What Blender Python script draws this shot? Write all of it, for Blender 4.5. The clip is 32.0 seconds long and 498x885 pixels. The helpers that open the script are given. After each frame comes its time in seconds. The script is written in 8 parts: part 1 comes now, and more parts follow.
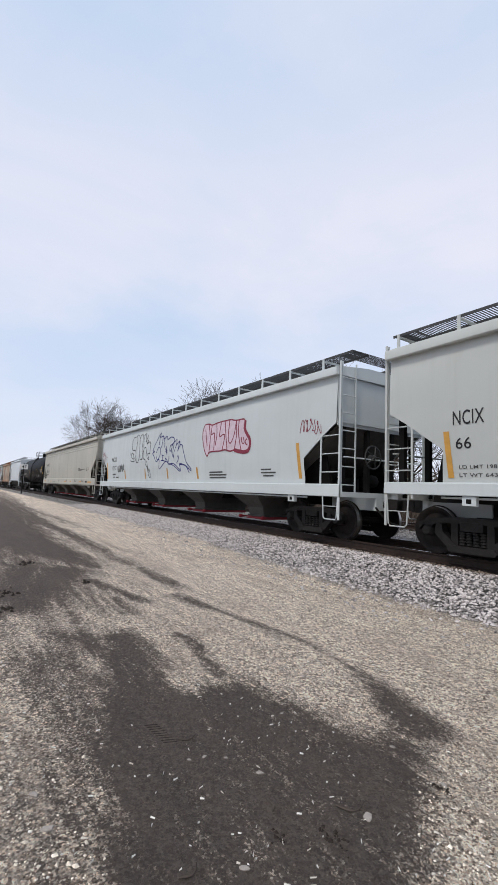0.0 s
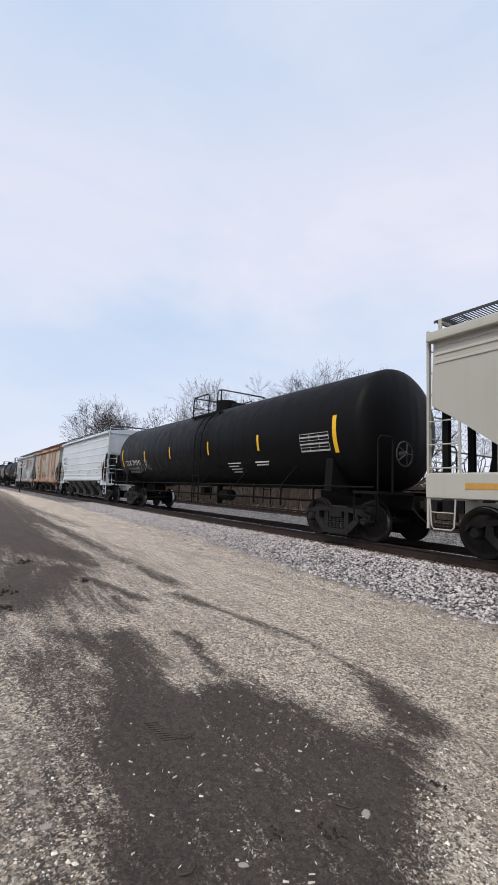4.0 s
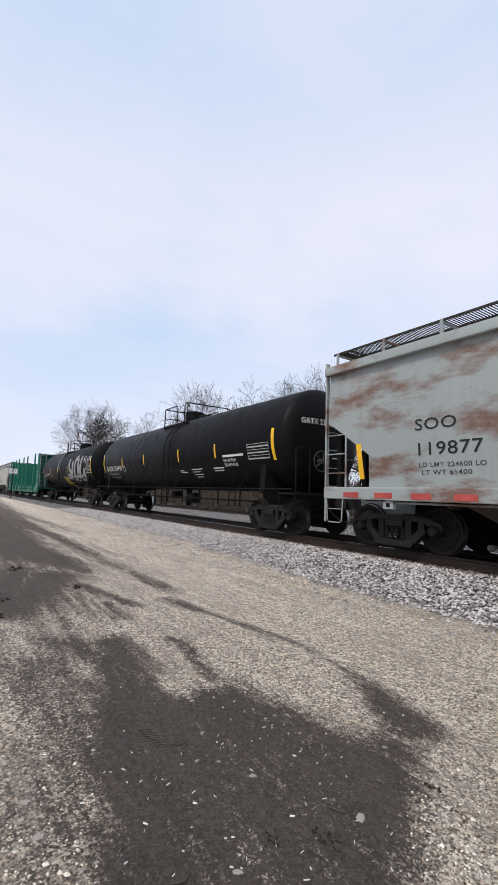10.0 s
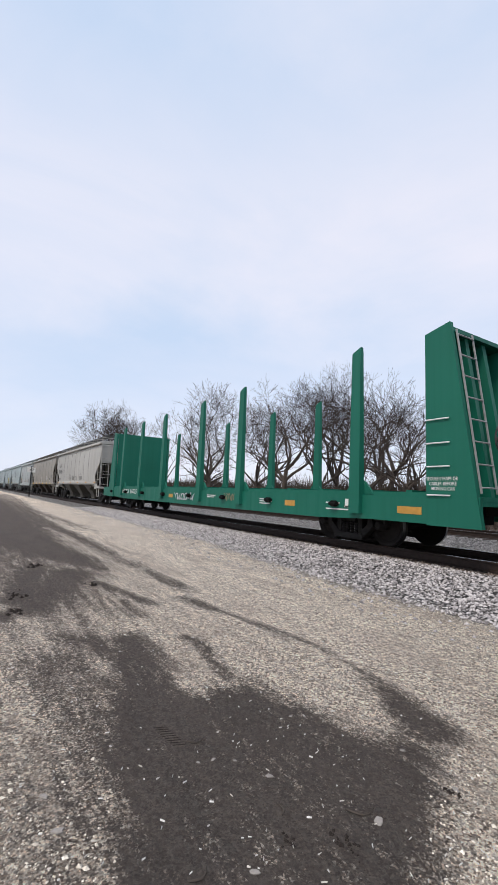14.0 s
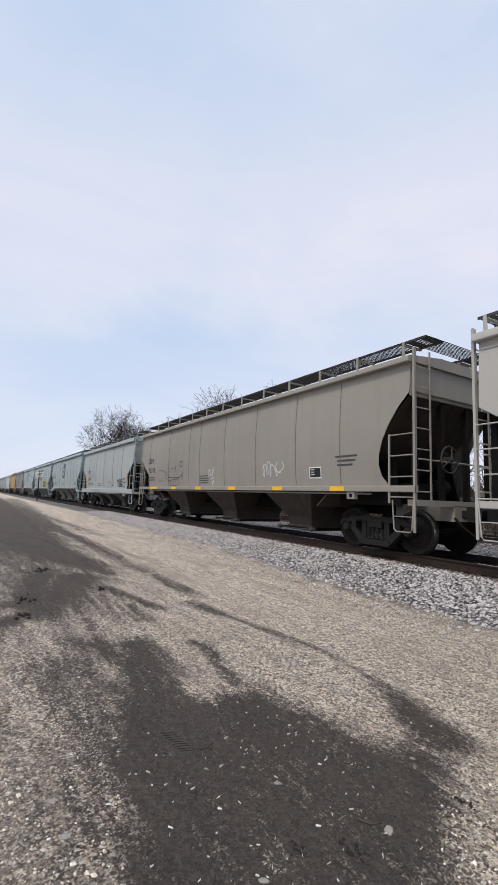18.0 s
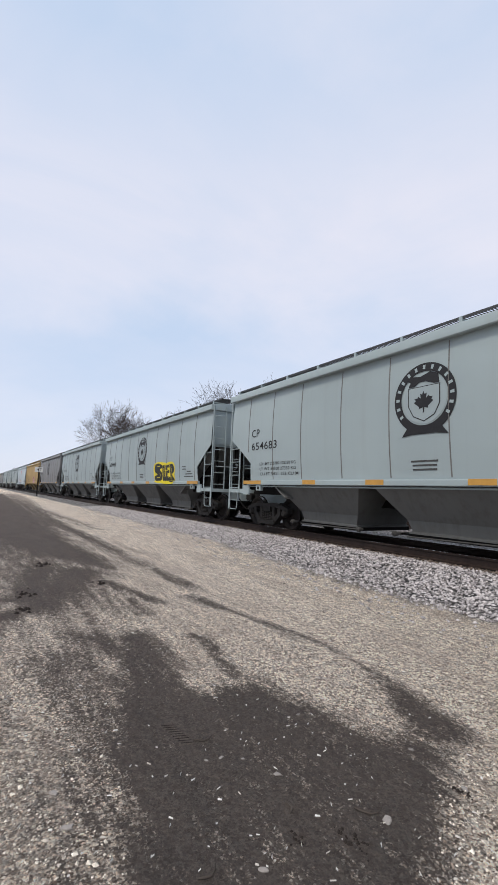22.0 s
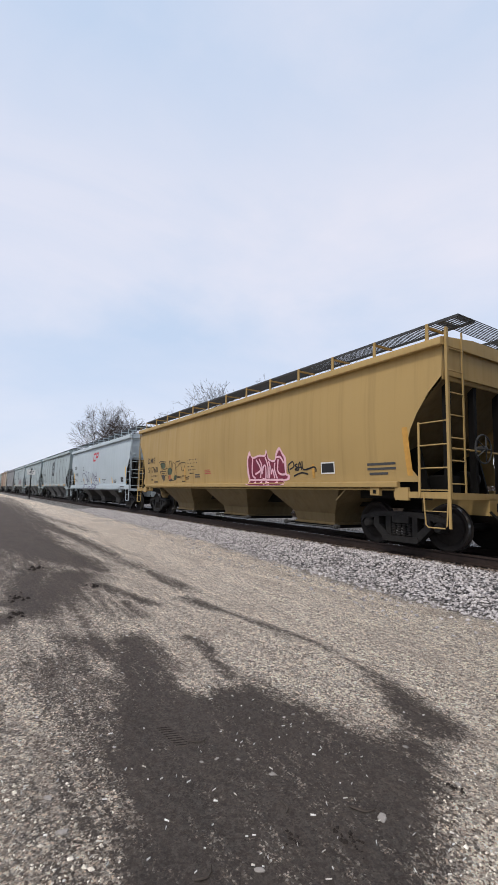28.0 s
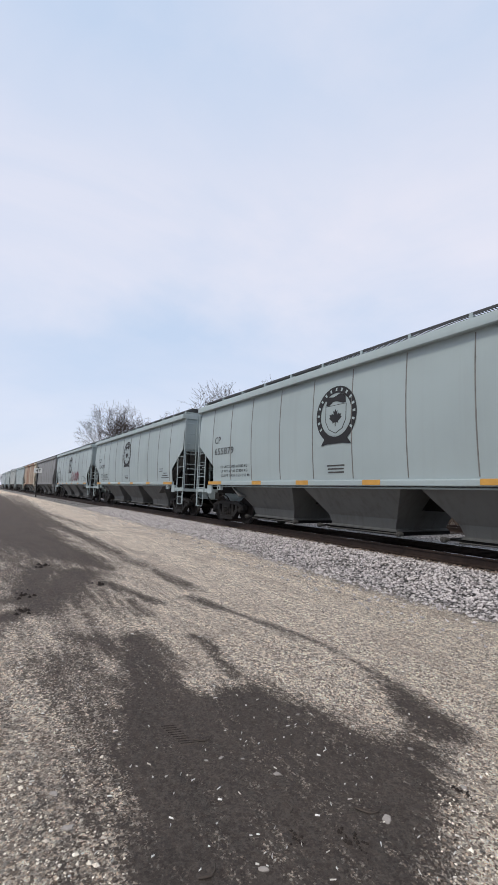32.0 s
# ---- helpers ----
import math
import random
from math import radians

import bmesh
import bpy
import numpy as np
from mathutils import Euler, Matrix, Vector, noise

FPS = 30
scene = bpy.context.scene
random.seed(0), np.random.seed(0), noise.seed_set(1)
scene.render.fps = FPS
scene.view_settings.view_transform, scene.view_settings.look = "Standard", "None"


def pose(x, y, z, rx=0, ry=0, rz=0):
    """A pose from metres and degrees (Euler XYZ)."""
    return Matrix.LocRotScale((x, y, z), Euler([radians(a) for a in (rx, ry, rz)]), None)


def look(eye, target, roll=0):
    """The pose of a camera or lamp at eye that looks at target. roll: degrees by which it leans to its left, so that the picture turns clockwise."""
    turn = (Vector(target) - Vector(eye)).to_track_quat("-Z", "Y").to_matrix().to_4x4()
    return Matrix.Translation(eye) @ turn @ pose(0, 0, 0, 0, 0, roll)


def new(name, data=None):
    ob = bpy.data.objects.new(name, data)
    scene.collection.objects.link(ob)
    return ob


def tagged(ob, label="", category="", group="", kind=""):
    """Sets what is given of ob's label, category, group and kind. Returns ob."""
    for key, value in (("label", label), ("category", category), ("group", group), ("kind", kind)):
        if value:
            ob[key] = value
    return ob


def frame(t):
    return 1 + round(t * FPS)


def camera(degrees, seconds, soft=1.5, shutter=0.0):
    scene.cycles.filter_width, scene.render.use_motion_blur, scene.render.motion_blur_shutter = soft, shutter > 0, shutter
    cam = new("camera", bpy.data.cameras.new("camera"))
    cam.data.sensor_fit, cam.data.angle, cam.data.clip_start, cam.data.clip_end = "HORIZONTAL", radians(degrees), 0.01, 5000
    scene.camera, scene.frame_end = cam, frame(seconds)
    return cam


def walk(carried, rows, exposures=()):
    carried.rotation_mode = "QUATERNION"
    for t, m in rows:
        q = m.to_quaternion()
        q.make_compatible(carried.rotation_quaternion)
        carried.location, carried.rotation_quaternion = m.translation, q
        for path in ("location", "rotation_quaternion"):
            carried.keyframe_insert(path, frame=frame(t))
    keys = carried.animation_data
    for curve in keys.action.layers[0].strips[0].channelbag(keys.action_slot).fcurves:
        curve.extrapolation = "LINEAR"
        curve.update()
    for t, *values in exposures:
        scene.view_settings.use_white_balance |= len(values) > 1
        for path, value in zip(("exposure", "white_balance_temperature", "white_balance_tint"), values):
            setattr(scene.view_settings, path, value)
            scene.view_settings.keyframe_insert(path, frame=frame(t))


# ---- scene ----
cam = camera(59.04, 32.0)
# seconds, eye in metres, turn in degrees: a phone held by hand beside the track
HELD = [
    (0, 0.000, -8.077, 1.050, 96.39, -2.41, 56.43),
    (0.5, -0.000, -8.076, 1.052, 96.42, -2.40, 56.52),
    (1, 0.000, -8.078, 1.054, 96.44, -2.41, 56.55),
    (1.5, 0.000, -8.078, 1.055, 96.43, -2.39, 56.56),
    (2, 0.001, -8.077, 1.056, 96.38, -2.37, 56.54),
    (2.5, 0.002, -8.077, 1.055, 96.33, -2.38, 56.49),
    (3, 0.001, -8.077, 1.054, 96.27, -2.40, 56.42),
    (3.5, 0.001, -8.080, 1.053, 96.20, -2.41, 56.30),
    (5.5, 0.007, -8.072, 1.055, 96.21, -2.18, 56.11),
    (6, 0.004, -8.073, 1.052, 96.29, -2.17, 56.01),
    (6.5, 0.004, -8.074, 1.052, 96.31, -2.09, 55.86),
    (7, 0.003, -8.074, 1.052, 96.31, -1.96, 55.60),
    (7.5, 0.003, -8.071, 1.052, 96.31, -1.81, 55.25),
    (8, 0.007, -8.064, 1.054, 96.36, -1.64, 54.94),
    (8.5, 0.012, -8.061, 1.054, 96.49, -1.55, 54.80),
    (9, 0.012, -8.066, 1.054, 96.63, -1.61, 54.84),
    (9.5, 0.010, -8.074, 1.054, 96.73, -1.77, 55.05),
    (10, 0.008, -8.075, 1.052, 96.73, -1.86, 55.39),
    (10.5, 0.004, -8.073, 1.051, 96.67, -1.86, 55.79),
    (11, 0.001, -8.075, 1.050, 96.65, -1.92, 56.22),
    (11.5, -0.001, -8.082, 1.051, 96.70, -2.01, 56.61),
    (12, -0.002, -8.087, 1.051, 96.76, -2.08, 56.90),
    (12.5, -0.005, -8.087, 1.049, 96.77, -2.10, 57.05),
    (13, -0.006, -8.085, 1.048, 96.74, -2.10, 57.10),
    (13.5, -0.006, -8.084, 1.047, 96.68, -2.14, 57.14),
    (14, -0.006, -8.084, 1.047, 96.65, -2.19, 57.23),
    (14.5, -0.006, -8.086, 1.050, 96.65, -2.29, 57.37),
    (16.5, -0.009, -8.088, 1.047, 96.84, -2.37, 57.92),
    (17, -0.009, -8.089, 1.047, 96.93, -2.31, 57.96),
    (17.5, -0.010, -8.091, 1.046, 97.06, -2.29, 58.00),
    (18, -0.009, -8.090, 1.047, 97.19, -2.20, 58.08),
    (18.5, -0.008, -8.090, 1.050, 97.28, -2.12, 58.16),
    (19, -0.008, -8.093, 1.052, 97.31, -2.13, 58.21),
    (19.5, -0.008, -8.093, 1.050, 97.26, -2.15, 58.25),
    (20, -0.009, -8.090, 1.049, 97.11, -2.17, 58.27),
    (20.5, -0.011, -8.089, 1.049, 96.89, -2.17, 58.26),
    (21, -0.011, -8.088, 1.047, 96.68, -2.16, 58.21),
    (21.5, -0.011, -8.087, 1.045, 96.54, -2.13, 58.13),
    (22, -0.010, -8.085, 1.044, 96.48, -2.03, 58.03),
    (22.5, -0.009, -8.083, 1.045, 96.51, -1.88, 57.93),
    (23, -0.007, -8.085, 1.047, 96.56, -1.74, 57.82),
    (23.5, -0.004, -8.084, 1.049, 96.55, -1.53, 57.71),
    (24, -0.002, -8.078, 1.049, 96.46, -1.29, 57.62),
    (24.5, -0.000, -8.073, 1.048, 96.31, -1.10, 57.55),
    (25, -0.002, -8.073, 1.047, 96.21, -1.04, 57.48),
    (25.5, -0.004, -8.076, 1.043, 96.19, -1.12, 57.41),
    (27.5, -0.001, -8.077, 1.045, 96.46, -1.31, 57.27),
    (28, -0.000, -8.083, 1.049, 96.55, -1.37, 57.26),
    (28.5, 0.001, -8.084, 1.050, 96.61, -1.42, 57.24),
    (29, 0.001, -8.081, 1.049, 96.61, -1.45, 57.22),
    (29.5, -0.001, -8.079, 1.046, 96.55, -1.49, 57.24),
    (30, -0.004, -8.081, 1.045, 96.48, -1.59, 57.34),
    (30.5, -0.005, -8.086, 1.044, 96.44, -1.74, 57.50),
    (31, -0.004, -8.091, 1.045, 96.45, -1.84, 57.67),
    (31.5, -0.001, -8.092, 1.046, 96.49, -1.87, 57.82),
    (32, -0.003, -8.090, 1.046, 96.53, -1.88, 57.93),
]
# the lens opens a little while the black tank cars fill the view
walk(cam, [(t, pose(x, y, z, a, b, c)) for t, x, y, z, a, b, c in HELD], [(0, 0.0), (8, 0.02), (10.5, 0.07), (13, 0.06), (15, 0.02), (17, -0.03), (32, -0.03)])

# ---- world, sun, exposure ----
scene.view_settings.exposure = 0.0
world = bpy.data.worlds.new("sky")
scene.world = world
world.use_nodes = True
wn, wl = world.node_tree.nodes, world.node_tree.links
wn.clear()


def wnode(kind, **values):
    n = wn.new(kind)
    for k, v in values.items():
        n.inputs[k].default_value = v
    return n


SUN_UP, SUN_TURN = radians(52), radians(158)
sky = wn.new("ShaderNodeTexSky")
sky.sky_type, sky.sun_disc = "NISHITA", False
sky.sun_elevation, sky.sun_rotation, sky.altitude = SUN_UP, SUN_TURN, 200
sky.air_density, sky.dust_density, sky.ozone_density = 1.0, 1.5, 1.2
coord = wn.new("ShaderNodeTexCoord")
flat = wnode("ShaderNodeMapping")
flat.inputs["Scale"].default_value = (1.0, 1.0, 2.6)
wl.new(coord.outputs["Generated"], flat.inputs["Vector"])
puffs = wnode("ShaderNodeTexNoise", Scale=1.5, Detail=7.0, Roughness=0.56, Distortion=0.35)
wl.new(flat.outputs["Vector"], puffs.inputs["Vector"])
thin = wn.new("ShaderNodeValToRGB")
thin.color_ramp.elements[0].position, thin.color_ramp.elements[0].color = 0.38, (0.62, 0.745, 0.95, 1)
thin.color_ramp.elements[1].position, thin.color_ramp.elements[1].color = 0.60, (0.885, 0.888, 1.0, 1)
up = wn.new("ShaderNodeSeparateXYZ")
wl.new(coord.outputs["Generated"], up.inputs[0])
rise = wnode("ShaderNodeMath")
rise.operation = "MULTIPLY_ADD"
wl.new(puffs.outputs["Fac"], rise.inputs[0])
rise.inputs[1].default_value = 0.30
wl.new(up.outputs["Z"], rise.inputs[2])
banks = wn.new("ShaderNodeValToRGB")
for k, (at, tone) in enumerate(((0.15, 0.56), (0.30, 0.50), (0.44, 0.38), (0.58, 0.58), (0.74, 0.57), (0.86, 0.40), (1.0, 0.37))):
    e = banks.color_ramp.elements[k] if k < 2 else banks.color_ramp.elements.new(at)
    e.position, e.color = at, (tone, tone, tone, 1)
wl.new(rise.outputs[0], banks.inputs["Fac"])
veil = wnode("ShaderNodeMix", Factor=0.52)
wl.new(puffs.outputs["Fac"], veil.inputs[2])
wl.new(banks.outputs["Color"], veil.inputs[3])
wl.new(veil.outputs[0], thin.inputs["Fac"])
sky_bg = wnode("ShaderNodeBackground", Strength=0.15)
wl.new(sky.outputs["Color"], sky_bg.inputs["Color"])
cloud_bg = wnode("ShaderNodeBackground", Strength=1.0)
wl.new(thin.outputs["Color"], cloud_bg.inputs["Color"])
mixed = wn.new("ShaderNodeMixShader")
mixed.inputs["Fac"].default_value = 0.88
wl.new(sky_bg.outputs["Background"], mixed.inputs[1])
wl.new(cloud_bg.outputs["Background"], mixed.inputs[2])
sky_out = wn.new("ShaderNodeOutputWorld")
wl.new(mixed.outputs["Shader"], sky_out.inputs["Surface"])

sun_data = bpy.data.lights.new("sun", "SUN")
sun_data.energy, sun_data.angle, sun_data.color = 2.1, radians(12), (1.0, 0.92, 0.80)
sun = new("sun", sun_data)
sun.matrix_world = look((0, 0, 60), (0 - math.sin(SUN_TURN), 0 - math.cos(SUN_TURN), 60 - math.tan(SUN_UP)))

# ---- materials ----


def mat_base(name, rough=0.6, metal=0.0):
    m = bpy.data.materials.new(name)
    m.use_nodes = True
    b = m.node_tree.nodes["Principled BSDF"]
    b.inputs["Roughness"].default_value, b.inputs["Metallic"].default_value = rough, metal
    return m, m.node_tree.nodes, m.node_tree.links, b


def tex(nodes, links, scale=(1, 1, 1), size=1.0, detail=4.0, rough=0.55, kind="Object", shift=0.0):
    c = nodes.new("ShaderNodeTexCoord")
    mp = nodes.new("ShaderNodeMapping")
    mp.inputs["Scale"].default_value = scale
    mp.inputs["Location"].default_value = (shift, shift * 0.7, shift * 0.3)
    links.new(c.outputs[kind], mp.inputs["Vector"])
    n = nodes.new("ShaderNodeTexNoise")
    n.inputs["Scale"].default_value, n.inputs["Detail"].default_value, n.inputs["Roughness"].default_value = size, detail, rough
    links.new(mp.outputs["Vector"], n.inputs["Vector"])
    return n.outputs["Fac"]


def ramp(nodes, links, fac, stops):
    r = nodes.new("ShaderNodeValToRGB")
    while len(r.color_ramp.elements) < len(stops):
        r.color_ramp.elements.new(0.5)
    for e, (p, c) in zip(r.color_ramp.elements, stops):
        e.position, e.color = p, (*c, 1) if len(c) == 3 else c
    links.new(fac, r.inputs["Fac"])
    return r.outputs["Color"]


def mix(nodes, links, fac, a, b, mode="MIX"):
    m = nodes.new("ShaderNodeMix")
    m.data_type, m.blend_type = "RGBA", mode
    for key, v in ((0, fac), (6, a), (7, b)):
        if isinstance(v, (int, float)):
            m.inputs[key].default_value = v
        elif isinstance(v, tuple):
            m.inputs[key].default_value = (*v, 1)
        else:
            links.new(v, m.inputs[key])
    return m.outputs[2]


def bump(nodes, links, bsdf, fac, strength=0.2, distance=0.01):
    n = nodes.new("ShaderNodeBump")
    n.inputs["Strength"].default_value, n.inputs["Distance"].default_value = strength, distance
    links.new(fac, n.inputs["Height"])
    links.new(n.outputs["Normal"], bsdf.inputs["Normal"])


def grey(v):
    return (v, v, v)


def scaled(c, k):
    return tuple(min(1.0, v * k) for v in c)


def paint(name, colour, rust=0.0, dirt=0.35, rough=0.5, streak=5.0, rust_colour=(0.16, 0.055, 0.022), shift=0.0, blotch=0.0, gloss=0.35, grime=(0.22, 0.19, 0.16)):
    """Weathered paint on steel sheet: faded patches, streaks that run down, rust."""
    m, n, l, b = mat_base(name, rough)
    b.inputs["Specular IOR Level"].default_value = gloss
    fade = tex(n, l, (0.25, 0.25, 0.35), 1.2, 3, 0.5, shift=shift)
    col = ramp(n, l, fade, [(0.3, scaled(colour, 0.90)), (0.7, scaled(colour, 1.05))])
    run = tex(n, l, (streak, streak, 0.10), 1.0, 5, 0.65, shift=shift + 3)
    amount = ramp(n, l, run, [(0.52, grey(0.0)), (0.82, grey(dirt * 0.8))])
    col = mix(n, l, amount, col, grime)
    speck = tex(n, l, (1, 1, 1), 38.0, 3, 0.7, shift=shift)
    col = mix(n, l, ramp(n, l, speck, [(0.60, grey(0.0)), (0.8, grey(0.25 * dirt + 0.4 * rust))]), col, grime)
    if rust > 0:
        big = tex(n, l, (0.55, 0.55, 0.03), 1.1, 6, 0.7, shift=shift + 9)
        edge = 0.64 - 0.22 * rust
        ra = ramp(n, l, big, [(edge, grey(0.0)), (edge + 0.13, grey(min(1.0, 0.5 + rust * 0.5)))])
        tone = ramp(n, l, tex(n, l, (2.5, 2.5, 0.25), 1.0, 5, 0.6, shift=shift), [(0.3, scaled(rust_colour, 0.8)), (0.55, scaled(rust_colour, 1.3)), (0.78, (0.40, 0.17, 0.065))])
        col = mix(n, l, ra, col, tone)
    if blotch > 0:
        bl = tex(n, l, (0.5, 0.5, 1.35), 1.0, 6, 0.66, shift=shift + 21)
        col = mix(n, l, ramp(n, l, bl, [(0.66 - 0.14 * blotch, grey(0.0)), (0.74 - 0.1 * blotch, grey(0.85))]), col, ramp(n, l, speck, [(0.3, (0.085, 0.037, 0.024)), (0.7, (0.20, 0.092, 0.055))]))
    l.new(col, b.inputs["Base Color"])
    l.new(ramp(n, l, run, [(0.3, grey(rough * 0.85)), (0.8, grey(min(1, rough * 1.4)))]), b.inputs["Roughness"])
    bump(n, l, b, tex(n, l, (1, 1, 1), 2.2, 3, 0.5, shift=shift), 0.12, 0.02)
    return m


def plain(name, colour, rough=0.6, metal=0.0, vary=0.25, size=14.0, bumpy=0.15):
    m, n, l, b = mat_base(name, rough, metal)
    b.inputs["Specular IOR Level"].default_value = 0.3
    a = tex(n, l, (1, 1, 1), size, 5, 0.65)
    c = tex(n, l, (1, 1, 1), size * 0.12, 3, 0.5)
    col = ramp(n, l, a, [(0.3, scaled(colour, 1 - vary)), (0.7, scaled(colour, 1 + vary))])
    col = mix(n, l, ramp(n, l, c, [(0.35, grey(0.0)), (0.75, grey(0.4))]), col, scaled(colour, 0.75))
    l.new(col, b.inputs["Base Color"])
    bump(n, l, b, a, bumpy, 0.006)
    return m


truck_steel = plain("truck_steel", (0.020, 0.0188, 0.0182), 0.65, 0.0, 0.35, 9)
wheel_steel = plain("wheel_steel", (0.015, 0.0125, 0.0115), 0.65, 0.0, 0.35, 12)
tread_steel = plain("tread_steel", (0.42, 0.41, 0.40), 0.32, 1.0, 0.1, 20, 0.03)
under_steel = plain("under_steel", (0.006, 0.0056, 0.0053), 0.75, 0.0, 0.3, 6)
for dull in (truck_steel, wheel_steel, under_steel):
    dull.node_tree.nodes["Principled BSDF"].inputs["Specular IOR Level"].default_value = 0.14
# dark grey of the lines along the sheet seams
seam_dark = plain("seam_dark", (0.15, 0.148, 0.142), 0.7, 0, 0.3, 6)
gate_red = plain("gate_red", (0.22, 0.022, 0.03), 0.6, 0, 0.35, 12)
gate_steel = plain("gate_steel", (0.075, 0.073, 0.07), 0.6, 0.1, 0.3, 20)
worn_steel = plain("worn_steel", (0.30, 0.31, 0.31), 0.55, 0.2, 0.2, 10)
grate_steel = plain("grate_steel", (0.055, 0.057, 0.06), 0.6, 0.2, 0.15, 20)
black_letters = plain("black_letters", (0.018, 0.018, 0.02), 0.6, 0, 0.2, 30, 0.0)
white_letters = plain("white_letters", (0.72, 0.72, 0.70), 0.6, 0, 0.12, 30, 0.0)
yellow_film = plain("yellow_film", (0.80, 0.46, 0.02), 0.4, 0, 0.08, 8, 0.0)
orange_film = plain("orange_film", (0.50, 0.27, 0.06), 0.45, 0, 0.15, 8, 0.0)
red_letters = plain("red_letters", (0.52, 0.04, 0.06), 0.5, 0, 0.12, 20, 0.0)
rail_steel = plain("rail_steel", (0.032, 0.021, 0.017), 0.7, 0.1, 0.3, 10)
rail_top = plain("rail_top", (0.62, 0.62, 0.62), 0.22, 1.0, 0.08, 20, 0.02)
tie_wood = plain("tie_wood", (0.035, 0.025, 0.02), 0.85, 0, 0.4, 9, 0.5)
bark = plain("bark", (0.075, 0.06, 0.05), 0.9, 0, 0.35, 5, 0.6)
twig = plain("twig", (0.050, 0.037, 0.032), 0.9, 0, 0.3, 5, 0.3)
brush_mat = plain("brush", (0.078, 0.060, 0.048), 0.9, 0, 0.4, 1.5, 0.5)

# ---- mesh building ----


class Mesh:
    """Collects the corners and faces of one mesh."""

    def __init__(self):
        self.v, self.f = [], []

    def add(self, verts, faces):
        k = len(self.v)
        self.v += [tuple(p) for p in verts]
        self.f += [tuple(i + k for i in f) for f in faces]
        return self

    def box(self, x0, x1, y0, y1, z0, z1, c=0.0):
        """A box; with c its long edges are cut by c."""
        if c <= 0:
            return self.add([(x, y, z) for x in (x0, x1) for y in (y0, y1) for z in (z0, z1)],
                            [(0, 1, 3, 2), (4, 6, 7, 5), (0, 4, 5, 1), (2, 3, 7, 6), (0, 2, 6, 4), (1, 5, 7, 3)])
        ring = [(y0 + c, z0), (y1 - c, z0), (y1, z0 + c), (y1, z1 - c), (y1 - c, z1), (y0 + c, z1), (y0, z1 - c), (y0, z0 + c)]
        return self.loft([[(x, y, z) for y, z in ring] for x in (x0, x1)])

    def loft(self, rings, caps=True, closed=True):
        n = len(rings[0])
        k = len(self.v)
        for r in rings:
            self.v += [tuple(p) for p in r]
        for i in range(len(rings) - 1):
            for j in range(n if closed else n - 1):
                a, b = k + i * n + j, k + i * n + (j + 1) % n
                self.f.append((a, b, b + n, a + n))
        if caps and closed:
            self.f.append(tuple(range(k + n - 1, k - 1, -1)))
            self.f.append(tuple(range(k + (len(rings) - 1) * n, k + len(rings) * n)))
        return self

    def tube(self, points, r, seg=6, caps=True):
        """A round bar through the points."""
        pts = [Vector(p) for p in points]
        rings = []
        for i, p in enumerate(pts):
            d = (pts[min(i + 1, len(pts) - 1)] - pts[max(i - 1, 0)]).normalized()
            side = d.cross(Vector((0, 0, 1)) if abs(d.z) < 0.9 else Vector((1, 0, 0))).normalized()
            up = side.cross(d)
            rad = r[i] if isinstance(r, (list, tuple)) else r
            rings.append([p + rad * (math.cos(a) * side + math.sin(a) * up) for a in (2 * math.pi * k / seg for k in range(seg))])
        return self.loft(rings, caps)

    def prism(self, outline, y0, y1):
        """An outline in x and z, drawn out from y0 to y1."""
        return self.loft([[(x, y, z) for x, z in outline] for y in (y0, y1)])

    def lathe(self, profile, axis="y", seg=24, at=(0, 0, 0)):
        """Turns (radius, place along the axis) round the axis."""
        rings = []
        for r, h in profile:
            ring = []
            for k in range(seg):
                a = 2 * math.pi * k / seg
                u, w = r * math.cos(a), r * math.sin(a)
                p = {"y": (u, h, w), "x": (h, u, w), "z": (u, w, h)}[axis]
                ring.append((p[0] + at[0], p[1] + at[1], p[2] + at[2]))
            rings.append(ring)
        return self.loft(rings)


def mesh_data(name, m, *materials, smooth=40, slots=None):
    me = bpy.data.meshes.new(name)
    me.from_pydata(m.v, [], m.f)
    for material in materials:
        me.materials.append(material)
    if slots:
        me.polygons.foreach_set("material_index", slots)
    if smooth:
        me.polygons.foreach_set("use_smooth", [True] * len(me.polygons))
        me.set_sharp_from_angle(angle=radians(smooth))
    me.update()
    return me


def part(name, m, material, parent=None, label="", at=None, smooth=40):
    """Links a mesh (or mesh data made before) as one object under a thing or a part."""
    data = m if isinstance(m, bpy.types.Mesh) else mesh_data(name, m, material, smooth=smooth)
    ob = new(name, data)
    ob.parent = parent
    if at:
        ob.location = at
    if label:
        ob["label"] = label
    return ob


# words are turned into meshes together, once; with a line width only their outlines are kept
WORDS = {}


def make_words(words):
    made = []
    for key in words:
        w, fat = key[0], key[1]
        cu = bpy.data.curves.new("word", "FONT")
        cu.body, cu.size, cu.align_x, cu.align_y = w, 1.0, "LEFT", "BOTTOM_BASELINE"
        cu.offset, cu.resolution_u = fat, 3
        cu.space_character = 1.06
        if len(key) > 2:
            cu.fill_mode, cu.bevel_depth, cu.bevel_resolution = "NONE", key[2], 0
        made.append((key, new("word", cu)))
    bpy.context.view_layer.update()
    deps = bpy.context.evaluated_depsgraph_get()
    for key, ob in made:
        WORDS[key] = bpy.data.meshes.new_from_object(ob.evaluated_get(deps))
    for key, ob in made:
        bpy.data.objects.remove(ob)

# ---- ground, ballast and track ----
# x runs along the track, the train goes towards +x; y = 0, z = 0 is the top of the near rail
TRACK, TRACK_2, GAUGE = 0.7525, 8.26, 1.505


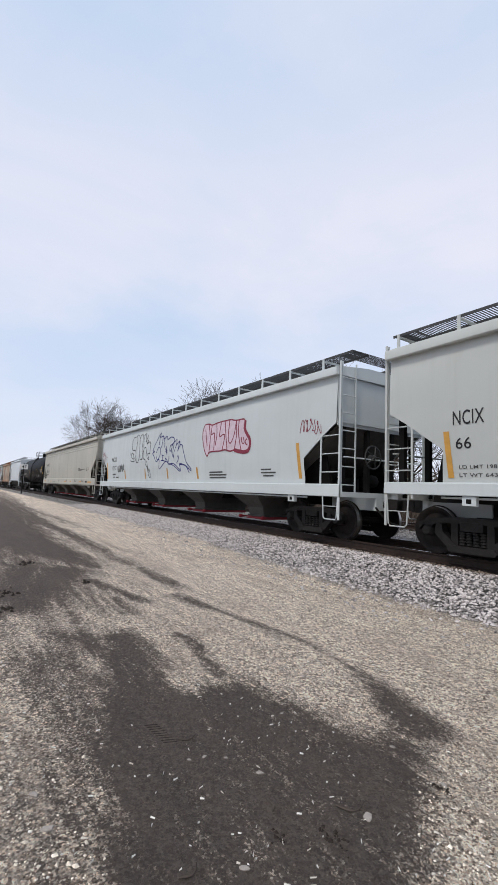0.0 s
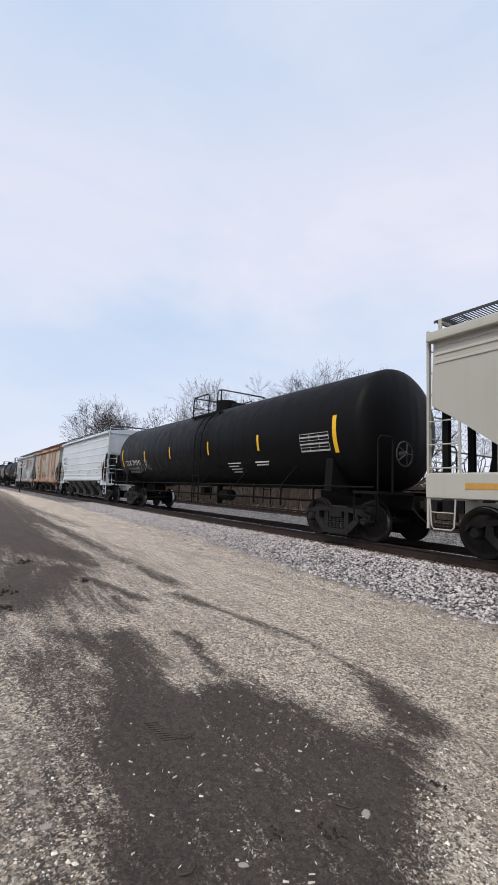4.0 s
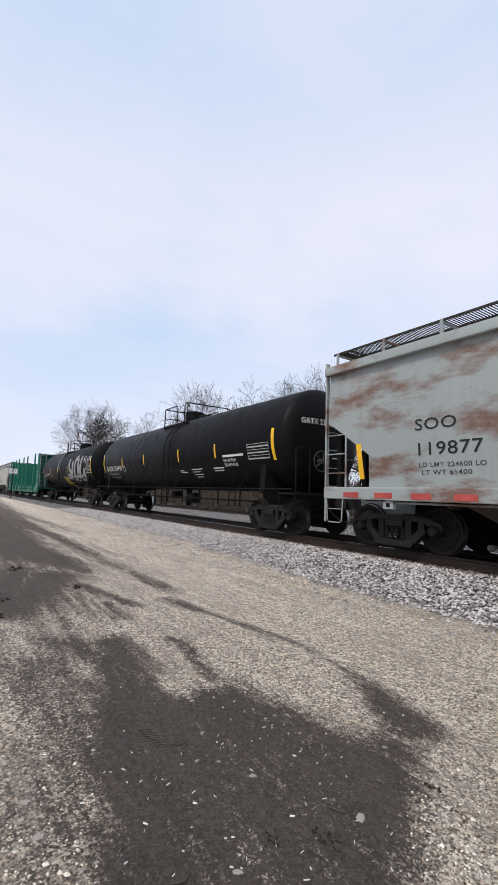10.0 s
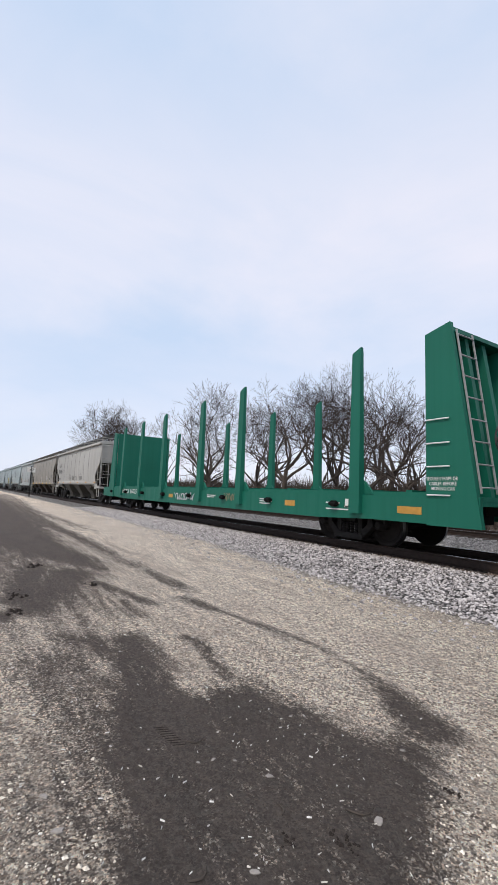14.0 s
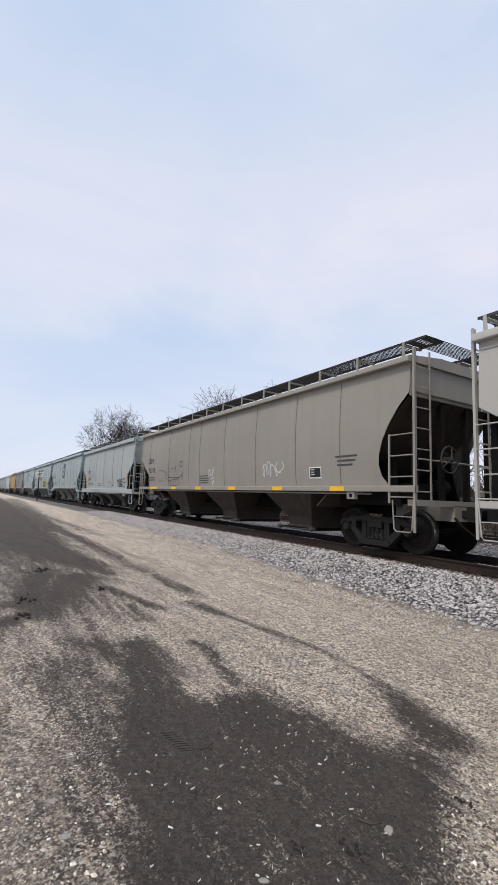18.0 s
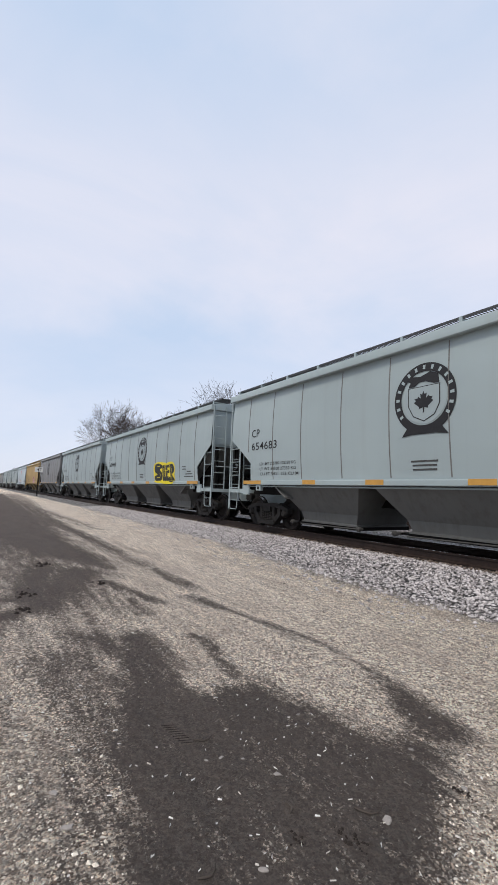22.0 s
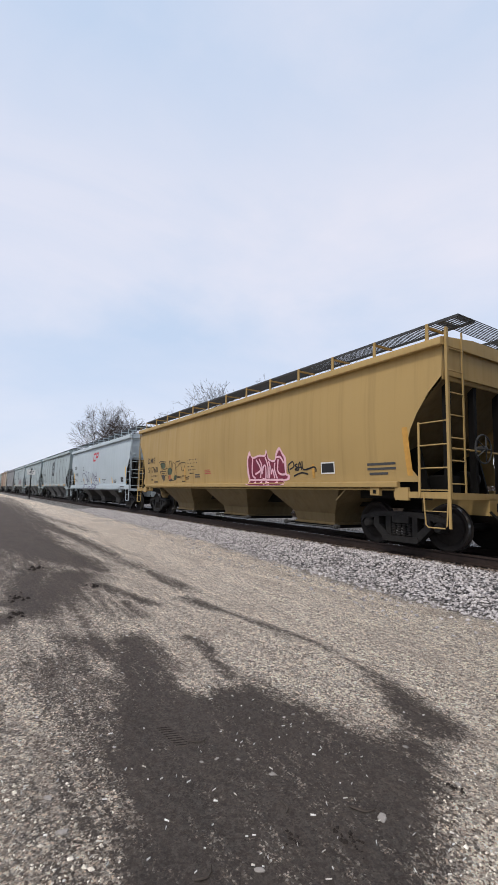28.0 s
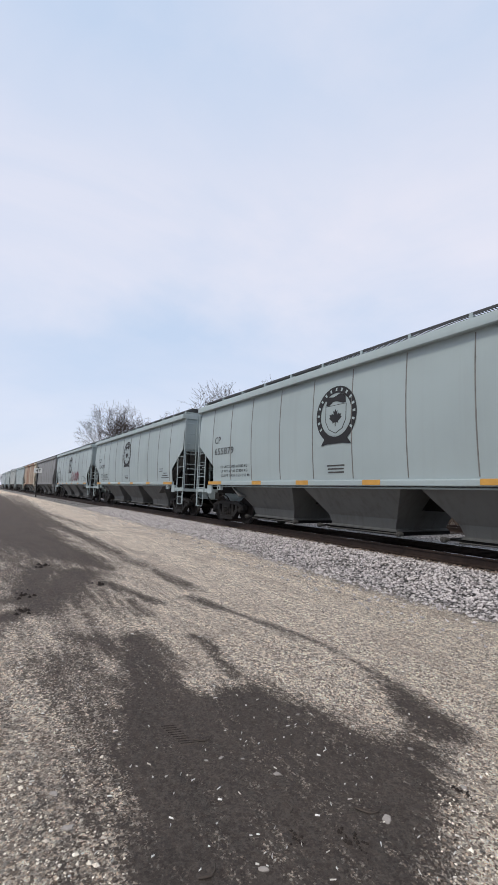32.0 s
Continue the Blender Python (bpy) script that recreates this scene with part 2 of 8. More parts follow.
def smooth_step(a, b, v):
    t = min(1.0, max(0.0, (v - a) / (b - a)))
    return t * t * (3 - 2 * t)


def lie(x):
    """Height of the yard beside the track: it rises a little away from the camera."""
    return -0.55 + 0.20 * smooth_step(-4, -14, x) + 0.10 * smooth_step(-14, -32, x)


def ground_z(x, y):
    yard = lie(x)
    if y < -0.45:
        toe = -2.0 + 0.12 * noise.noise((x * 0.5, 3.0, 0.0))
        z = yard + (-0.19 - yard) * smooth_step(toe - 0.1, -0.45, y)
    elif y < 1.95:
        z = -0.20
    elif y < 6.9:
        z = -0.20 - 0.16 * smooth_step(1.95, 2.9, y) + 0.16 * smooth_step(6.0, 6.9, y)
    elif y < 9.6:
        z = -0.20
    else:
        z = -0.20 - 0.35 * smooth_step(9.6, 11.5, y) + 0.9 * smooth_step(14, 30, y)
    if -40 < x < 8 and y < -1.6:
        z += 0.012 * noise.noise((x * 1.3, y * 1.3, 0)) + 0.03 * noise.noise((x * 0.4, y * 0.4, 5))
    return z


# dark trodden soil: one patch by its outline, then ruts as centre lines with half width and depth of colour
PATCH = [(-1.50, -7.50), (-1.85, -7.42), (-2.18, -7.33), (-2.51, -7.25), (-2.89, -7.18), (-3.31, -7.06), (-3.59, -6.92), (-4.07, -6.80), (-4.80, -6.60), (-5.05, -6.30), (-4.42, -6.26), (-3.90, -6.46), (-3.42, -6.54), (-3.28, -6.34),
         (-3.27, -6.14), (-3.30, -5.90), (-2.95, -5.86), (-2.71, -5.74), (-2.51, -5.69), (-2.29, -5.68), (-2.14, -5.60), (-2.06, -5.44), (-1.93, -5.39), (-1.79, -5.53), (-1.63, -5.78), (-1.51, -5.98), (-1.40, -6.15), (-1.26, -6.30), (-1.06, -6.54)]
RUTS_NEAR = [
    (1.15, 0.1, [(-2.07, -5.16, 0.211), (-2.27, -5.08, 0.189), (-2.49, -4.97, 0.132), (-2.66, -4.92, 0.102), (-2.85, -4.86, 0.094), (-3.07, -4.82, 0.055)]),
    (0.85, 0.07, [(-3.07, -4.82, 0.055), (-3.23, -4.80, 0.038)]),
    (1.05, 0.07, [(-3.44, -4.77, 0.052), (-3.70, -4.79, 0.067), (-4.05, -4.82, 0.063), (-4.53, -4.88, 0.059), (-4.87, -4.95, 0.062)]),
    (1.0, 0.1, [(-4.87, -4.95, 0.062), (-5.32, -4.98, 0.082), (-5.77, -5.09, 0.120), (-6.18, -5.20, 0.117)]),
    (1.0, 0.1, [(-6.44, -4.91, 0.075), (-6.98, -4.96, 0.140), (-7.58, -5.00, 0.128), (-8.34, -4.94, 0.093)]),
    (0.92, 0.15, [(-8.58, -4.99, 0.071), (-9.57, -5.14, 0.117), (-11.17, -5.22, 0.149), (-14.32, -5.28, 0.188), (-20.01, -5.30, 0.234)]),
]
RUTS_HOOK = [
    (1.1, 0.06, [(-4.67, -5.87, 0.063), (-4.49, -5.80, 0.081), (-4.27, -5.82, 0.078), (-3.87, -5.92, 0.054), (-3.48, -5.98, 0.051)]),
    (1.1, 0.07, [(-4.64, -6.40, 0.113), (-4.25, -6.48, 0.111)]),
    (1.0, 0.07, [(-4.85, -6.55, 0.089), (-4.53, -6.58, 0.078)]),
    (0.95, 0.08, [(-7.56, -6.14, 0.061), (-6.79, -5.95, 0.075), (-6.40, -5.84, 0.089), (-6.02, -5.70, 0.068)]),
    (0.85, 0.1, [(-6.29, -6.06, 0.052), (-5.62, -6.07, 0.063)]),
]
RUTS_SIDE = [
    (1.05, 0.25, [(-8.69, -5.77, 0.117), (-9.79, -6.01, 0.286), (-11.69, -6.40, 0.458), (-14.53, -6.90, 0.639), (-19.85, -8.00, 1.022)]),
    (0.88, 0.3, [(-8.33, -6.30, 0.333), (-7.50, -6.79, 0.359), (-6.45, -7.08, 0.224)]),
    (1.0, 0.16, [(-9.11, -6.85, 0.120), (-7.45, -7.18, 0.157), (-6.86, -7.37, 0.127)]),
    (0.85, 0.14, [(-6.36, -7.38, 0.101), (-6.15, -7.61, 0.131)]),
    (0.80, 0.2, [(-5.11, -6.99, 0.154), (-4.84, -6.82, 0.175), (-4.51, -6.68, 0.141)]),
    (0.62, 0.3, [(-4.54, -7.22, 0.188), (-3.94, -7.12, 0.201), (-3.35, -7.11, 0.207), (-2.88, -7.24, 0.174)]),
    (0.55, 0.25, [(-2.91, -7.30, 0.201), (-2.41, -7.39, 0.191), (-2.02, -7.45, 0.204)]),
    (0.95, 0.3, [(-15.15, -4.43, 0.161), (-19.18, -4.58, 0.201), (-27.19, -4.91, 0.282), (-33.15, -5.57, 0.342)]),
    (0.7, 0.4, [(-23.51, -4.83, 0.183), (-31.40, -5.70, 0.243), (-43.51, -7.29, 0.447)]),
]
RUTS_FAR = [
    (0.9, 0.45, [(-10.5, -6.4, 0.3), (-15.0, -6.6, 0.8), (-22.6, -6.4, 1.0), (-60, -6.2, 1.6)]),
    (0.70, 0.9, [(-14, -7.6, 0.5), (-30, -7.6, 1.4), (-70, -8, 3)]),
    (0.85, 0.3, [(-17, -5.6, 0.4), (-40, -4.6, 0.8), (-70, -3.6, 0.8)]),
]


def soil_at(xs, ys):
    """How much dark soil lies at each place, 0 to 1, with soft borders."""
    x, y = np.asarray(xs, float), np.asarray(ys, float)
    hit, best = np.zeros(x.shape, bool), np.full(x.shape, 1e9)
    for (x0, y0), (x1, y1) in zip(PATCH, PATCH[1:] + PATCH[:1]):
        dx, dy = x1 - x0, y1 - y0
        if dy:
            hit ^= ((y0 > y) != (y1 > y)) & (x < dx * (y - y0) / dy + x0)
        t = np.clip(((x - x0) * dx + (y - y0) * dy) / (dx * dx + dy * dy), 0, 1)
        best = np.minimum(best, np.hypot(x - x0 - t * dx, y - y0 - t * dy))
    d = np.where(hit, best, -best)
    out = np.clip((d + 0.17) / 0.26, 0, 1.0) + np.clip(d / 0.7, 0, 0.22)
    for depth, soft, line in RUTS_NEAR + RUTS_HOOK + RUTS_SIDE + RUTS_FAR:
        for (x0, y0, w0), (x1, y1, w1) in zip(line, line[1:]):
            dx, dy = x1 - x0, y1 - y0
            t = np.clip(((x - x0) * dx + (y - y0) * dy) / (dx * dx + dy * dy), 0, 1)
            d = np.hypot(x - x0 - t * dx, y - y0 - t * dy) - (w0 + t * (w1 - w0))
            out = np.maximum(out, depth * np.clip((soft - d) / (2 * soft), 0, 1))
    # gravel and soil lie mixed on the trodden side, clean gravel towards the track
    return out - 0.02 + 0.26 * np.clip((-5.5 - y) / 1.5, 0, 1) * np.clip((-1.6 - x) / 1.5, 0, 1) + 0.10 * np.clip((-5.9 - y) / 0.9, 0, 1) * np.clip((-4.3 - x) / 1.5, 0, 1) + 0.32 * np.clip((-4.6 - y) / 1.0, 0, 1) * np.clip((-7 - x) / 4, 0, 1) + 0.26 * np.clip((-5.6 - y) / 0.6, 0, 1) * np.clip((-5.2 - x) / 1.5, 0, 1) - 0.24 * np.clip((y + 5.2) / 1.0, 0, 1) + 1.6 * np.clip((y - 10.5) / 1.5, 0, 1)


def steps(stops):
    out = []
    for a, b, s in stops:
        n = max(1, round((b - a) / s))
        out += [a + (b - a) * i / n for i in range(n)]
    return out + [stops[-1][1]]


def build_ground():
    xs = steps([(-3000, -400, 400), (-400, -60, 20), (-60, -26, 1.5), (-26, -12, 0.3), (-12, 2.5, 0.07), (2.5, 20, 1.5), (20, 100, 20), (100, 1500, 350)])
    ys = steps([(-1500, -60, 240), (-60, -14, 6), (-14, -9, 0.5), (-9, -1.6, 0.07), (-1.6, 2.2, 0.1), (2.2, 12, 0.7), (12, 40, 4), (40, 200, 40), (200, 1500, 430)])
    verts = [(x, y, ground_z(x, y)) for x in xs for y in ys]
    ny = len(ys)
    faces = [(i * ny + j, (i + 1) * ny + j, (i + 1) * ny + j + 1, i * ny + j + 1) for i in range(len(xs) - 1) for j in range(ny - 1)]
    me = bpy.data.meshes.new("ground")
    me.from_pydata(verts, [], faces)
    soil = me.attributes.new("soil", "FLOAT", "POINT")
    stone = me.attributes.new("stone", "FLOAT", "POINT")
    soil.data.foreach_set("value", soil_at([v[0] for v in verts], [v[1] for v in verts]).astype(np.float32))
    stone.data.foreach_set("value", [smooth_step(-2.5, -1.8, y + 0.3 * noise.noise((x * 2, y * 2, 0))) * (1 - smooth_step(10.2, 11.5, y)) for x, y, z in verts])
    oil = me.attributes.new("oil", "FLOAT", "POINT")
    oil.data.foreach_set("value", [max(smooth_step(-0.42, -0.22, y) * (1 - smooth_step(1.7, 2.1, y)), smooth_step(7.2, 7.5, y) * (1 - smooth_step(9.0, 9.3, y))) * 0.9 for x, y, z in verts])
    me.polygons.foreach_set("use_smooth", [True] * len(me.polygons))
    m, n, l, b = mat_base("yard_gravel", 0.9)
    fine = tex(n, l, (1, 1, 1), 85, 5, 0.8)
    mid = tex(n, l, (1, 1, 1), 13, 6, 0.75)
    wide = tex(n, l, (1, 1, 1), 0.9, 5, 0.65)
    drawn = tex(n, l, (0.35, 2.2, 1), 3.2, 5, 0.7)
    pos = n.new("ShaderNodeTexCoord")
    cells = n.new("ShaderNodeTexVoronoi")
    cells.inputs["Scale"].default_value = 98
    l.new(pos.outputs["Object"], cells.inputs["Vector"])
    gravel = ramp(n, l, cells.outputs["Color"], [(0.20, (0.14, 0.098, 0.070)), (0.37, (0.91, 0.75, 0.605)), (0.66, (1.0, 0.925, 0.80))])
    lumps = n.new("ShaderNodeTexVoronoi")
    lumps.inputs["Scale"].default_value = 46
    l.new(pos.outputs["Object"], lumps.inputs["Vector"])
    lump_tone = n.new("ShaderNodeSeparateColor")
    l.new(lumps.outputs["Color"], lump_tone.inputs[0])
    gravel = mix(n, l, 1.0, gravel, ramp(n, l, lump_tone.outputs[0], [(0.08, (0.36, 0.33, 0.31)), (0.40, (1.0, 0.98, 0.96)), (0.92, (1.5, 1.46, 1.41))]), "MULTIPLY")
    gravel = mix(n, l, ramp(n, l, fine, [(0.36, grey(0.8)), (0.47, grey(0.0))]), gravel, (0.12, 0.088, 0.067))
    gravel = mix(n, l, ramp(n, l, mid, [(0.34, grey(0.6)), (0.43, grey(0.0))]), gravel, (0.25, 0.187, 0.147))
    gravel = mix(n, l, ramp(n, l, mid, [(0.52, grey(0.0)), (0.66, grey(0.6))]), gravel, (1.0, 0.92, 0.81))
    gravel = mix(n, l, ramp(n, l, tex(n, l, (0.5, 1.3, 1), 4.5, 6, 0.78, shift=5), [(0.37, grey(0.5)), (0.46, grey(0.0))]), gravel, (0.40, 0.31, 0.25))
    gravel = mix(n, l, ramp(n, l, tex(n, l, (0.45, 1.2, 1), 1.5, 6, 0.72, shift=17), [(0.36, grey(0.50)), (0.52, grey(0.0))]), gravel, (0.44, 0.345, 0.275))
    gravel = mix(n, l, ramp(n, l, wide, [(0.50, grey(0.0)), (0.68, grey(0.15))]), gravel, (0.46, 0.385, 0.35))
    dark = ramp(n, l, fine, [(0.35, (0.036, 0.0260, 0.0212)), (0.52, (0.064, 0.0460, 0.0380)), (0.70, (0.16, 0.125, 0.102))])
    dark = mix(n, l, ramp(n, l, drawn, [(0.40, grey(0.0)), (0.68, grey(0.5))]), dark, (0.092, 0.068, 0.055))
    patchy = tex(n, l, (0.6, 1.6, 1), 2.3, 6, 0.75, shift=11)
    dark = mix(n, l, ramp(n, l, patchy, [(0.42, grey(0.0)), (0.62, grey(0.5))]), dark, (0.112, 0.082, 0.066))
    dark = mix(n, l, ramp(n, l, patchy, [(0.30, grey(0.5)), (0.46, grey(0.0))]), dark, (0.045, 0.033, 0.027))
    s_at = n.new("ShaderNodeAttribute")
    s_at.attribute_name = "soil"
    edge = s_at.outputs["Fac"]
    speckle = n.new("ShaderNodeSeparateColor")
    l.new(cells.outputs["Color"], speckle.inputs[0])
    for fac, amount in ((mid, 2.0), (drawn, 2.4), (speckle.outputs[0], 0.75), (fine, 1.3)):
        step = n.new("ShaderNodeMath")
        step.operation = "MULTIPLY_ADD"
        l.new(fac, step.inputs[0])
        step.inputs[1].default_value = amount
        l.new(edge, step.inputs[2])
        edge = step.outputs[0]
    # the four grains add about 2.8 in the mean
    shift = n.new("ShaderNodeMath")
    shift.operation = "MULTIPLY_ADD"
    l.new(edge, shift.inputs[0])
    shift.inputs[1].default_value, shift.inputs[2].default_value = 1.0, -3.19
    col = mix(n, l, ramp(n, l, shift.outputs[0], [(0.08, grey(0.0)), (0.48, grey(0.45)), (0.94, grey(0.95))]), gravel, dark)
    st = n.new("ShaderNodeAttribute")
    st.attribute_name = "stone"
    rocks = n.new("ShaderNodeTexVoronoi")
    rocks.inputs["Scale"].default_value = 17
    l.new(pos.outputs["Object"], rocks.inputs["Vector"])
    # colour darkens at the cell borders: shade painted into gaps between stones
    rock = mix(n, l, 1.0, ramp(n, l, rocks.outputs["Color"], [(0.1, (0.22, 0.205, 0.20)), (0.9, (0.70, 0.66, 0.64))]), ramp(n, l, rocks.outputs["Distance"], [(0.25, grey(1.0)), (0.62, grey(0.16))]), "MULTIPLY")
    col = mix(n, l, st.outputs["Fac"], col, rock)
    oil = n.new("ShaderNodeAttribute")
    oil.attribute_name = "oil"
    col = mix(n, l, oil.outputs["Fac"], col, ramp(n, l, mid, [(0.3, (0.028, 0.023, 0.02)), (0.75, (0.085, 0.072, 0.062))]))
    l.new(col, b.inputs["Base Color"])
    hgt = n.new("ShaderNodeMath")
    hgt.operation = "MULTIPLY_ADD"
    l.new(rocks.outputs["Distance"], hgt.inputs[0])
    hgt.inputs[1].default_value = -1.2
    l.new(fine, hgt.inputs[2])
    clod = n.new("ShaderNodeMath")
    clod.operation = "MULTIPLY_ADD"
    l.new(mid, clod.inputs[0])
    clod.inputs[1].default_value = 1.6
    l.new(hgt.outputs[0], clod.inputs[2])
    bump(n, l, b, clod.outputs[0], 1.0, 0.05)
    me.materials.append(m)
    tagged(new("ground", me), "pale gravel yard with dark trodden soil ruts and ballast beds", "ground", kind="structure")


build_ground()


def rail_mesh(x0, x1):
    """A flat-bottomed rail; its running surface is bright."""
    half = [(0.075, -0.18), (0.075, -0.168), (0.012, -0.150), (0.010, -0.045), (0.036, -0.035), (0.036, -0.006)]
    prof = half + [(0.027, 0.0), (-0.027, 0.0)] + [(-y, z) for y, z in half[::-1]]
    m = Mesh().loft([[(x, y, z) for y, z in prof] for x in (x0, x1)])
    me = mesh_data("rail", m, rail_steel, rail_top, smooth=0)
    me.polygons[6].material_index = 1
    return me


def build_track(y_mid, name):
    track = tagged(new(name), "railway track with rusty rails on timber sleepers", "railway track", kind="structure")
    track.location = (0, y_mid, 0)
    data = rail_mesh(-900, 120)
    for side in (-1, 1):
        ob = part("rail", data, None, track)
        ob.location = (0, side * GAUGE / 2, 0)
    tie = mesh_data("sleeper", Mesh().box(-0.115, 0.115, -1.22, 1.22, -0.34, -0.185, 0.012), tie_wood)
    plate = mesh_data("tie_plate", Mesh().box(-0.09, 0.09, -0.16, 0.16, -0.186, -0.176), rail_steel)
    n_near = 118
    for i in range(n_near):
        x = 4.0 - 0.52 * i
        t = part("sleeper", tie, None, track)
        t.location = (x, 0.03 * math.sin(i * 7.3), 0.006 * math.sin(i * 3.1))
        if y_mid < 2 and i < 60:
            p = part("tie_plate", plate, None, t)
            p.location = (0, -GAUGE / 2, 0)
    far = Mesh()
    for i in range(n_near, 700):
        x = 4.0 - 0.52 * i
        far.box(x - 0.115, x + 0.115, -1.22, 1.22, -0.34, -0.185)
    tagged(part("far_sleepers", far, tie_wood, track, smooth=0), "rows of distant timber sleepers", kind="stuff")


build_track(TRACK, "track_1")
build_track(TRACK_2, "track_2")


def rock(m, x, y, z, r, rng):
    """One broken stone: a skewed, faceted lump."""
    base = [(0, 0, 1), (0, 0, -1), (1, 0, 0), (-1, 0, 0), (0, 1, 0), (0, -1, 0)]
    a, cs, sn = rng.uniform(0, 6.28), 0, 0
    cs, sn = math.cos(a), math.sin(a)
    sx, sy, sz = r * rng.uniform(0.7, 1.35), r * rng.uniform(0.7, 1.2), r * rng.uniform(0.5, 0.95)
    vs = []
    for bx, by, bz in base:
        px, py, pz = bx * sx + rng.uniform(-0.3, 0.3) * r, by * sy + rng.uniform(-0.3, 0.3) * r, bz * sz + rng.uniform(-0.2, 0.2) * r
        vs.append((x + px * cs - py * sn, y + px * sn + py * cs, z + pz))
    m.add(vs, [(0, 2, 4), (0, 4, 3), (0, 3, 5), (0, 5, 2), (1, 4, 2), (1, 3, 4), (1, 5, 3), (1, 2, 5)])


def island_stone(name, lo, hi, rough=0.85):
    m, n, l, b = mat_base(name, rough)
    g = n.new("ShaderNodeNewGeometry")
    c = ramp(n, l, g.outputs["Random Per Island"], [(0.0, lo), (0.55, scaled(hi, 0.72)), (1.0, hi)])
    s = tex(n, l, (1, 1, 1), 70, 4, 0.6)
    c = mix(n, l, ramp(n, l, s, [(0.4, grey(0.0)), (0.75, grey(0.45))]), c, scaled(lo, 0.8))
    l.new(c, b.inputs["Base Color"])
    return m


def build_ballast():
    rng = random.Random(4)
    m, stained = Mesh(), Mesh()
    for _ in range(40000):
        x = 1.0 - 31.0 * rng.random() ** 1.45
        y = rng.uniform(-2.15, -0.18) if rng.random() < 0.93 else -2.0 - 1.3 * rng.random() ** 2.2
        if y < -1.8 + 0.25 * noise.noise((x * 2.2, 0, 3)) and rng.random() < 0.55:
            continue
        r = rng.uniform(0.014, 0.035)
        rock(stained if y > -0.30 - 0.25 * rng.random() ** 2 else m, x, y, ground_z(x, y) + r * 0.35, r, rng)
    tagged(part("stained_stones", stained, island_stone("stained_stone", (0.05, 0.038, 0.03), (0.26, 0.20, 0.165)), smooth=0), "rust-stained ballast stones beside the rail", "ballast", kind="stuff")
    tagged(part("ballast_stones", m, island_stone("ballast_stone", (0.16, 0.145, 0.142), (0.70, 0.65, 0.64)), smooth=0), "pale grey crushed stone ballast heaped along the rail", "ballast", kind="stuff")
    m = Mesh()
    for _ in range(9000):
        x, y = rng.uniform(-26, 0), rng.choice((rng.uniform(2.0, 6.8), rng.uniform(2.0, 5.0)))
        r = rng.uniform(0.02, 0.045)
        rock(m, x, y, ground_z(x, y) + r * 0.3, r, rng)
    tagged(part("inner_ballast_stones", m, island_stone("inner_stone", (0.10, 0.095, 0.09), (0.42, 0.40, 0.39)), smooth=0), "dusty crushed stone between the two tracks", "ballast", kind="stuff")


build_ballast()


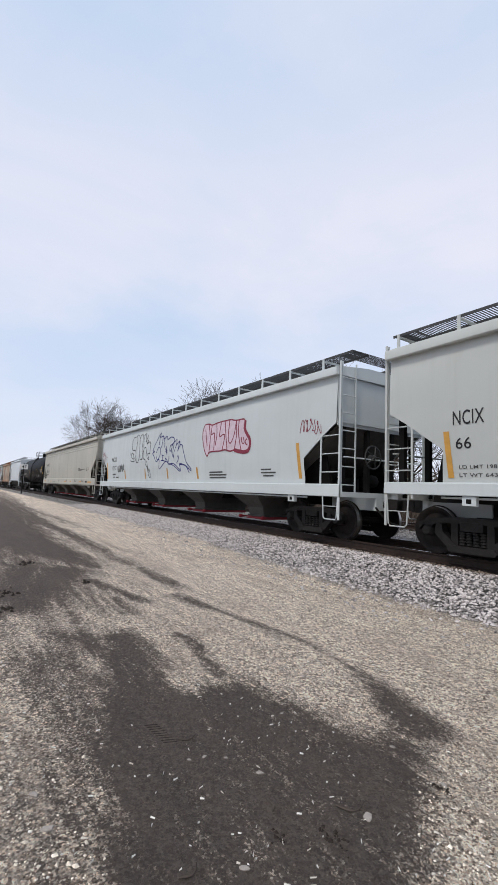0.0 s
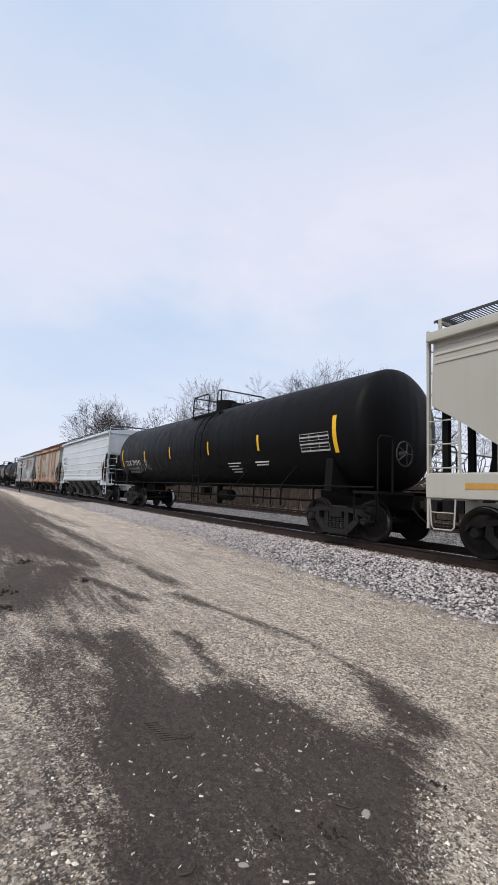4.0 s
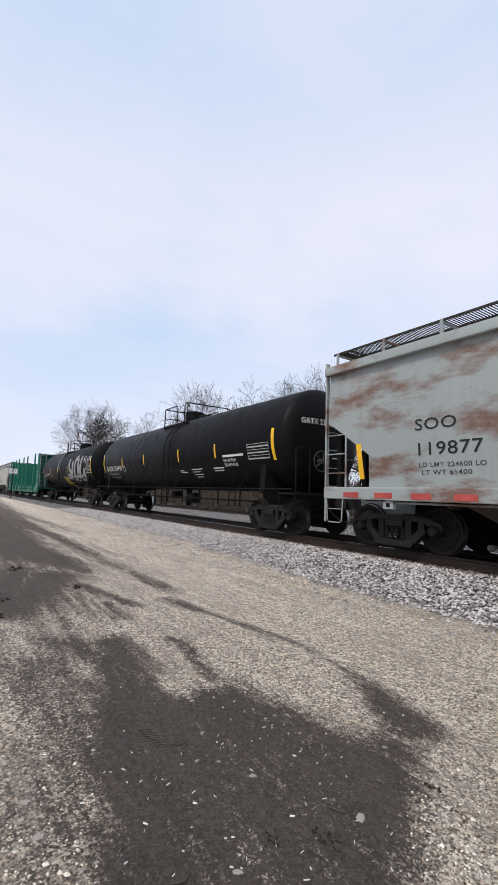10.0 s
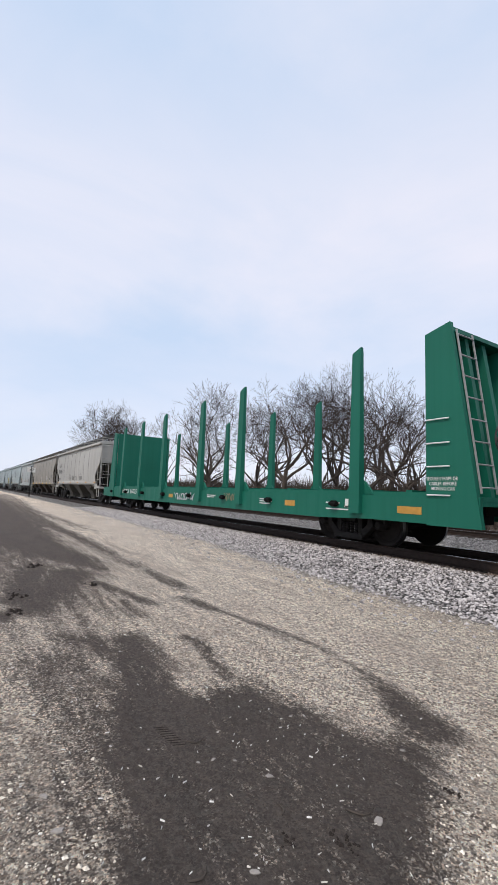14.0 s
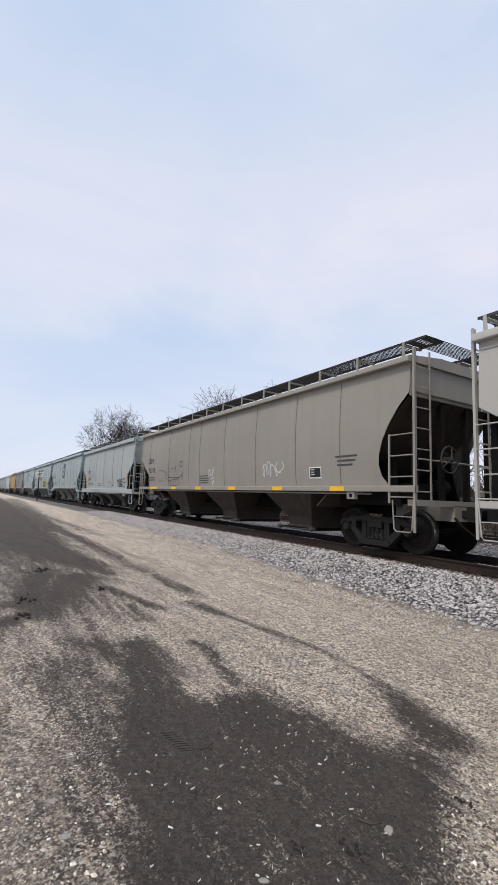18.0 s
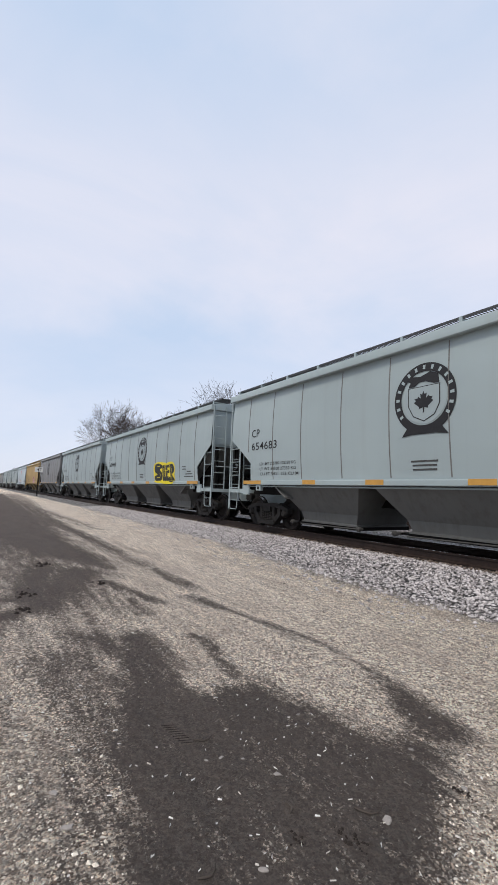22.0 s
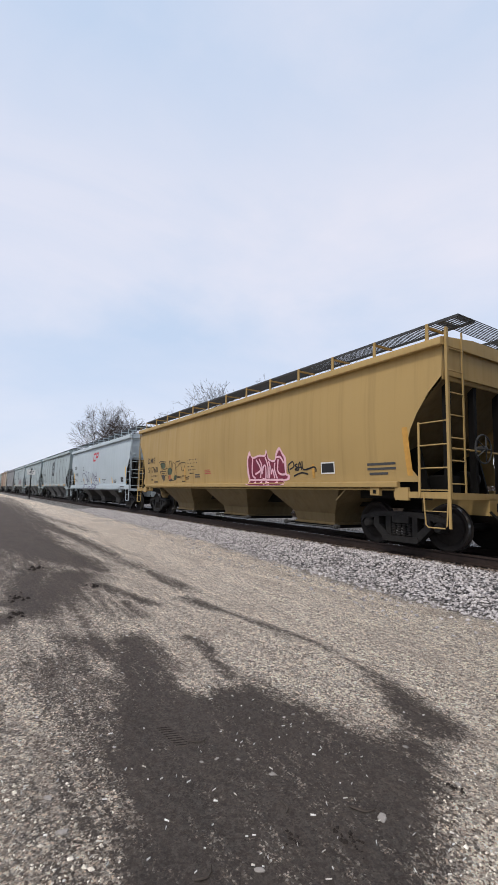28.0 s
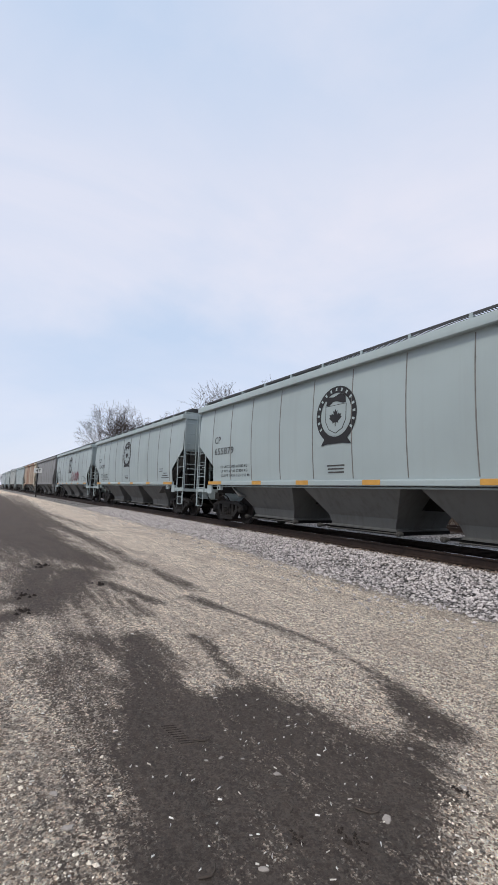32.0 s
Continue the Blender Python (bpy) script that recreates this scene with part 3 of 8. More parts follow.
def build_pebbles():
    """Loose gravel and pale wood chips on the yard, near the camera."""
    rng = random.Random(8)
    m = Mesh()
    spots = []
    for _ in range(64000):
        d = 0.9 + 7.5 * rng.random() ** 1.5
        a = rng.uniform(0.05, 1.75)
        spots.append((-d * math.sin(a) + 0.4, -8.0 + d * math.cos(a) * 0.9))
    dirt = soil_at([q[0] for q in spots], [q[1] for q in spots])
    for (x, y), soil in zip(spots, dirt):
        if not -7.9 < y < -2.1 or soil > rng.uniform(0.1, 0.85) ** 1.2:
            continue
        r = rng.uniform(0.003, 0.0075) * (1.0 if rng.random() < 0.96 else 2.1)
        rock(m, x, y, ground_z(x, y) + r * 0.3, r, rng)
    tagged(part("loose_gravel", m, island_stone("pebble", (0.19, 0.14, 0.105), (0.98, 0.88, 0.745)), smooth=0), "loose pale limestone gravel strewn over the yard", "gravel", kind="stuff")
    m = Mesh()
    for _ in range(800):
        d = 1.0 + 5.5 * rng.random() ** 1.3
        a = rng.uniform(0.1, 1.6)
        x, y = -d * math.sin(a) + 0.3, -8.0 + d * math.cos(a) * 0.8
        a, h = rng.uniform(0, 6.28), rng.uniform(0.004, 0.015)
        w, z = rng.uniform(0.002, 0.0045), ground_z(x, y) + 0.002
        ux, uy = math.cos(a) * h, math.sin(a) * h
        vx, vy = -math.sin(a) * w, math.cos(a) * w
        t = 0.004
        m.add([(x - ux - vx, y - uy - vy, z), (x + ux - 0.15 * vx, y + uy - 0.15 * vy, z), (x + 0.8 * ux + 0.6 * vx, y + 0.8 * uy + 0.6 * vy, z + t), (x - 0.6 * ux + vx, y - 0.6 * uy + vy, z + t), (x - ux, y - uy, z + 2 * t), (x + ux, y + uy, z + 2 * t)],
              [(0, 1, 5, 4), (4, 5, 2, 3), (0, 4, 3), (1, 2, 5), (0, 3, 2, 1)])
    tagged(part("wood_chips", m, island_stone("chip", (0.62, 0.57, 0.50), (0.98, 0.96, 0.91)), smooth=0), "pale splinters and chips scattered on dark soil", "wood chips", kind="stuff")
    chalk = island_stone("flat_stone", (0.20, 0.172, 0.152), (0.31, 0.28, 0.255))
    for x, y, r, turn in ((-2.00, -5.55, 0.026, 0.3), (-1.65, -6.18, 0.034, 2.2), (-1.70, -6.89, 0.026, 0.8), (-2.20, -6.46, 0.028, 0.1), (-2.69, -5.92, 0.020, 1.2), (-2.51, -6.76, 0.016, 0.5), (-2.42, -6.56, 0.016, 0.2), (-2.49, -6.67, 0.018, 1.9),
                          (-2.62, -7.59, 0.032, 0.4), (-2.34, -7.57, 0.034, 1.1), (-1.60, -5.60, 0.030, 2.6)):
        m = Mesh()
        jit = random.Random(int(x * 700 + y * 90))
        edge = [(2 * math.pi * (q + jit.uniform(-0.3, 0.3)) / 8, jit.uniform(0.62, 1.15)) for q in range(8)]
        rings = []
        for s, h in ((1.0, -0.10), (1.04, 0.10), (0.88, 0.22), (0.35, 0.26)):
            ring = []
            for a, k in edge:
                u, v = r * s * k * math.cos(a), 0.62 * r * s * k * math.sin(a)
                ring.append((x + u * math.cos(turn) - v * math.sin(turn), y + u * math.sin(turn) + v * math.cos(turn), ground_z(x, y) + r * h + 0.12 * u))
            rings.append(ring)
        m.loft(rings)
        tagged(part("flat_stone", m, chalk, smooth=25), "thin pale flake of stone half sunk in dark soil", "stone", "stones on the yard")
    loam = plain("loam", (0.030, 0.0225, 0.0185), 0.95, 0, 0.4, 60, 0.6)
    clods = random.Random(17)
    for x, y, n, wide in ((-1.58, -5.64, 14, 0.045), (-1.63, -6.43, 12, 0.05), (-1.56, -6.43, 8, 0.03), (-1.71, -6.45, 8, 0.03), (-1.78, -6.66, 9, 0.04), (-7.11, -7.35, 18, 0.13), (-6.3, -7.42, 12, 0.10), (-7.4, -6.2, 12, 0.12), (-9.2, -6.8, 12, 0.15)):
        m = Mesh()
        for _ in range(n):
            u, v = x + clods.gauss(0, wide * 0.7), y + clods.gauss(0, wide * 0.45)
            r = wide * clods.uniform(0.10, 0.32)
            rock(m, u, v, ground_z(u, v) + r * 0.2, r, clods)
        tagged(part("soil_clods", m, loam, smooth=0), "crumbled clods of dark damp soil", "soil", kind="stuff")
    m = Mesh()
    for k in range(9):
        # bars of one tyre tread, pressed up out of the damp soil
        x, y = -3.02 + 0.032 * k, -6.86 + 0.004 * k
        z = ground_z(x, y) - 0.0005
        m.add([(x, y, z - 0.01), (x + 0.014, y, z - 0.01), (x + 0.05, y + 0.10, z - 0.01), (x + 0.036, y + 0.10, z - 0.01), (x + 0.004, y + 0.01, z + 0.002), (x + 0.011, y + 0.01, z + 0.003), (x + 0.043, y + 0.09, z + 0.003), (x + 0.036, y + 0.09, z + 0.003)],
              [(4, 5, 6, 7), (0, 1, 5, 4), (1, 2, 6, 5), (2, 3, 7, 6), (3, 0, 4, 7)])
    tagged(part("tyre_tread_print", m, loam, smooth=0), "print of a tyre tread in damp dark soil", "tyre print", kind="stuff")
    rng = random.Random(3)
    for x, y, turn, size in ((-1.72, -6.22, 0.55, 0.17), (-1.78, -7.10, 1.35, 0.11), (-6.34, -3.33, 1.9, 0.16), (-4.66, -3.92, 2.2, 0.14), (-2.7, -6.68, 0.9, 0.14), (-1.95, -6.55, 2.4, 0.10)):
        m = Mesh()
        z = ground_z(x, y) + 0.006
        pts = [(x + math.cos(turn + 0.25 * k) * size * (k / 4 - 0.5), y + math.sin(turn + 0.25 * k) * size * (k / 4 - 0.5), z + 0.004 * math.sin(k * 2)) for k in range(5)]
        m.tube(pts, [0.004, 0.007, 0.006, 0.005, 0.002], 5)
        tagged(part("twig", m, bark), "dry brown fallen twig lying on the ground", "twig", "twigs on the yard")


build_pebbles()

# ---- what all cars share ----
CACHE = {}


def cached(key, make):
    if key not in CACHE:
        CACHE[key] = make()
    return CACHE[key]


WHEEL_R = 0.457
MOVERS, WHEELS = [], []


def wheelset_data():
    m = Mesh()
    for s in (-1, 1):
        prof = [(0.05, 0.09), (0.10, 0.09), (0.115, 0.05), (0.33, 0.0), (0.395, 0.055), (0.437, 0.062), (0.457, 0.055), (0.460, -0.045), (0.488, -0.058), (0.482, -0.078), (0.40, -0.078), (0.34, -0.05), (0.12, -0.07), (0.09, -0.08), (0.05, -0.08)]
        m.lathe([(r, s * (h + 0.755)) for r, h in prof], "y", 32)
    m.lathe([(0.085, -0.75), (0.075, 0), (0.085, 0.75)], "y", 12)
    # three bolts on each bearing end
    for s in (-1, 1):
        m.lathe([(0.055, s * 0.75), (0.055, s * 1.06)], "y", 10)
        for k in range(3):
            a = k * 2.094
            m.box(0.03 * math.cos(a) - 0.01, 0.03 * math.cos(a) + 0.01, s * 1.045 - 0.03, s * 1.045 + 0.03, 0.03 * math.sin(a) - 0.01, 0.03 * math.sin(a) + 0.01)
    slots = []
    per = 32 * 14 + 2
    for s in range(2):
        for i in range(14):
            slots += [1 if i == 6 else 0] * 32
        slots += [0, 0]
    slots += [0] * (len(m.f) - len(slots))
    return mesh_data("wheelset", m, wheel_steel, tread_steel, smooth=35, slots=slots)


def side_frame_data():
    m = Mesh()
    y0, y1 = -0.09, 0.09
    m.prism([(-1.08, 0.46), (-1.08, 0.60), (-0.75, 0.70), (-0.35, 0.735), (0.35, 0.735), (0.75, 0.70), (1.08, 0.60), (1.08, 0.46), (0.98, 0.57), (0.80, 0.57), (0.70, 0.60), (0.4, 0.63), (-0.4, 0.63), (-0.70, 0.60), (-0.80, 0.57), (-0.98, 0.57)], y0, y1)
    for s in (-1, 1):
        m.prism([(s * x, z) for x, z in ((0.70, 0.60), (0.73, 0.42), (0.42, 0.13), (0.28, 0.13), (0.30, 0.24), (0.56, 0.45), (0.58, 0.60))][::s], y0, y1)
        m.prism([(s * x, z) for x, z in ((0.27, 0.22), (0.40, 0.22), (0.40, 0.65), (0.27, 0.65))][::s], y0 * 0.8, y1 * 0.8)
        m.lathe([(0.0, -0.13), (0.075, -0.13), (0.10, -0.10), (0.115, 0.0), (0.115, 0.08)], "y", 16, at=(s * 0.889, 0, WHEEL_R))
        m.box(s * 0.889 - 0.13, s * 0.889 + 0.13, -0.08, 0.08, 0.555, 0.60)
    m.prism([(-0.42, 0.11), (0.42, 0.11), (0.46, 0.16), (0.42, 0.23), (-0.42, 0.23), (-0.46, 0.16)], -0.13, 0.13)
    return mesh_data("side_frame", m, truck_steel)


def spring_data():
    prof = []
    for k in range(5):
        z = 0.235 + k * 0.052
        prof += [(0.042, z), (0.058, z + 0.013), (0.058, z + 0.026), (0.042, z + 0.04)]
    return mesh_data("coil_spring", Mesh().lathe(prof, "z", 8), truck_steel)


def bolster_data():
    m = Mesh().prism([(-0.21, 0.50), (0.21, 0.50), (0.21, 0.66), (-0.21, 0.66)], -1.08, 1.08)
    m.box(-0.3, 0.3, -0.35, 0.35, 0.60, 0.78, 0.05)
    m.tube([(-0.62, -0.62, 0.36), (-0.62, 0.62, 0.36)], 0.04, 6)
    m.tube([(0.62, -0.62, 0.36), (0.62, 0.62, 0.36)], 0.04, 6)
    for s in (-1, 1):
        for t in (-1, 1):
            m.box(s * 0.44 - 0.03, s * 0.44 + 0.03, t * 0.74 - 0.05, t * 0.74 + 0.05, 0.30, 0.60)
    return mesh_data("truck", m, truck_steel)


def add_truck(car, x):
    truck = part("truck", cached("bolster", bolster_data), None, car, "cast steel freight truck")
    truck.location = (x, 0, 0)
    for s in (-1, 1):
        f = part("side_frame", cached("frame", side_frame_data), None, truck)
        f.location = (0, s * 0.98, 0)
        for x in (-0.19, -0.06, 0.07, 0.20):
            g = part("coil_spring", cached("spring", spring_data), None, truck)
            g.location = (x, s * 1.03, 0)
    for s in (-1, 1):
        w = part("wheelset", cached("wheels", wheelset_data), None, truck)
        w.location = (s * 0.889, 0, WHEEL_R)
        WHEELS.append((w, s * 0.889))


def coupler_data():
    m = Mesh().box(-0.75, 0.18, -0.09, 0.09, 0.79, 0.96, 0.02)
    m.prism([(0.15, 0.74), (0.42, 0.74), (0.47, 0.80), (0.47, 0.98), (0.42, 1.03), (0.15, 1.03)], -0.16, 0.13)
    m.prism([(0.36, 0.76), (0.60, 0.78), (0.60, 1.0), (0.36, 1.01)], 0.03, 0.15)
    return mesh_data("coupler", m, truck_steel)


def hose_data():
    m = Mesh().tube([(0.05, -0.42, 0.80), (0.22, -0.40, 0.62), (0.42, -0.34, 0.46), (0.60, -0.26, 0.42)], 0.025, 6)
    return mesh_data("air_hose", m, under_steel)


def add_couplers(car, half):
    for s in (-1, 1):
        c = part("coupler", cached("coupler", coupler_data), None, car)
        c.location, c.rotation_euler = (s * half, 0, 0), (0, 0, 0 if s > 0 else math.pi)
        h = part("air_hose", cached("hose", hose_data), None, c)


def brake_wheel_data():
    m = Mesh()
    ring = [(0.0, 0.28 * math.cos(a), 0.28 * math.sin(a)) for a in (2 * math.pi * k / 20 for k in range(21))]
    m.tube(ring, 0.018, 5, False)
    for k in range(5):
        a = 2 * math.pi * k / 5
        m.tube([(0.05, 0, 0), (0, 0.28 * math.cos(a), 0.28 * math.sin(a))], 0.014, 4)
    m.lathe([(0.06, -0.12), (0.06, 0.05), (0.03, 0.07)], "x", 8)
    return mesh_data("brake_wheel", m, grate_steel)


def side_ladder_data(low=0.50, top=2.45, corner=4.20, deep=0.62):
    """Steps and ladder at the corner of a car; x = 0 is the end of the car, -x runs inwards."""
    m = Mesh()
    m.box(-0.048, 0.0, -0.012, 0.012, low, corner)
    m.box(-deep - 0.04, -deep, -0.012, 0.012, low + 0.55, top + 0.03)
    for z in (top, top - 0.43, top - 0.86, top - 1.27):
        m.tube([(-deep, 0, z), (-0.02, 0, z)], 0.0135, 5)
    m.tube([(-deep + 0.06, 0, low + 0.62), (-deep + 0.10, 0, low + 0.05), (-deep + 0.15, 0, low), (-0.13, 0, low), (-0.09, 0, low + 0.05), (-0.05, 0, low + 0.62)], 0.0145, 6)
    m.box(-deep + 0.10, -0.08, -0.02, 0.02, low + 0.29, low + 0.305)
    return m


def end_ladder_data(low=1.05, top=4.20):
    m = Mesh()
    for y in (0.0, 0.46):
        m.box(-0.012, 0.012, y - 0.017, y + 0.017, low, top)
    z = low + 0.25
    while z < top:
        m.tube([(0, 0, z), (0, 0.46, z)], 0.0135, 5)
        z += 0.42
    return m


def skin_flat(z):
    """How far the side of a hopper bellies out at height z."""
    return 1.53 + 0.07 * (1 - min(1.0, ((z - 2.75) / 1.32) ** 2))


def sheet_patch(name, material, parent, x0, x1, z0, z1, skin, label="", lift=0.006, lean=0.0):
    """A flat painted or glued patch that follows the side; lean shifts its top along x."""
    m = Mesh()
    n = max(1, int((z1 - z0) / 0.15))
    vs = []
    for i in range(n + 1):
        z = z0 + (z1 - z0) * i / n
        d = lean * (i / n)
        vs += [(x0 + d, -skin(z) - lift, z), (x1 + d, -skin(z) - lift, z)]
    m.add(vs, [(2 * i, 2 * i + 1, 2 * i + 3, 2 * i + 2) for i in range(n)])
    return part(name, m, material, parent, label, smooth=0)


def mark(name, word, material, parent, x, z, height, skin, width=None, fat=0.006, label="", slope=0.0, lift=0.008):
    """Letters laid on the near side of a car; x is where they begin, z their foot."""
    src = WORDS[word, fat]
    me = src.copy()
    co = np.array([v.co[:] for v in me.vertices])
    co[:, 0] -= co[:, 0].min()
    k = height / 0.72
    kx = width / max(co[:, 0].max(), 0.01) if width else k
    px = co[:, 0] * kx
    pz = z + co[:, 1] * k + slope * px
    out = np.stack([x + px, np.array([-skin(v) - lift for v in pz]), pz], 1)
    me.vertices.foreach_set("co", out.ravel())
    me.materials.clear()
    me.materials.append(material)
    me.update()
    return part(name, me, None, parent, label)


def bars(name, material, parent, x, z, widths, step, thick, skin, lift=0.006):
    """Small writing that cannot be read: one bar a line."""
    m = Mesh()
    for i, (dx, w) in enumerate(widths):
        z1 = z - i * step
        a = [(x + dx, -skin(z1) - lift, z1 - thick / 2), (x + dx + w, -skin(z1) - lift, z1 - thick / 2), (x + dx + w, -skin(z1) - lift, z1 + thick / 2), (x + dx, -skin(z1) - lift, z1 + thick / 2)]
        m.add(a, [(0, 1, 2, 3)])
    return part(name, m, material, parent, smooth=0)

# ---- covered hopper cars ----
OPEN_CUT = [(0.12, 3.95), (0.12, 2.74), (0.55, 2.47), (1.28, 1.95), (1.25, 1.43)]
OPEN_STEP = [(0.12, 3.95), (0.12, 2.85), (0.35, 2.83), (0.54, 2.57), (0.55, 2.45), (0.82, 2.36), (1.03, 2.18), (1.10, 1.91), (1.10, 1.43)]
OPEN_LOW = [(0.12, 3.95), (0.12, 2.85), (0.25, 2.55), (0.42, 2.40), (0.72, 2.20), (0.88, 1.90), (0.88, 1.43)]
OPEN_SMALL = [(0.12, 3.95), (0.12, 2.74), (0.35, 2.47), (0.70, 1.95), (0.68, 1.43)]
OPEN_ROUND = [(0.12, 3.95), (0.12, 3.30), (0.40, 3.02), (0.66, 2.66), (0.82, 2.36), (0.92, 2.05), (0.93, 1.85), (0.86, 1.62), (0.70, 1.43)]


def end_at(cut, z):
    for (d0, z0), (d1, z1) in zip(cut, cut[1:]):
        if z1 <= z <= z0:
            return d0 + (d1 - d0) * (z0 - z) / max(1e-6, z0 - z1)
    return cut[-1][0]


def hopper(label, front, rear, side, sill=None, roof=None, bay=None, bays=3, cut=OPEN_CUT, seams=(), ridges=(), board_z=4.51, full_sill=True, end=None, ladder=None, rb=None, rim=(1.33, 1.10), eave=3.86, supports=1.35, fascia=0.19, board=(-1.27, -0.72), gusset=None, cut_rear=None, chute=(0.27, 0.13), gate=None):
    """A covered hopper car between its two ladder ends. Local x runs forward, y = 0 is the middle of the track."""
    half = (front - rear) / 2
    rim_top, rim_low = rim
    cut = [(cut[0][0], eave + 0.09)] + cut[1:]
    sill, roof, end = sill or side, roof or side, end or side
    bay, ladder, rb = bay or side, ladder or end, rb or grate_steel
    car = tagged(new("hopper_car"), label, "hopper car", "freight cars of the train")
    MOVERS.append((car, (front + rear) / 2))
    cut_rear = [(cut_rear[0][0], eave + 0.09)] + cut_rear[1:] if cut_rear else cut
    zs = sorted({rim_top} | {z for d, z in cut + cut_rear} | {1.43 + i * 0.25 for i in range(10)})
    for s in (-1, 1):
        m = Mesh()
        cols = [-1.0, -0.5, 0.0, 0.5, 1.0]
        vs = []
        for z in zs:
            e, er = half - end_at(cut, z), half - end_at(cut_rear, z)
            vs += [(c * (e if c > 0 else er), s * skin_flat(z), z) for c in cols]
        n = len(cols)
        fs = []
        for i in range(len(zs) - 1):
            for j in range(n - 1):
                q = (i * n + j, i * n + j + 1, (i + 1) * n + j + 1, (i + 1) * n + j)
                fs.append(q if s < 0 else q[::-1])
        m.add(vs, fs)
        sheet = part("side_sheet", m, side, car)
        for x in seams:
            r = Mesh()
            ring = []
            for z in [1.45 + (eave - 1.47) / 9 * i for i in range(10)]:
                y = s * skin_flat(z)
                if abs(x) < half - end_at(cut, z):
                    ring.append([(x - 0.014, y, z), (x - 0.006, y + s * 0.012, z), (x + 0.006, y + s * 0.012, z), (x + 0.014, y, z)])
            if len(ring) > 1:
                r.loft(ring, False, False)
                part("seam_rib", r, seam_dark, sheet)
        for z in ridges:
            e = half - end_at(cut, z) - 0.05
            y = skin_flat(z)
            r = Mesh().loft([[(x, s * (y - 0.005), z - 0.026), (x, s * (y + 0.022), z - 0.018), (x, s * (y + 0.020), z + 0.010), (x, s * (y - 0.005), z + 0.04)] for x in (-e, e)])
            part("pressed_ridge", r, side, sheet)
        # side sill
        e = half - (0.0 if full_sill else 1.15)
        ring = [(1.50, rim_low), (1.60, rim_low), (1.61, rim_low + 0.012), (1.61, rim_top - 0.012), (1.60, rim_top), (1.535, rim_top + 0.016), (1.50, rim_top + 0.016)]
        m = Mesh().loft([[(x, s * y, z) for y, z in ring] for x in (-e, e)])
        part("side_sill", m, sill, car, smooth=20)
        if not full_sill:
            for t in (-1, 1):
                a, b = sorted((t * (half - 1.25), t * half))
                m = Mesh().box(a, b, s * 1.54 - 0.03, s * 1.54 + 0.03, 1.03, 1.15)
                a, b = sorted((t * (half - 1.22), t * (half - 0.9)))
                m.box(a, b, s * 1.55 - 0.03, s * 1.55 + 0.03, 0.98, rim_low)
                part("end_sill", m, sill, car)
        for t in (-1, 1):
            x = t * (half - 1.75)
            m = Mesh().box(x - 0.12, x + 0.12, s * 1.52 - 0.05, s * 1.52 + 0.05, rim_low - 0.17, rim_low, 0.01)
            pad = part("jacking_pad", m, sill, car)
            # the hole is only a dark plate that stands for its shaded inside
            part("pad_hole", Mesh().box(x - 0.045, x + 0.045, s * 1.571 - 0.003, s * 1.571 + 0.003, rim_low - 0.13, rim_low - 0.05), under_steel, pad)
    # roof: fascia, slopes, flat crown
    edge_half = [(0.6, eave + fascia + 0.14), (1.60, eave + fascia + 0.03), (1.675, eave + fascia + 0.012), (1.69, eave + fascia - 0.015), (1.69, eave + 0.015), (1.675, eave), (1.665, eave), (1.662, eave + 0.015), (1.48, eave + 0.015)]
    prof = [(-y, z) for y, z in edge_half] + edge_half[::-1]
    roof_ob = part("roof", Mesh().loft([[(x, y, z) for y, z in prof] for x in (-half + 0.06, half - 0.06)]), roof, car, smooth=32)
    m = Mesh().box(-half + 0.6, half - 0.6, -0.42, 0.42, eave + fascia + 0.12, eave + fascia + 0.25, 0.03)
    part("hatch_cover", m, roof, roof_ob, "long trough hatch")
    # running boards on brackets
    m = Mesh()
    z = board_z
    edge = half + 0.05
    for y0, y1 in (board, (-board[1], -board[0])):
        for y in (y0, y1):
            m.box(-edge, edge, y - 0.012, y + 0.012, z - 0.05, z)
        k = -edge
        while k < edge:
            m.box(k, k + 0.010, y0, y1, z - 0.022, z - 0.004)
            k += 0.058
    for xe in (-edge, edge - 0.5):
        k = 0.0
        while k < 0.5:
            m.box(xe + k, xe + k + 0.010, board[0], -board[0], z - 0.020, z - 0.004)
            k += 0.05
    part("running_board", m, rb, car, "steel grating walkway", smooth=0)
    k = -half + 0.1
    edge_y = -board[0] + 0.03
    while k < half:
        for y in (-1, 1):
            m = Mesh().prism([(k - 0.04, eave + fascia), (k + 0.04, eave + fascia), (k + 0.03, z - 0.01), (k - 0.03, z - 0.01)], y * edge_y - 0.012, y * edge_y + 0.012)
            m.box(k - 0.03, k + 0.03, min(-y * board[1], y * edge_y), max(-y * board[1], y * edge_y), z - 0.085, z - 0.05)
            part("board_bracket", m, roof, car, smooth=0)
        k += supports
    # ends: upright sheet, sloping floor sheet, uprights
    for t in (-1, 1):
        top_z = cut[1][1]
        m = Mesh()
        a, b = sorted((t * (half - 0.16), t * (half - 0.12)))
        m.box(a, b, -1.548, 1.548, top_z - 0.06, eave + 0.012)
        a, b = sorted((t * (half - 0.12), t * (half - 0.08)))
        m.box(a, b, -1.48, 1.48, top_z + 0.02, top_z + 0.10)
        part("end_sheet", m, end, car)
        m = Mesh()
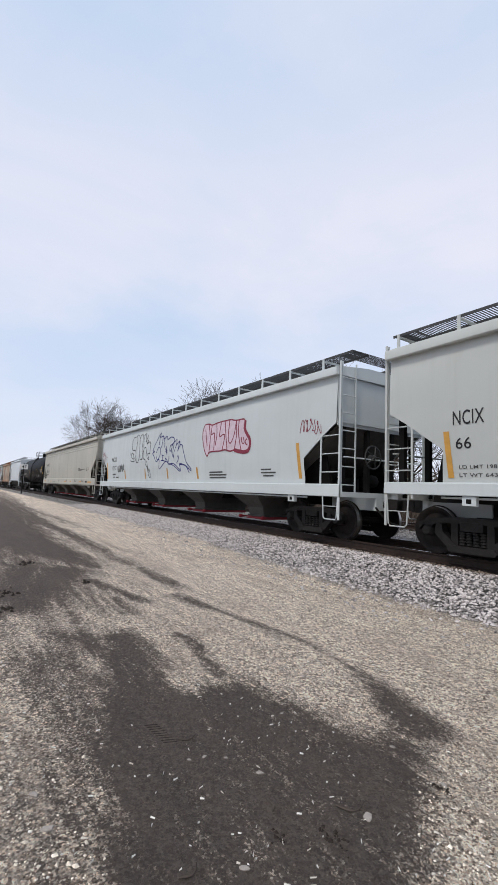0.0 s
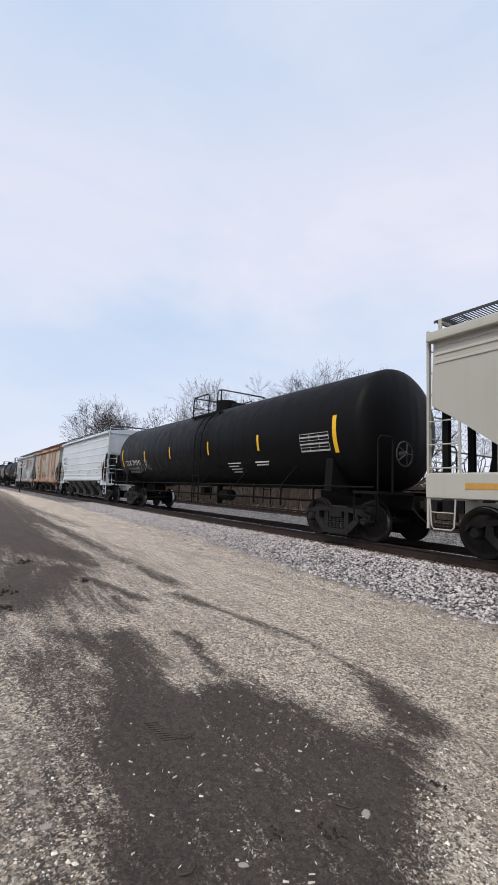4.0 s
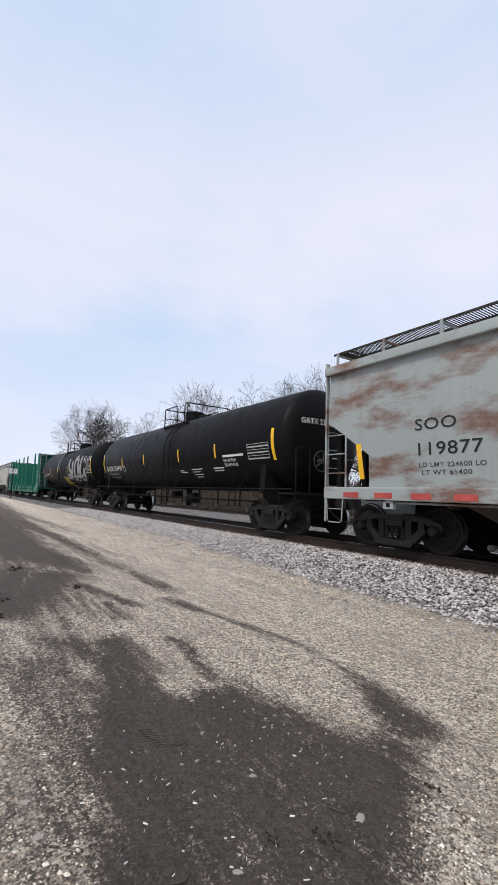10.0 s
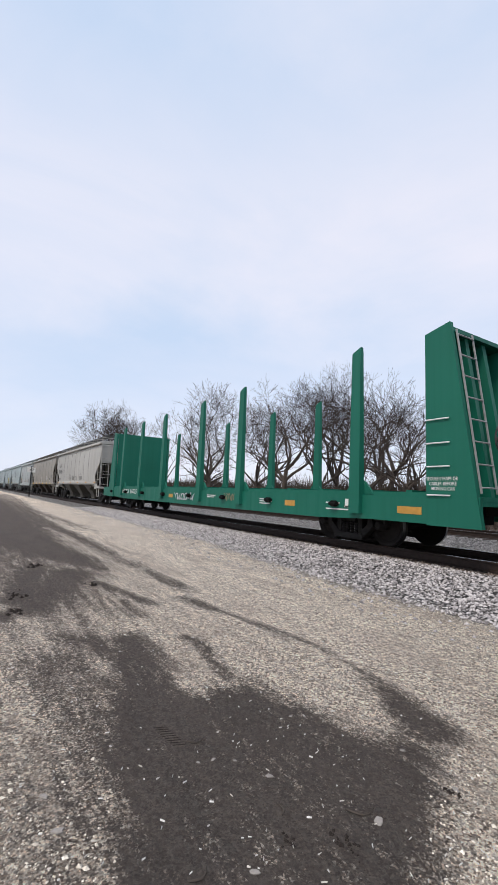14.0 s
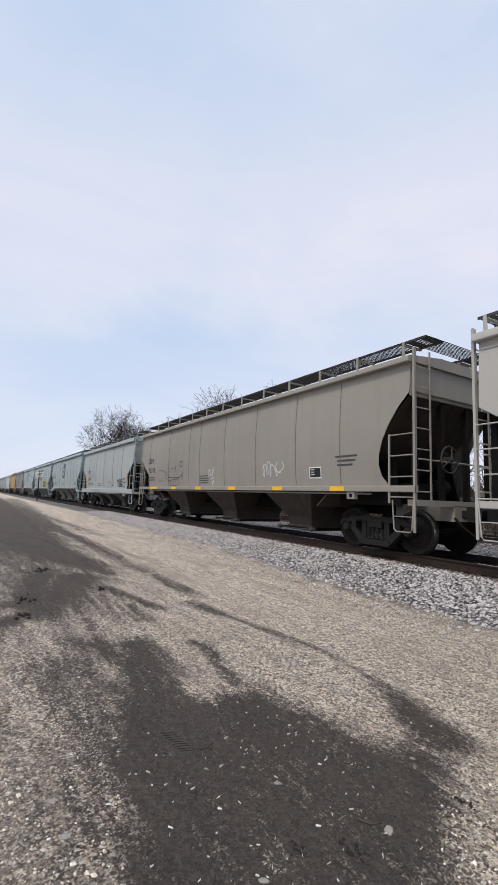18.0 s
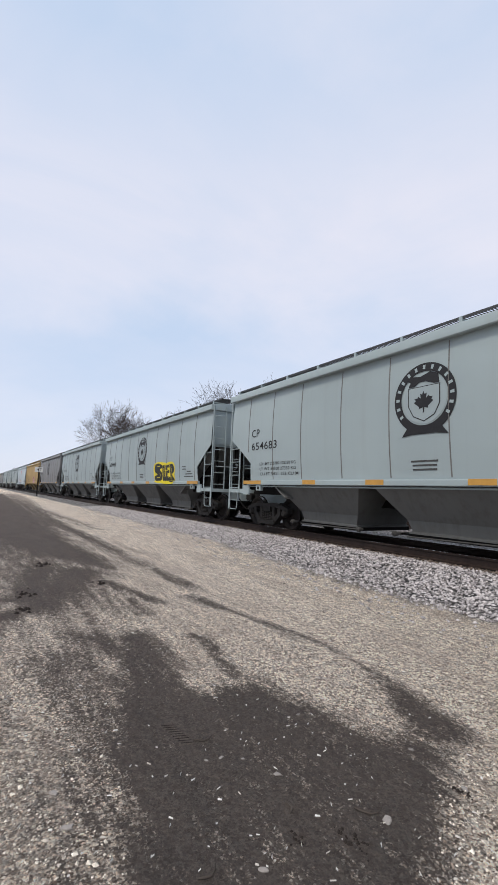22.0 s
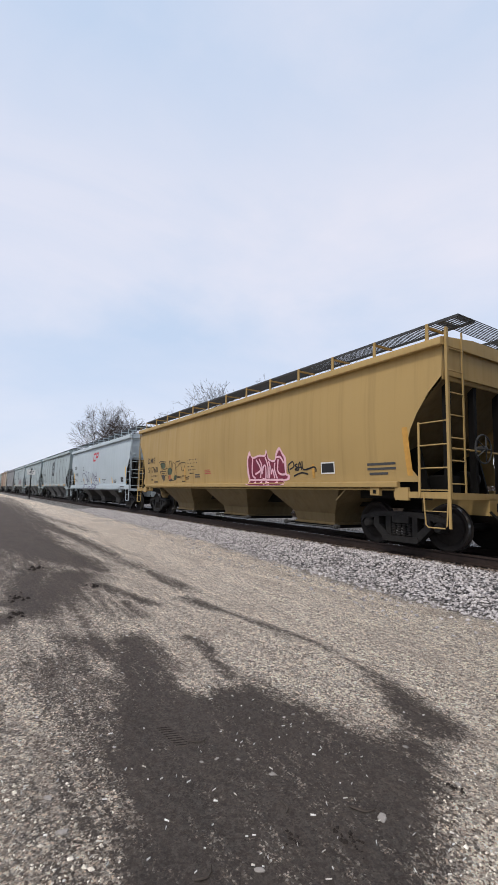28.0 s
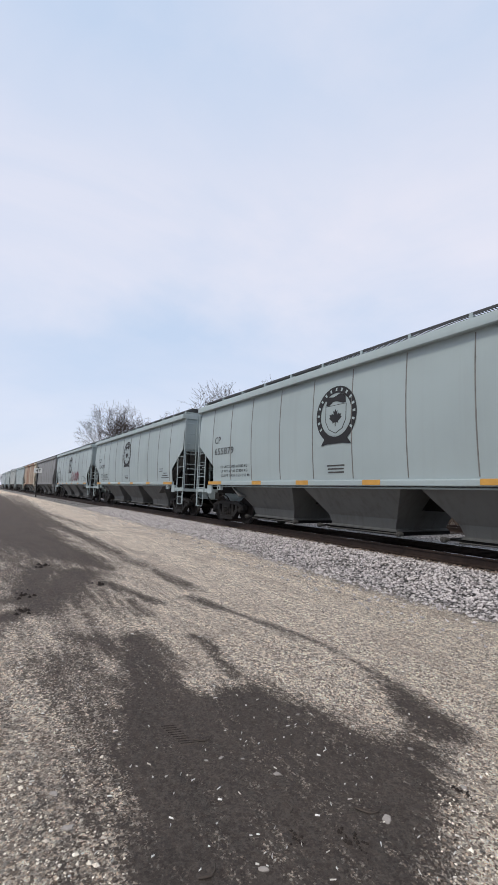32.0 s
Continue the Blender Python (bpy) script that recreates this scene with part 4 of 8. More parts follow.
        m.add([(t * (half - 0.15), -1.48, top_z), (t * (half - 0.15), 1.48, top_z), (t * (half - 3.0), 1.48, 0.95), (t * (half - 3.0), -1.48, 0.95),
               (t * (half - 0.15), -1.48, top_z - 0.05), (t * (half - 0.15), 1.48, top_z - 0.05), (t * (half - 3.0), 1.48, 0.90), (t * (half - 3.0), -1.48, 0.90)],
              [(0, 1, 2, 3), (7, 6, 5, 4), (0, 4, 5, 1), (2, 6, 7, 3), (0, 3, 7, 4), (1, 5, 6, 2)])
        # sloping sheet shares the bay paint, its painted-in shade included
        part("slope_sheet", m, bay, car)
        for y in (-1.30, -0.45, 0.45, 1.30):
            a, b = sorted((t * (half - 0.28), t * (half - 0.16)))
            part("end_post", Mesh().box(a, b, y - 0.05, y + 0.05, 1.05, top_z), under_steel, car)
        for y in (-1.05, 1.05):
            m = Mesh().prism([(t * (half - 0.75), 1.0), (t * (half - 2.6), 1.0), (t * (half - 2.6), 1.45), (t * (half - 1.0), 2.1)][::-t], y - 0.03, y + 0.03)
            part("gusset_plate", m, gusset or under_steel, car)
        m = Mesh()
        a, b = sorted((t * half, t * (half - 1.5)))
        m.box(a, b, -0.34, 0.34, 0.72, 1.04)
        a, b = sorted((t * half, t * (half - 0.25)))
        m.box(a, b, -1.50, 1.50, 1.02, 1.14)
        part("end_platform", m, ladder, car)
        for s in (-1, 1):
            lad = Mesh()
            src = side_ladder_data()
            lad.add([(t * x, y, z) for x, y, z in src.v], src.f if t * 1 > 0 else [f[::-1] for f in src.f])
            key = ("side_ladder", t, ladder.name)
            ob = part("side_ladder", cached(key, lambda: mesh_data("side_ladder", lad, ladder, smooth=0)), None, car)
            ob.location = (t * half, s * 1.58, 0)
            key = ("end_ladder", s, ladder.name)
            el = Mesh()
            src2 = end_ladder_data()
            el.add([(x, -s * y, z) for x, y, z in src2.v], src2.f)
            ob = part("end_ladder", cached(key, lambda: mesh_data("end_ladder", el, ladder, smooth=0)), None, car)
            ob.location = (t * (half - 0.03), s * 1.52, 0)
        m = Mesh()
        a, b = t * (half - 0.06), t * (half - 0.06)
        m.tube([(a, -1.4, 1.95), (a, 1.4, 1.95)], 0.018, 5)
        part("grab_iron", m, ladder, car)
    bw = part("brake_wheel", cached("brake_wheel", brake_wheel_data), None, car)
    bw.location = (half - 0.02, -0.45, 2.0)
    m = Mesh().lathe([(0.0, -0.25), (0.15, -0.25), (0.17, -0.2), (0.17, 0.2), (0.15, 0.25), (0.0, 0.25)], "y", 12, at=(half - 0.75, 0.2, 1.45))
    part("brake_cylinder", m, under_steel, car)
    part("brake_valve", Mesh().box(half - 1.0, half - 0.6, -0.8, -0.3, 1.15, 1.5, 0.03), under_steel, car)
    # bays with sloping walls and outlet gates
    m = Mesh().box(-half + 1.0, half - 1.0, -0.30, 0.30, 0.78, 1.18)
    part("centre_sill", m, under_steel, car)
    run = 2 * (half - 2.35)
    w = run / bays
    for i in range(bays):
        x0, x1 = -run / 2 + i * w, -run / 2 + (i + 1) * w
        mid = (x0 + x1) / 2
        g = max(0.36, chute[1] * w)
        rings = []
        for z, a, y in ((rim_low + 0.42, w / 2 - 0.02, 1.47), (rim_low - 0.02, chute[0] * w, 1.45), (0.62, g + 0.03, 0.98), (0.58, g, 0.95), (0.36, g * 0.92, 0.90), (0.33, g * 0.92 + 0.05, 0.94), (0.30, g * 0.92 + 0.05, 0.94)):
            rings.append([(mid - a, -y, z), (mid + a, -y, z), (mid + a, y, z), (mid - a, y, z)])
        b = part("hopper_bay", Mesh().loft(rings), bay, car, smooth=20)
        m = Mesh().box(mid - g - 0.02, mid + g + 0.02, -0.9, 0.9, 0.22, 0.30, 0.015)
        m.box(mid - g - 0.30, mid - g, -0.86, -0.78, 0.25, 0.29)
        m.box(mid - g - 0.30, mid - g, 0.78, 0.86, 0.25, 0.29)
        part("outlet_gate", m, gate or under_steel, b)
        m = Mesh().tube([(mid - g - 0.28, -0.93, 0.27), (mid - g - 0.28, 0.93, 0.27)], 0.03, 6)
        for x in (mid - g - 0.28, mid + g + 0.10):
            m.lathe([(0.0, -1.10), (0.022, -1.10), (0.026, -1.07), (0.05, -1.07), (0.06, -1.05), (0.06, -0.98), (0.035, -0.97), (0.035, -0.90)], "y", 12, at=(x, 0, 0.27))
        m.tube([(mid - g + 0.02, -1.0, 0.24), (mid + g + 0.10, -1.0, 0.27)], 0.016, 5)
        part("gate_shaft", m, gate or gate_steel, b, "greasy grey gate shaft with capstans")
    m = Mesh().tube([(-half + 1.2, -1.50, rim_low - 0.04), (half - 1.2, -1.50, rim_low - 0.04)], 0.02, 5)
    part("brake_pipe", m, ladder, car)
    for t in (-1, 1):
        add_truck(car, t * (half - 1.50))
    add_couplers(car, half)
    return car


# ---- tank cars ----
TANK_R, TANK_Z = 1.50, 2.66


def skin_tank(z):
    return math.sqrt(max(0.0, TANK_R ** 2 - (z - TANK_Z) ** 2))


def tank(label, front, rear, shell, turned=False, trim=(0.30, 0.30)):
    half = (front - rear) / 2
    car = tagged(new("tank_car"), label, "tank car", "freight cars of the train")
    MOVERS.append((car, (front + rear) / 2))
    e = half - 0.5
    bulge = [(0.02, 0.0)] + [(TANK_R * math.sin(a), 0.45 * (1 - math.cos(a))) for a in (math.pi / 2 * k / 8 for k in range(1, 9))]
    prof = [(r, trim[1] - half + h) for r, h in bulge] + [(TANK_R, 0.0)] + [(r, half - trim[0] - h) for r, h in bulge[::-1]]
    body = part("tank_shell", Mesh().lathe([(r, h) for r, h in prof], "x", 48, at=(0, 0, TANK_Z)), shell, car)
    for x in (-e + 0.8, -2.2, 2.2, e - 0.8):
        m = Mesh().lathe([(TANK_R - 0.01, x - 0.012), (TANK_R + 0.003, x - 0.009), (TANK_R + 0.003, x + 0.009), (TANK_R - 0.01, x + 0.012)], "x", 48, at=(0, 0, TANK_Z))
        part("weld_band", m, shell, body)
    # valve housing, manway, platform, rails and ladder; a turned car has them the other way round
    def at(u):
        return 0.3 - u if turned else u

    m = Mesh().lathe([(0.0, 4.56), (0.38, 4.56), (0.42, 4.52), (0.42, 4.08)], "z", 20, at=(at(-0.2) if turned else 0.2, 0, 0))
    part("valve_housing", m, shell, body)
    m = Mesh().lathe([(0.0, 4.34), (0.27, 4.34), (0.30, 4.30), (0.30, 4.1)], "z", 18, at=(at(1.0), 0.1, 0))
    part("manway", m, shell, body)
    lo, hi = sorted((at(-0.8), at(1.6)))
    for y in (-1, 1):
        m = Mesh()
        for yy in (0.72, 1.02):
            m.box(lo, hi, y * yy - 0.02, y * yy + 0.02, 3.83, 3.90)
        k = lo
        while k < hi - 0.03:
            m.box(k, k + 0.03, min(y * 0.72, y * 1.02), max(y * 0.72, y * 1.02), 3.85, 3.88)
            k += 0.12
        for x in (lo + 0.2, hi - 0.2):
            m.tube([(x, y * 0.95, 3.85), (x, y * 1.12, 3.60)], 0.025, 5)
        part("platform", m, under_steel, car, "grated top platform", smooth=0)
    ends = ([(0.56, -1, 3.87), (0.56, -1, 4.58), (0.48, -1, 4.67), (-0.66, -1, 4.67), (-0.72, -0.94, 4.67), (-0.72, 0.94, 4.67), (-0.66, 1, 4.67), (0.48, 1, 4.67), (0.56, 1, 4.58), (0.56, 1, 3.87)],
            [(1.22, -1, 3.87), (1.22, -1, 4.56), (1.30, -1, 4.67), (1.42, -1, 4.67), (1.48, -0.94, 4.67), (1.48, 0.94, 4.67), (1.42, 1, 4.67), (1.30, 1, 4.67), (1.22, 1, 4.56), (1.22, 1, 3.87)])
    for pts in ends:
        m = Mesh().tube([(at(u), y, z) for u, y, z in pts], 0.024, 6)
        u = pts[4][0]
        for y in (-1, 1):
            m.tube([(at(u), y, 3.87), (at(u), y, 4.64)], 0.026, 6)
        m.tube([(at(u), -1, 4.27), (at(u), 1, 4.27)], 0.018, 5)
        part("platform_rail", m, under_steel, car, "bent pipe handrail")
    for y in (-1, 1):
        m = Mesh()
        xa, xb = sorted((at(0.71), at(1.21)))
        for x in (xa, xb):
            path = [(x, y * (skin_tank(z) + 0.10), z) for z in (3.85, 3.6, 3.3, 3.0, 2.66)] + [(x, y * 1.60, 1.9), (x, y * 1.60, 0.55)]
            m.tube(path, 0.022, 5)
        for z in (3.75, 3.4, 3.05, 2.7, 2.3, 1.9, 1.5, 1.1, 0.75):
            yy = y * (skin_tank(z) + 0.10 if z > 2.66 else 1.60)
            m.tube([(xa, yy, z), (xb, yy, z)], 0.015, 5)
        part("side_ladder", m, under_steel, car)
        m = Mesh().tube([(-half + 0.1, y * 1.52, 1.22), (half - 0.1, y * 1.52, 1.22)], 0.022, 6)
        k = -half + 1.2
        while k < half - 1:
            m.tube([(k, y * 1.52, 1.22), (k + 0.25, y * skin_tank(1.75), 1.75)], 0.016, 5)
            k += 2.3
        part("handrail", m, under_steel, car)
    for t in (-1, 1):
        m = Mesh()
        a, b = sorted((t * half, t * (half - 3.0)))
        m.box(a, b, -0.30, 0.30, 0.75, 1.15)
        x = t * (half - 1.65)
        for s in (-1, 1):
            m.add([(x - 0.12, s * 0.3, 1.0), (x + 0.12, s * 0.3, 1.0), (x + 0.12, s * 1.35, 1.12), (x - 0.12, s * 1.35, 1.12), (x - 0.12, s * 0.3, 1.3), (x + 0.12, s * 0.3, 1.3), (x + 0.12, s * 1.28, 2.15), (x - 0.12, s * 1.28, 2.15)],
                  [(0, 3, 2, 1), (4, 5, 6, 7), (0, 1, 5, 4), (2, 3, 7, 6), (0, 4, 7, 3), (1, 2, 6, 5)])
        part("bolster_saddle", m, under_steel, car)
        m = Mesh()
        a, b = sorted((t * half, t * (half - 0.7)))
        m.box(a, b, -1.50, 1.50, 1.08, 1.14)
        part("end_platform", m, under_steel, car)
        for s in (-1, 1):
            m = Mesh()
            a = t * (half - 0.05)
            m.tube([(a, s * 1.45, 0.5), (a, s * 1.45, 2.25), (a, s * 1.38, 2.32), (a, s * 1.05, 2.32), (a, s * 0.98, 2.25), (a, s * 0.98, 1.1)], 0.022, 5)
            part("end_rail", m, under_steel, car)
            m = Mesh()
            b = t * (half - 0.65)
            m.tube([(a, s * 1.5, 1.1), (a, s * 1.5, 0.5), (b, s * 1.5, 0.5), (b, s * 1.5, 1.1)], 0.018, 5)
            m.tube([(a, s * 1.5, 0.8), (b, s * 1.5, 0.8)], 0.016, 5)
            part("corner_step", m, under_steel, car)
        add_truck(car, t * (half - 1.65))
    m = Mesh().lathe([(0.0, -0.3), (0.2, -0.28), (0.2, 0.28), (0.0, 0.3)], "x", 14, at=(1.4, -0.5, 0.85))
    part("air_tank", m, under_steel, car)
    part("valve_box", Mesh().box(-0.62, -0.3, -0.55, -0.2, 0.78, 1.1, 0.02), under_steel, car)
    part("outlet_valve", Mesh().lathe([(0.0, 0.5), (0.12, 0.5), (0.12, 1.25)], "z", 10), under_steel, car)
    m = Mesh().tube([(-half + 2.6, -0.9, 0.85), (half - 2.6, -0.9, 0.85)], 0.03, 5)
    k = -half + 3
    while k < half - 2.5:
        m.box(k - 0.018, k + 0.018, -0.92, -0.88, 0.66, 1.3)
        k += 1.4
    part("brake_pipe", m, under_steel, car)
    bw = part("brake_wheel", cached("brake_wheel", brake_wheel_data), None, car)
    bw.location = (half - 0.1, -0.5, 2.0)
    add_couplers(car, half)
    return car


# ---- bulkhead flat car ----


def flat_car(label, front, rear, green, stakes, inner_f, inner_r):
    half = (front - rear) / 2
    mid = (front + rear) / 2
    car = tagged(new("flat_car"), label, "flat car", "freight cars of the train")
    MOVERS.append((car, mid))
    for s in (-1, 1):
        out = [(-half, 1.12), (-half, 0.62), (-half + 2.4, 0.62), (-half + 4.0, 0.56), (half - 4.0, 0.56), (half - 2.4, 0.62), (half, 0.62), (half, 1.12)]
        part("side_sill", Mesh().prism(out if s > 0 else out[::-1], s * 1.56 - 0.04, s * 1.56 + 0.04), green, car)
        m = Mesh()
        k = -half + 1.9
        i = 0
        while k < half - 1.5:
            m.box(k - 0.11, k + 0.11, s * 1.66 - 0.07, s * 1.66 + 0.07, 0.86, 0.94, 0.02)
            m.lathe([(0.075, s * 1.60), (0.075, s * 1.72)], "y", 10, at=(k, 0, 0.9))
            k += 2.62
        part("strap_winch", m, under_steel, car)
    deck = part("deck", Mesh().box(-half, half, -1.54, 1.54, 1.05, 1.14), green, car)
    m = Mesh()
    k = inner_r - mid + 0.8
    while k < inner_f - mid - 0.4:
        m.box(k - 0.07, k + 0.07, -1.45, 1.45, 1.14, 1.24)
        k += 1.28
    part("load_riser", m, green, car)
    m = Mesh()
    for s in (-1, 1):
        m.box(inner_r - mid, inner_f - mid, s * 1.48 - 0.05, s * 1.48 + 0.05, 1.14, 1.20)
    part("deck_edge", m, green, car)
    m = Mesh().box(-half + 0.8, half - 0.8, -0.3, 0.3, 0.6, 1.05)
    part("centre_sill", m, under_steel, car)
    for u in stakes:
        x = u - mid
        for s in (-1, 1):
            m = Mesh()
            rings = []
            for z, w, d in ((0.72, 0.15, 0.11), (1.3, 0.15, 0.10), (4.28, 0.125, 0.06), (4.42, 0.12, 0.05)):
                rings.append([(x - w, s * 1.60 - d, z - (0.10 if z > 4.3 else 0)), (x + w, s * 1.60 - d, z), (x + w, s * 1.60 + d * 0.6, z), (x - w, s * 1.60 + d * 0.6, z - (0.10 if z > 4.3 else 0))])
            m.loft(rings)
            for a in (-1, 1):
                m.prism([(x + a * 0.16, 1.14), (x + a * 0.42, 1.14), (x + a * 0.16, 1.42)][::a], s * 1.52 - 0.03, s * 1.52 + 0.03)
            part("stake", m, green, car, "tall green steel stake")
    for t, inner in ((1, inner_f - mid), (-1, inner_r - mid)):
        bh = part("bulkhead", Mesh().box(min(inner, inner + t * 0.06), max(inner, inner + t * 0.06), -1.5, 1.5, 1.14, 4.18), green, car, "solid green end bulkhead")
        for s in (-1, 1):
            out = [(inner - t * 0.02, 0.60), (inner - t * 0.02, 4.22), (inner + t * 0.50, 4.34), (inner + t * 1.02, 0.60)]
            part("bulkhead_side", Mesh().prism(out[::t] if s > 0 else out[::-t], s * 1.58 - 0.05, s * 1.58 + 0.05), green, bh)
        for y in (-0.95, -0.35, 0.35, 0.95):
            out = [(inner + t * 0.06, 1.14), (inner + t * 0.06, 4.18), (inner + t * 0.40, 4.18), (inner + t * 0.85, 1.14)]
            part("bulkhead_post", Mesh().prism(out[::-t], y - 0.06, y + 0.06), green, bh)
        part("bulkhead_cap", Mesh().box(min(inner, inner + t * 0.5), max(inner, inner + t * 0.5), -1.5, 1.5, 4.18, 4.26), green, bh)
        for side in (-1, 1):
            m = Mesh()
            for y in (1.50, 1.0):
                m.tube([(inner + t * 0.95, side * y, 1.2), (inner + t * 0.55, side * y, 4.2)], 0.02, 5)
            for k in range(8):
                z = 1.3 + 0.4 * k
                x = inner + t * (0.98 - 0.13 * (z - 1.0))
                m.tube([(x, side * 1.5, z), (x, side * 1.0, z)], 0.016, 5)
            part("bulkhead_ladder", m, worn_steel, bh, "thin worn ladder rungs")
        a, b = sorted((t * half, t * (half - 0.3)))
        part("end_platform", Mesh().box(a, b, -1.5, 1.5, 0.98, 1.06), green, car)
        add_truck(car, t * (half - 3.5))
    bw = part("brake_wheel", cached("brake_wheel", brake_wheel_data), None, car)
    bw.location = (half - 0.05, -0.7, 2.2)
    add_couplers(car, half)
    return car

# ---- the train, car by car ----
white_paint = paint("white_paint", (0.485, 0.53, 0.545), 0.0, 0.14, 0.45)
bright_white = paint("bright_white", (0.545, 0.585, 0.62), 0.0, 0.12, 0.45, shift=4)
ncix_paint = paint("pale_paint", (0.43, 0.455, 0.45), 0.0, 0.16, 0.5, shift=8)
beige_paint = paint("beige_paint", (0.40, 0.39, 0.345), 0.0, 0.2, 0.5, shift=12)
cream_rust = paint("cream_rust", (0.445, 0.41, 0.325), 1.0, 0.35, 0.65, shift=16, rust_colour=(0.165, 0.05, 0.021))
rusty_cream = paint("rusty_cream", (0.40, 0.26, 0.165), 0.9, 0.5, 0.7, shift=17, rust_colour=(0.15, 0.055, 0.03))
dark_board = plain("dark_board", (0.03, 0.026, 0.024), 0.8, 0, 0.3, 8)
grey_rust = paint("grey_rust", (0.30, 0.335, 0.335), 0.22, 0.4, 0.6, shift=20, blotch=1.2)
tank_black = paint("tank_black", (0.0045, 0.0045, 0.0052), 0.0, 0.03, 0.5, shift=24, gloss=0.11, grime=(0.035, 0.034, 0.033))
flat_green = paint("flat_green", (0.004, 0.118, 0.078), 0.0, 0.12, 0.55, shift=28, grime=(0.05, 0.05, 0.04))
dusty_grey = paint("dusty_grey", (0.41, 0.40, 0.375), 0.0, 0.34, 0.6, shift=32)
taupe_grey = paint("taupe_grey", (0.275, 0.255, 0.225), 0.0, 0.42, 0.6, shift=36)
light_grey = paint("light_grey", (0.345, 0.375, 0.375), 0.22, 0.3, 0.55, shift=40, rust_colour=(0.34, 0.24, 0.16))
cp_grey = paint("cp_grey", (0.315, 0.375, 0.388), 0.0, 0.12, 0.5, shift=44)
cp_dark = paint("cp_dark", (0.205, 0.21, 0.215), 0.0, 0.25, 0.55, shift=48)
yellow_paint = paint("yellow_paint", (0.375, 0.255, 0.098), 0.05, 0.45, 0.6, shift=52, grime=(0.17, 0.12, 0.06))
soo_white = paint("soo_white", (0.415, 0.48, 0.52), 0.0, 0.14, 0.5, shift=56)
# bay paints: grime plus the shade under the car, put into the colour
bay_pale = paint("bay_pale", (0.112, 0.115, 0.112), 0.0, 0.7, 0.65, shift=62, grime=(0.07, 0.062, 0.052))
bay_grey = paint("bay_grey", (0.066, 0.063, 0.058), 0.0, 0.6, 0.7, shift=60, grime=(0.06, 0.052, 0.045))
bay_dust_shaded = paint("bay_dust_shaded", (0.098, 0.091, 0.076), 0.0, 0.6, 0.7, shift=62, grime=(0.05, 0.043, 0.036))
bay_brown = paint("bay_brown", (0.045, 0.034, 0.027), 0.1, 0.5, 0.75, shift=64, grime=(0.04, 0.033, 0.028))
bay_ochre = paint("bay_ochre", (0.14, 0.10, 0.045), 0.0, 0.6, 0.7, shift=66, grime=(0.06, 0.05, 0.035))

CAR = {}


def even(n, half, inset=1.0):
    return [-half + inset + (2 * half - 2 * inset) * i / (n - 1) for i in range(n)]


CP_SEAMS = [-6.55, -5.25, -3.95, -2.45, -1.02, 0.35, 1.85, 3.3, 4.75, 6.2]
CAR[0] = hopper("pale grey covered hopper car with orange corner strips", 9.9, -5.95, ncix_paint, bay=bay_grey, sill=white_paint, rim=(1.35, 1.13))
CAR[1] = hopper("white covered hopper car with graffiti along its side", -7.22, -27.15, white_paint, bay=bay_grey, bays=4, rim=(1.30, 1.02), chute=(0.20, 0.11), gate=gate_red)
CAR[2] = hopper("beige covered hopper car, clean, with deep side sill", -28.40, -48.0, beige_paint, bays=4, bay=bay_dust_shaded, chute=(0.24, 0.12), gate=gate_red, rim=(1.49, 1.05), eave=3.95, fascia=0.17, ridges=(3.55, 3.71, 3.87))
CAR[3] = tank("black tank car with white lettering and yellow strips", -49.2, -67.45, tank_black)
CAR[4] = hopper("white covered hopper car with pressed horizontal ridges", -68.67, -81.82, bright_white, bays=4, bay=bay_grey, gusset=bright_white, cut=OPEN_STEP, cut_rear=OPEN_LOW, ridges=(1.64, 1.96, 2.39, 2.85, 3.27, 3.72), rim=(1.43, 1.27), chute=(0.4, 0.2), full_sill=False, eave=4.02, fascia=0.13)
CAR[5] = hopper("cream covered hopper car heavily streaked with rust", -83.10, -96.47, cream_rust, bay=bay_brown, sill=rusty_cream, roof=rusty_cream, rb=dark_board, seams=(-6.0, -4.87, -2.55, -1.58, 0.03, 1.7, 3.3, 4.9), end=ncix_paint, ladder=taupe_grey, rim=(1.26, 1.06))
CAR[6] = hopper("pale grey hopper car with rust blotches and graffiti", -97.55, -113.56, grey_rust, bay=bay_brown, rb=dark_board, rim=(1.27, 1.02), seams=(-3.6, 0.2, 3.4, 5.4))
CAR[7] = tank("long black tank car with white lettering", -114.7, -132.35, tank_black, trim=(0.30, 0.52))
CAR[8] = tank("black tank car with large white graffiti letters", -133.5, -150.35, tank_black, turned=True, trim=(0.30, 0.05))
CAR[9] = flat_car("empty green bulkhead flat car with tall side stakes", -151.55, -175.2, flat_green, (-154.3, -159.2, -162.0, -165.7, -168.6, -171.5), -152.53, -173.07)
CAR[10] = hopper("dusty pale grey covered hopper car", -176.5, -192.55, dusty_grey, bay=bay_dust_shaded, seams=(-7.1, -4.33, -2.94, -1.36, 0.13, 1.67, 3.2, 4.7), ridges=(3.78,), full_sill=False, rim=(1.50, 1.31), eave=3.91, fascia=0.13)
CAR[11] = hopper("taupe grey covered hopper car with yellow sill strips", -193.75, -210.54, taupe_grey, bay=bay_brown, cut=OPEN_ROUND, cut_rear=OPEN_CUT, rb=dark_board, seams=(-7.0, -4.52, -2.35, -1.37, 0.6, 2.6, 4.6, 6.3), rim=(1.40, 1.28), eave=3.91, fascia=0.11)
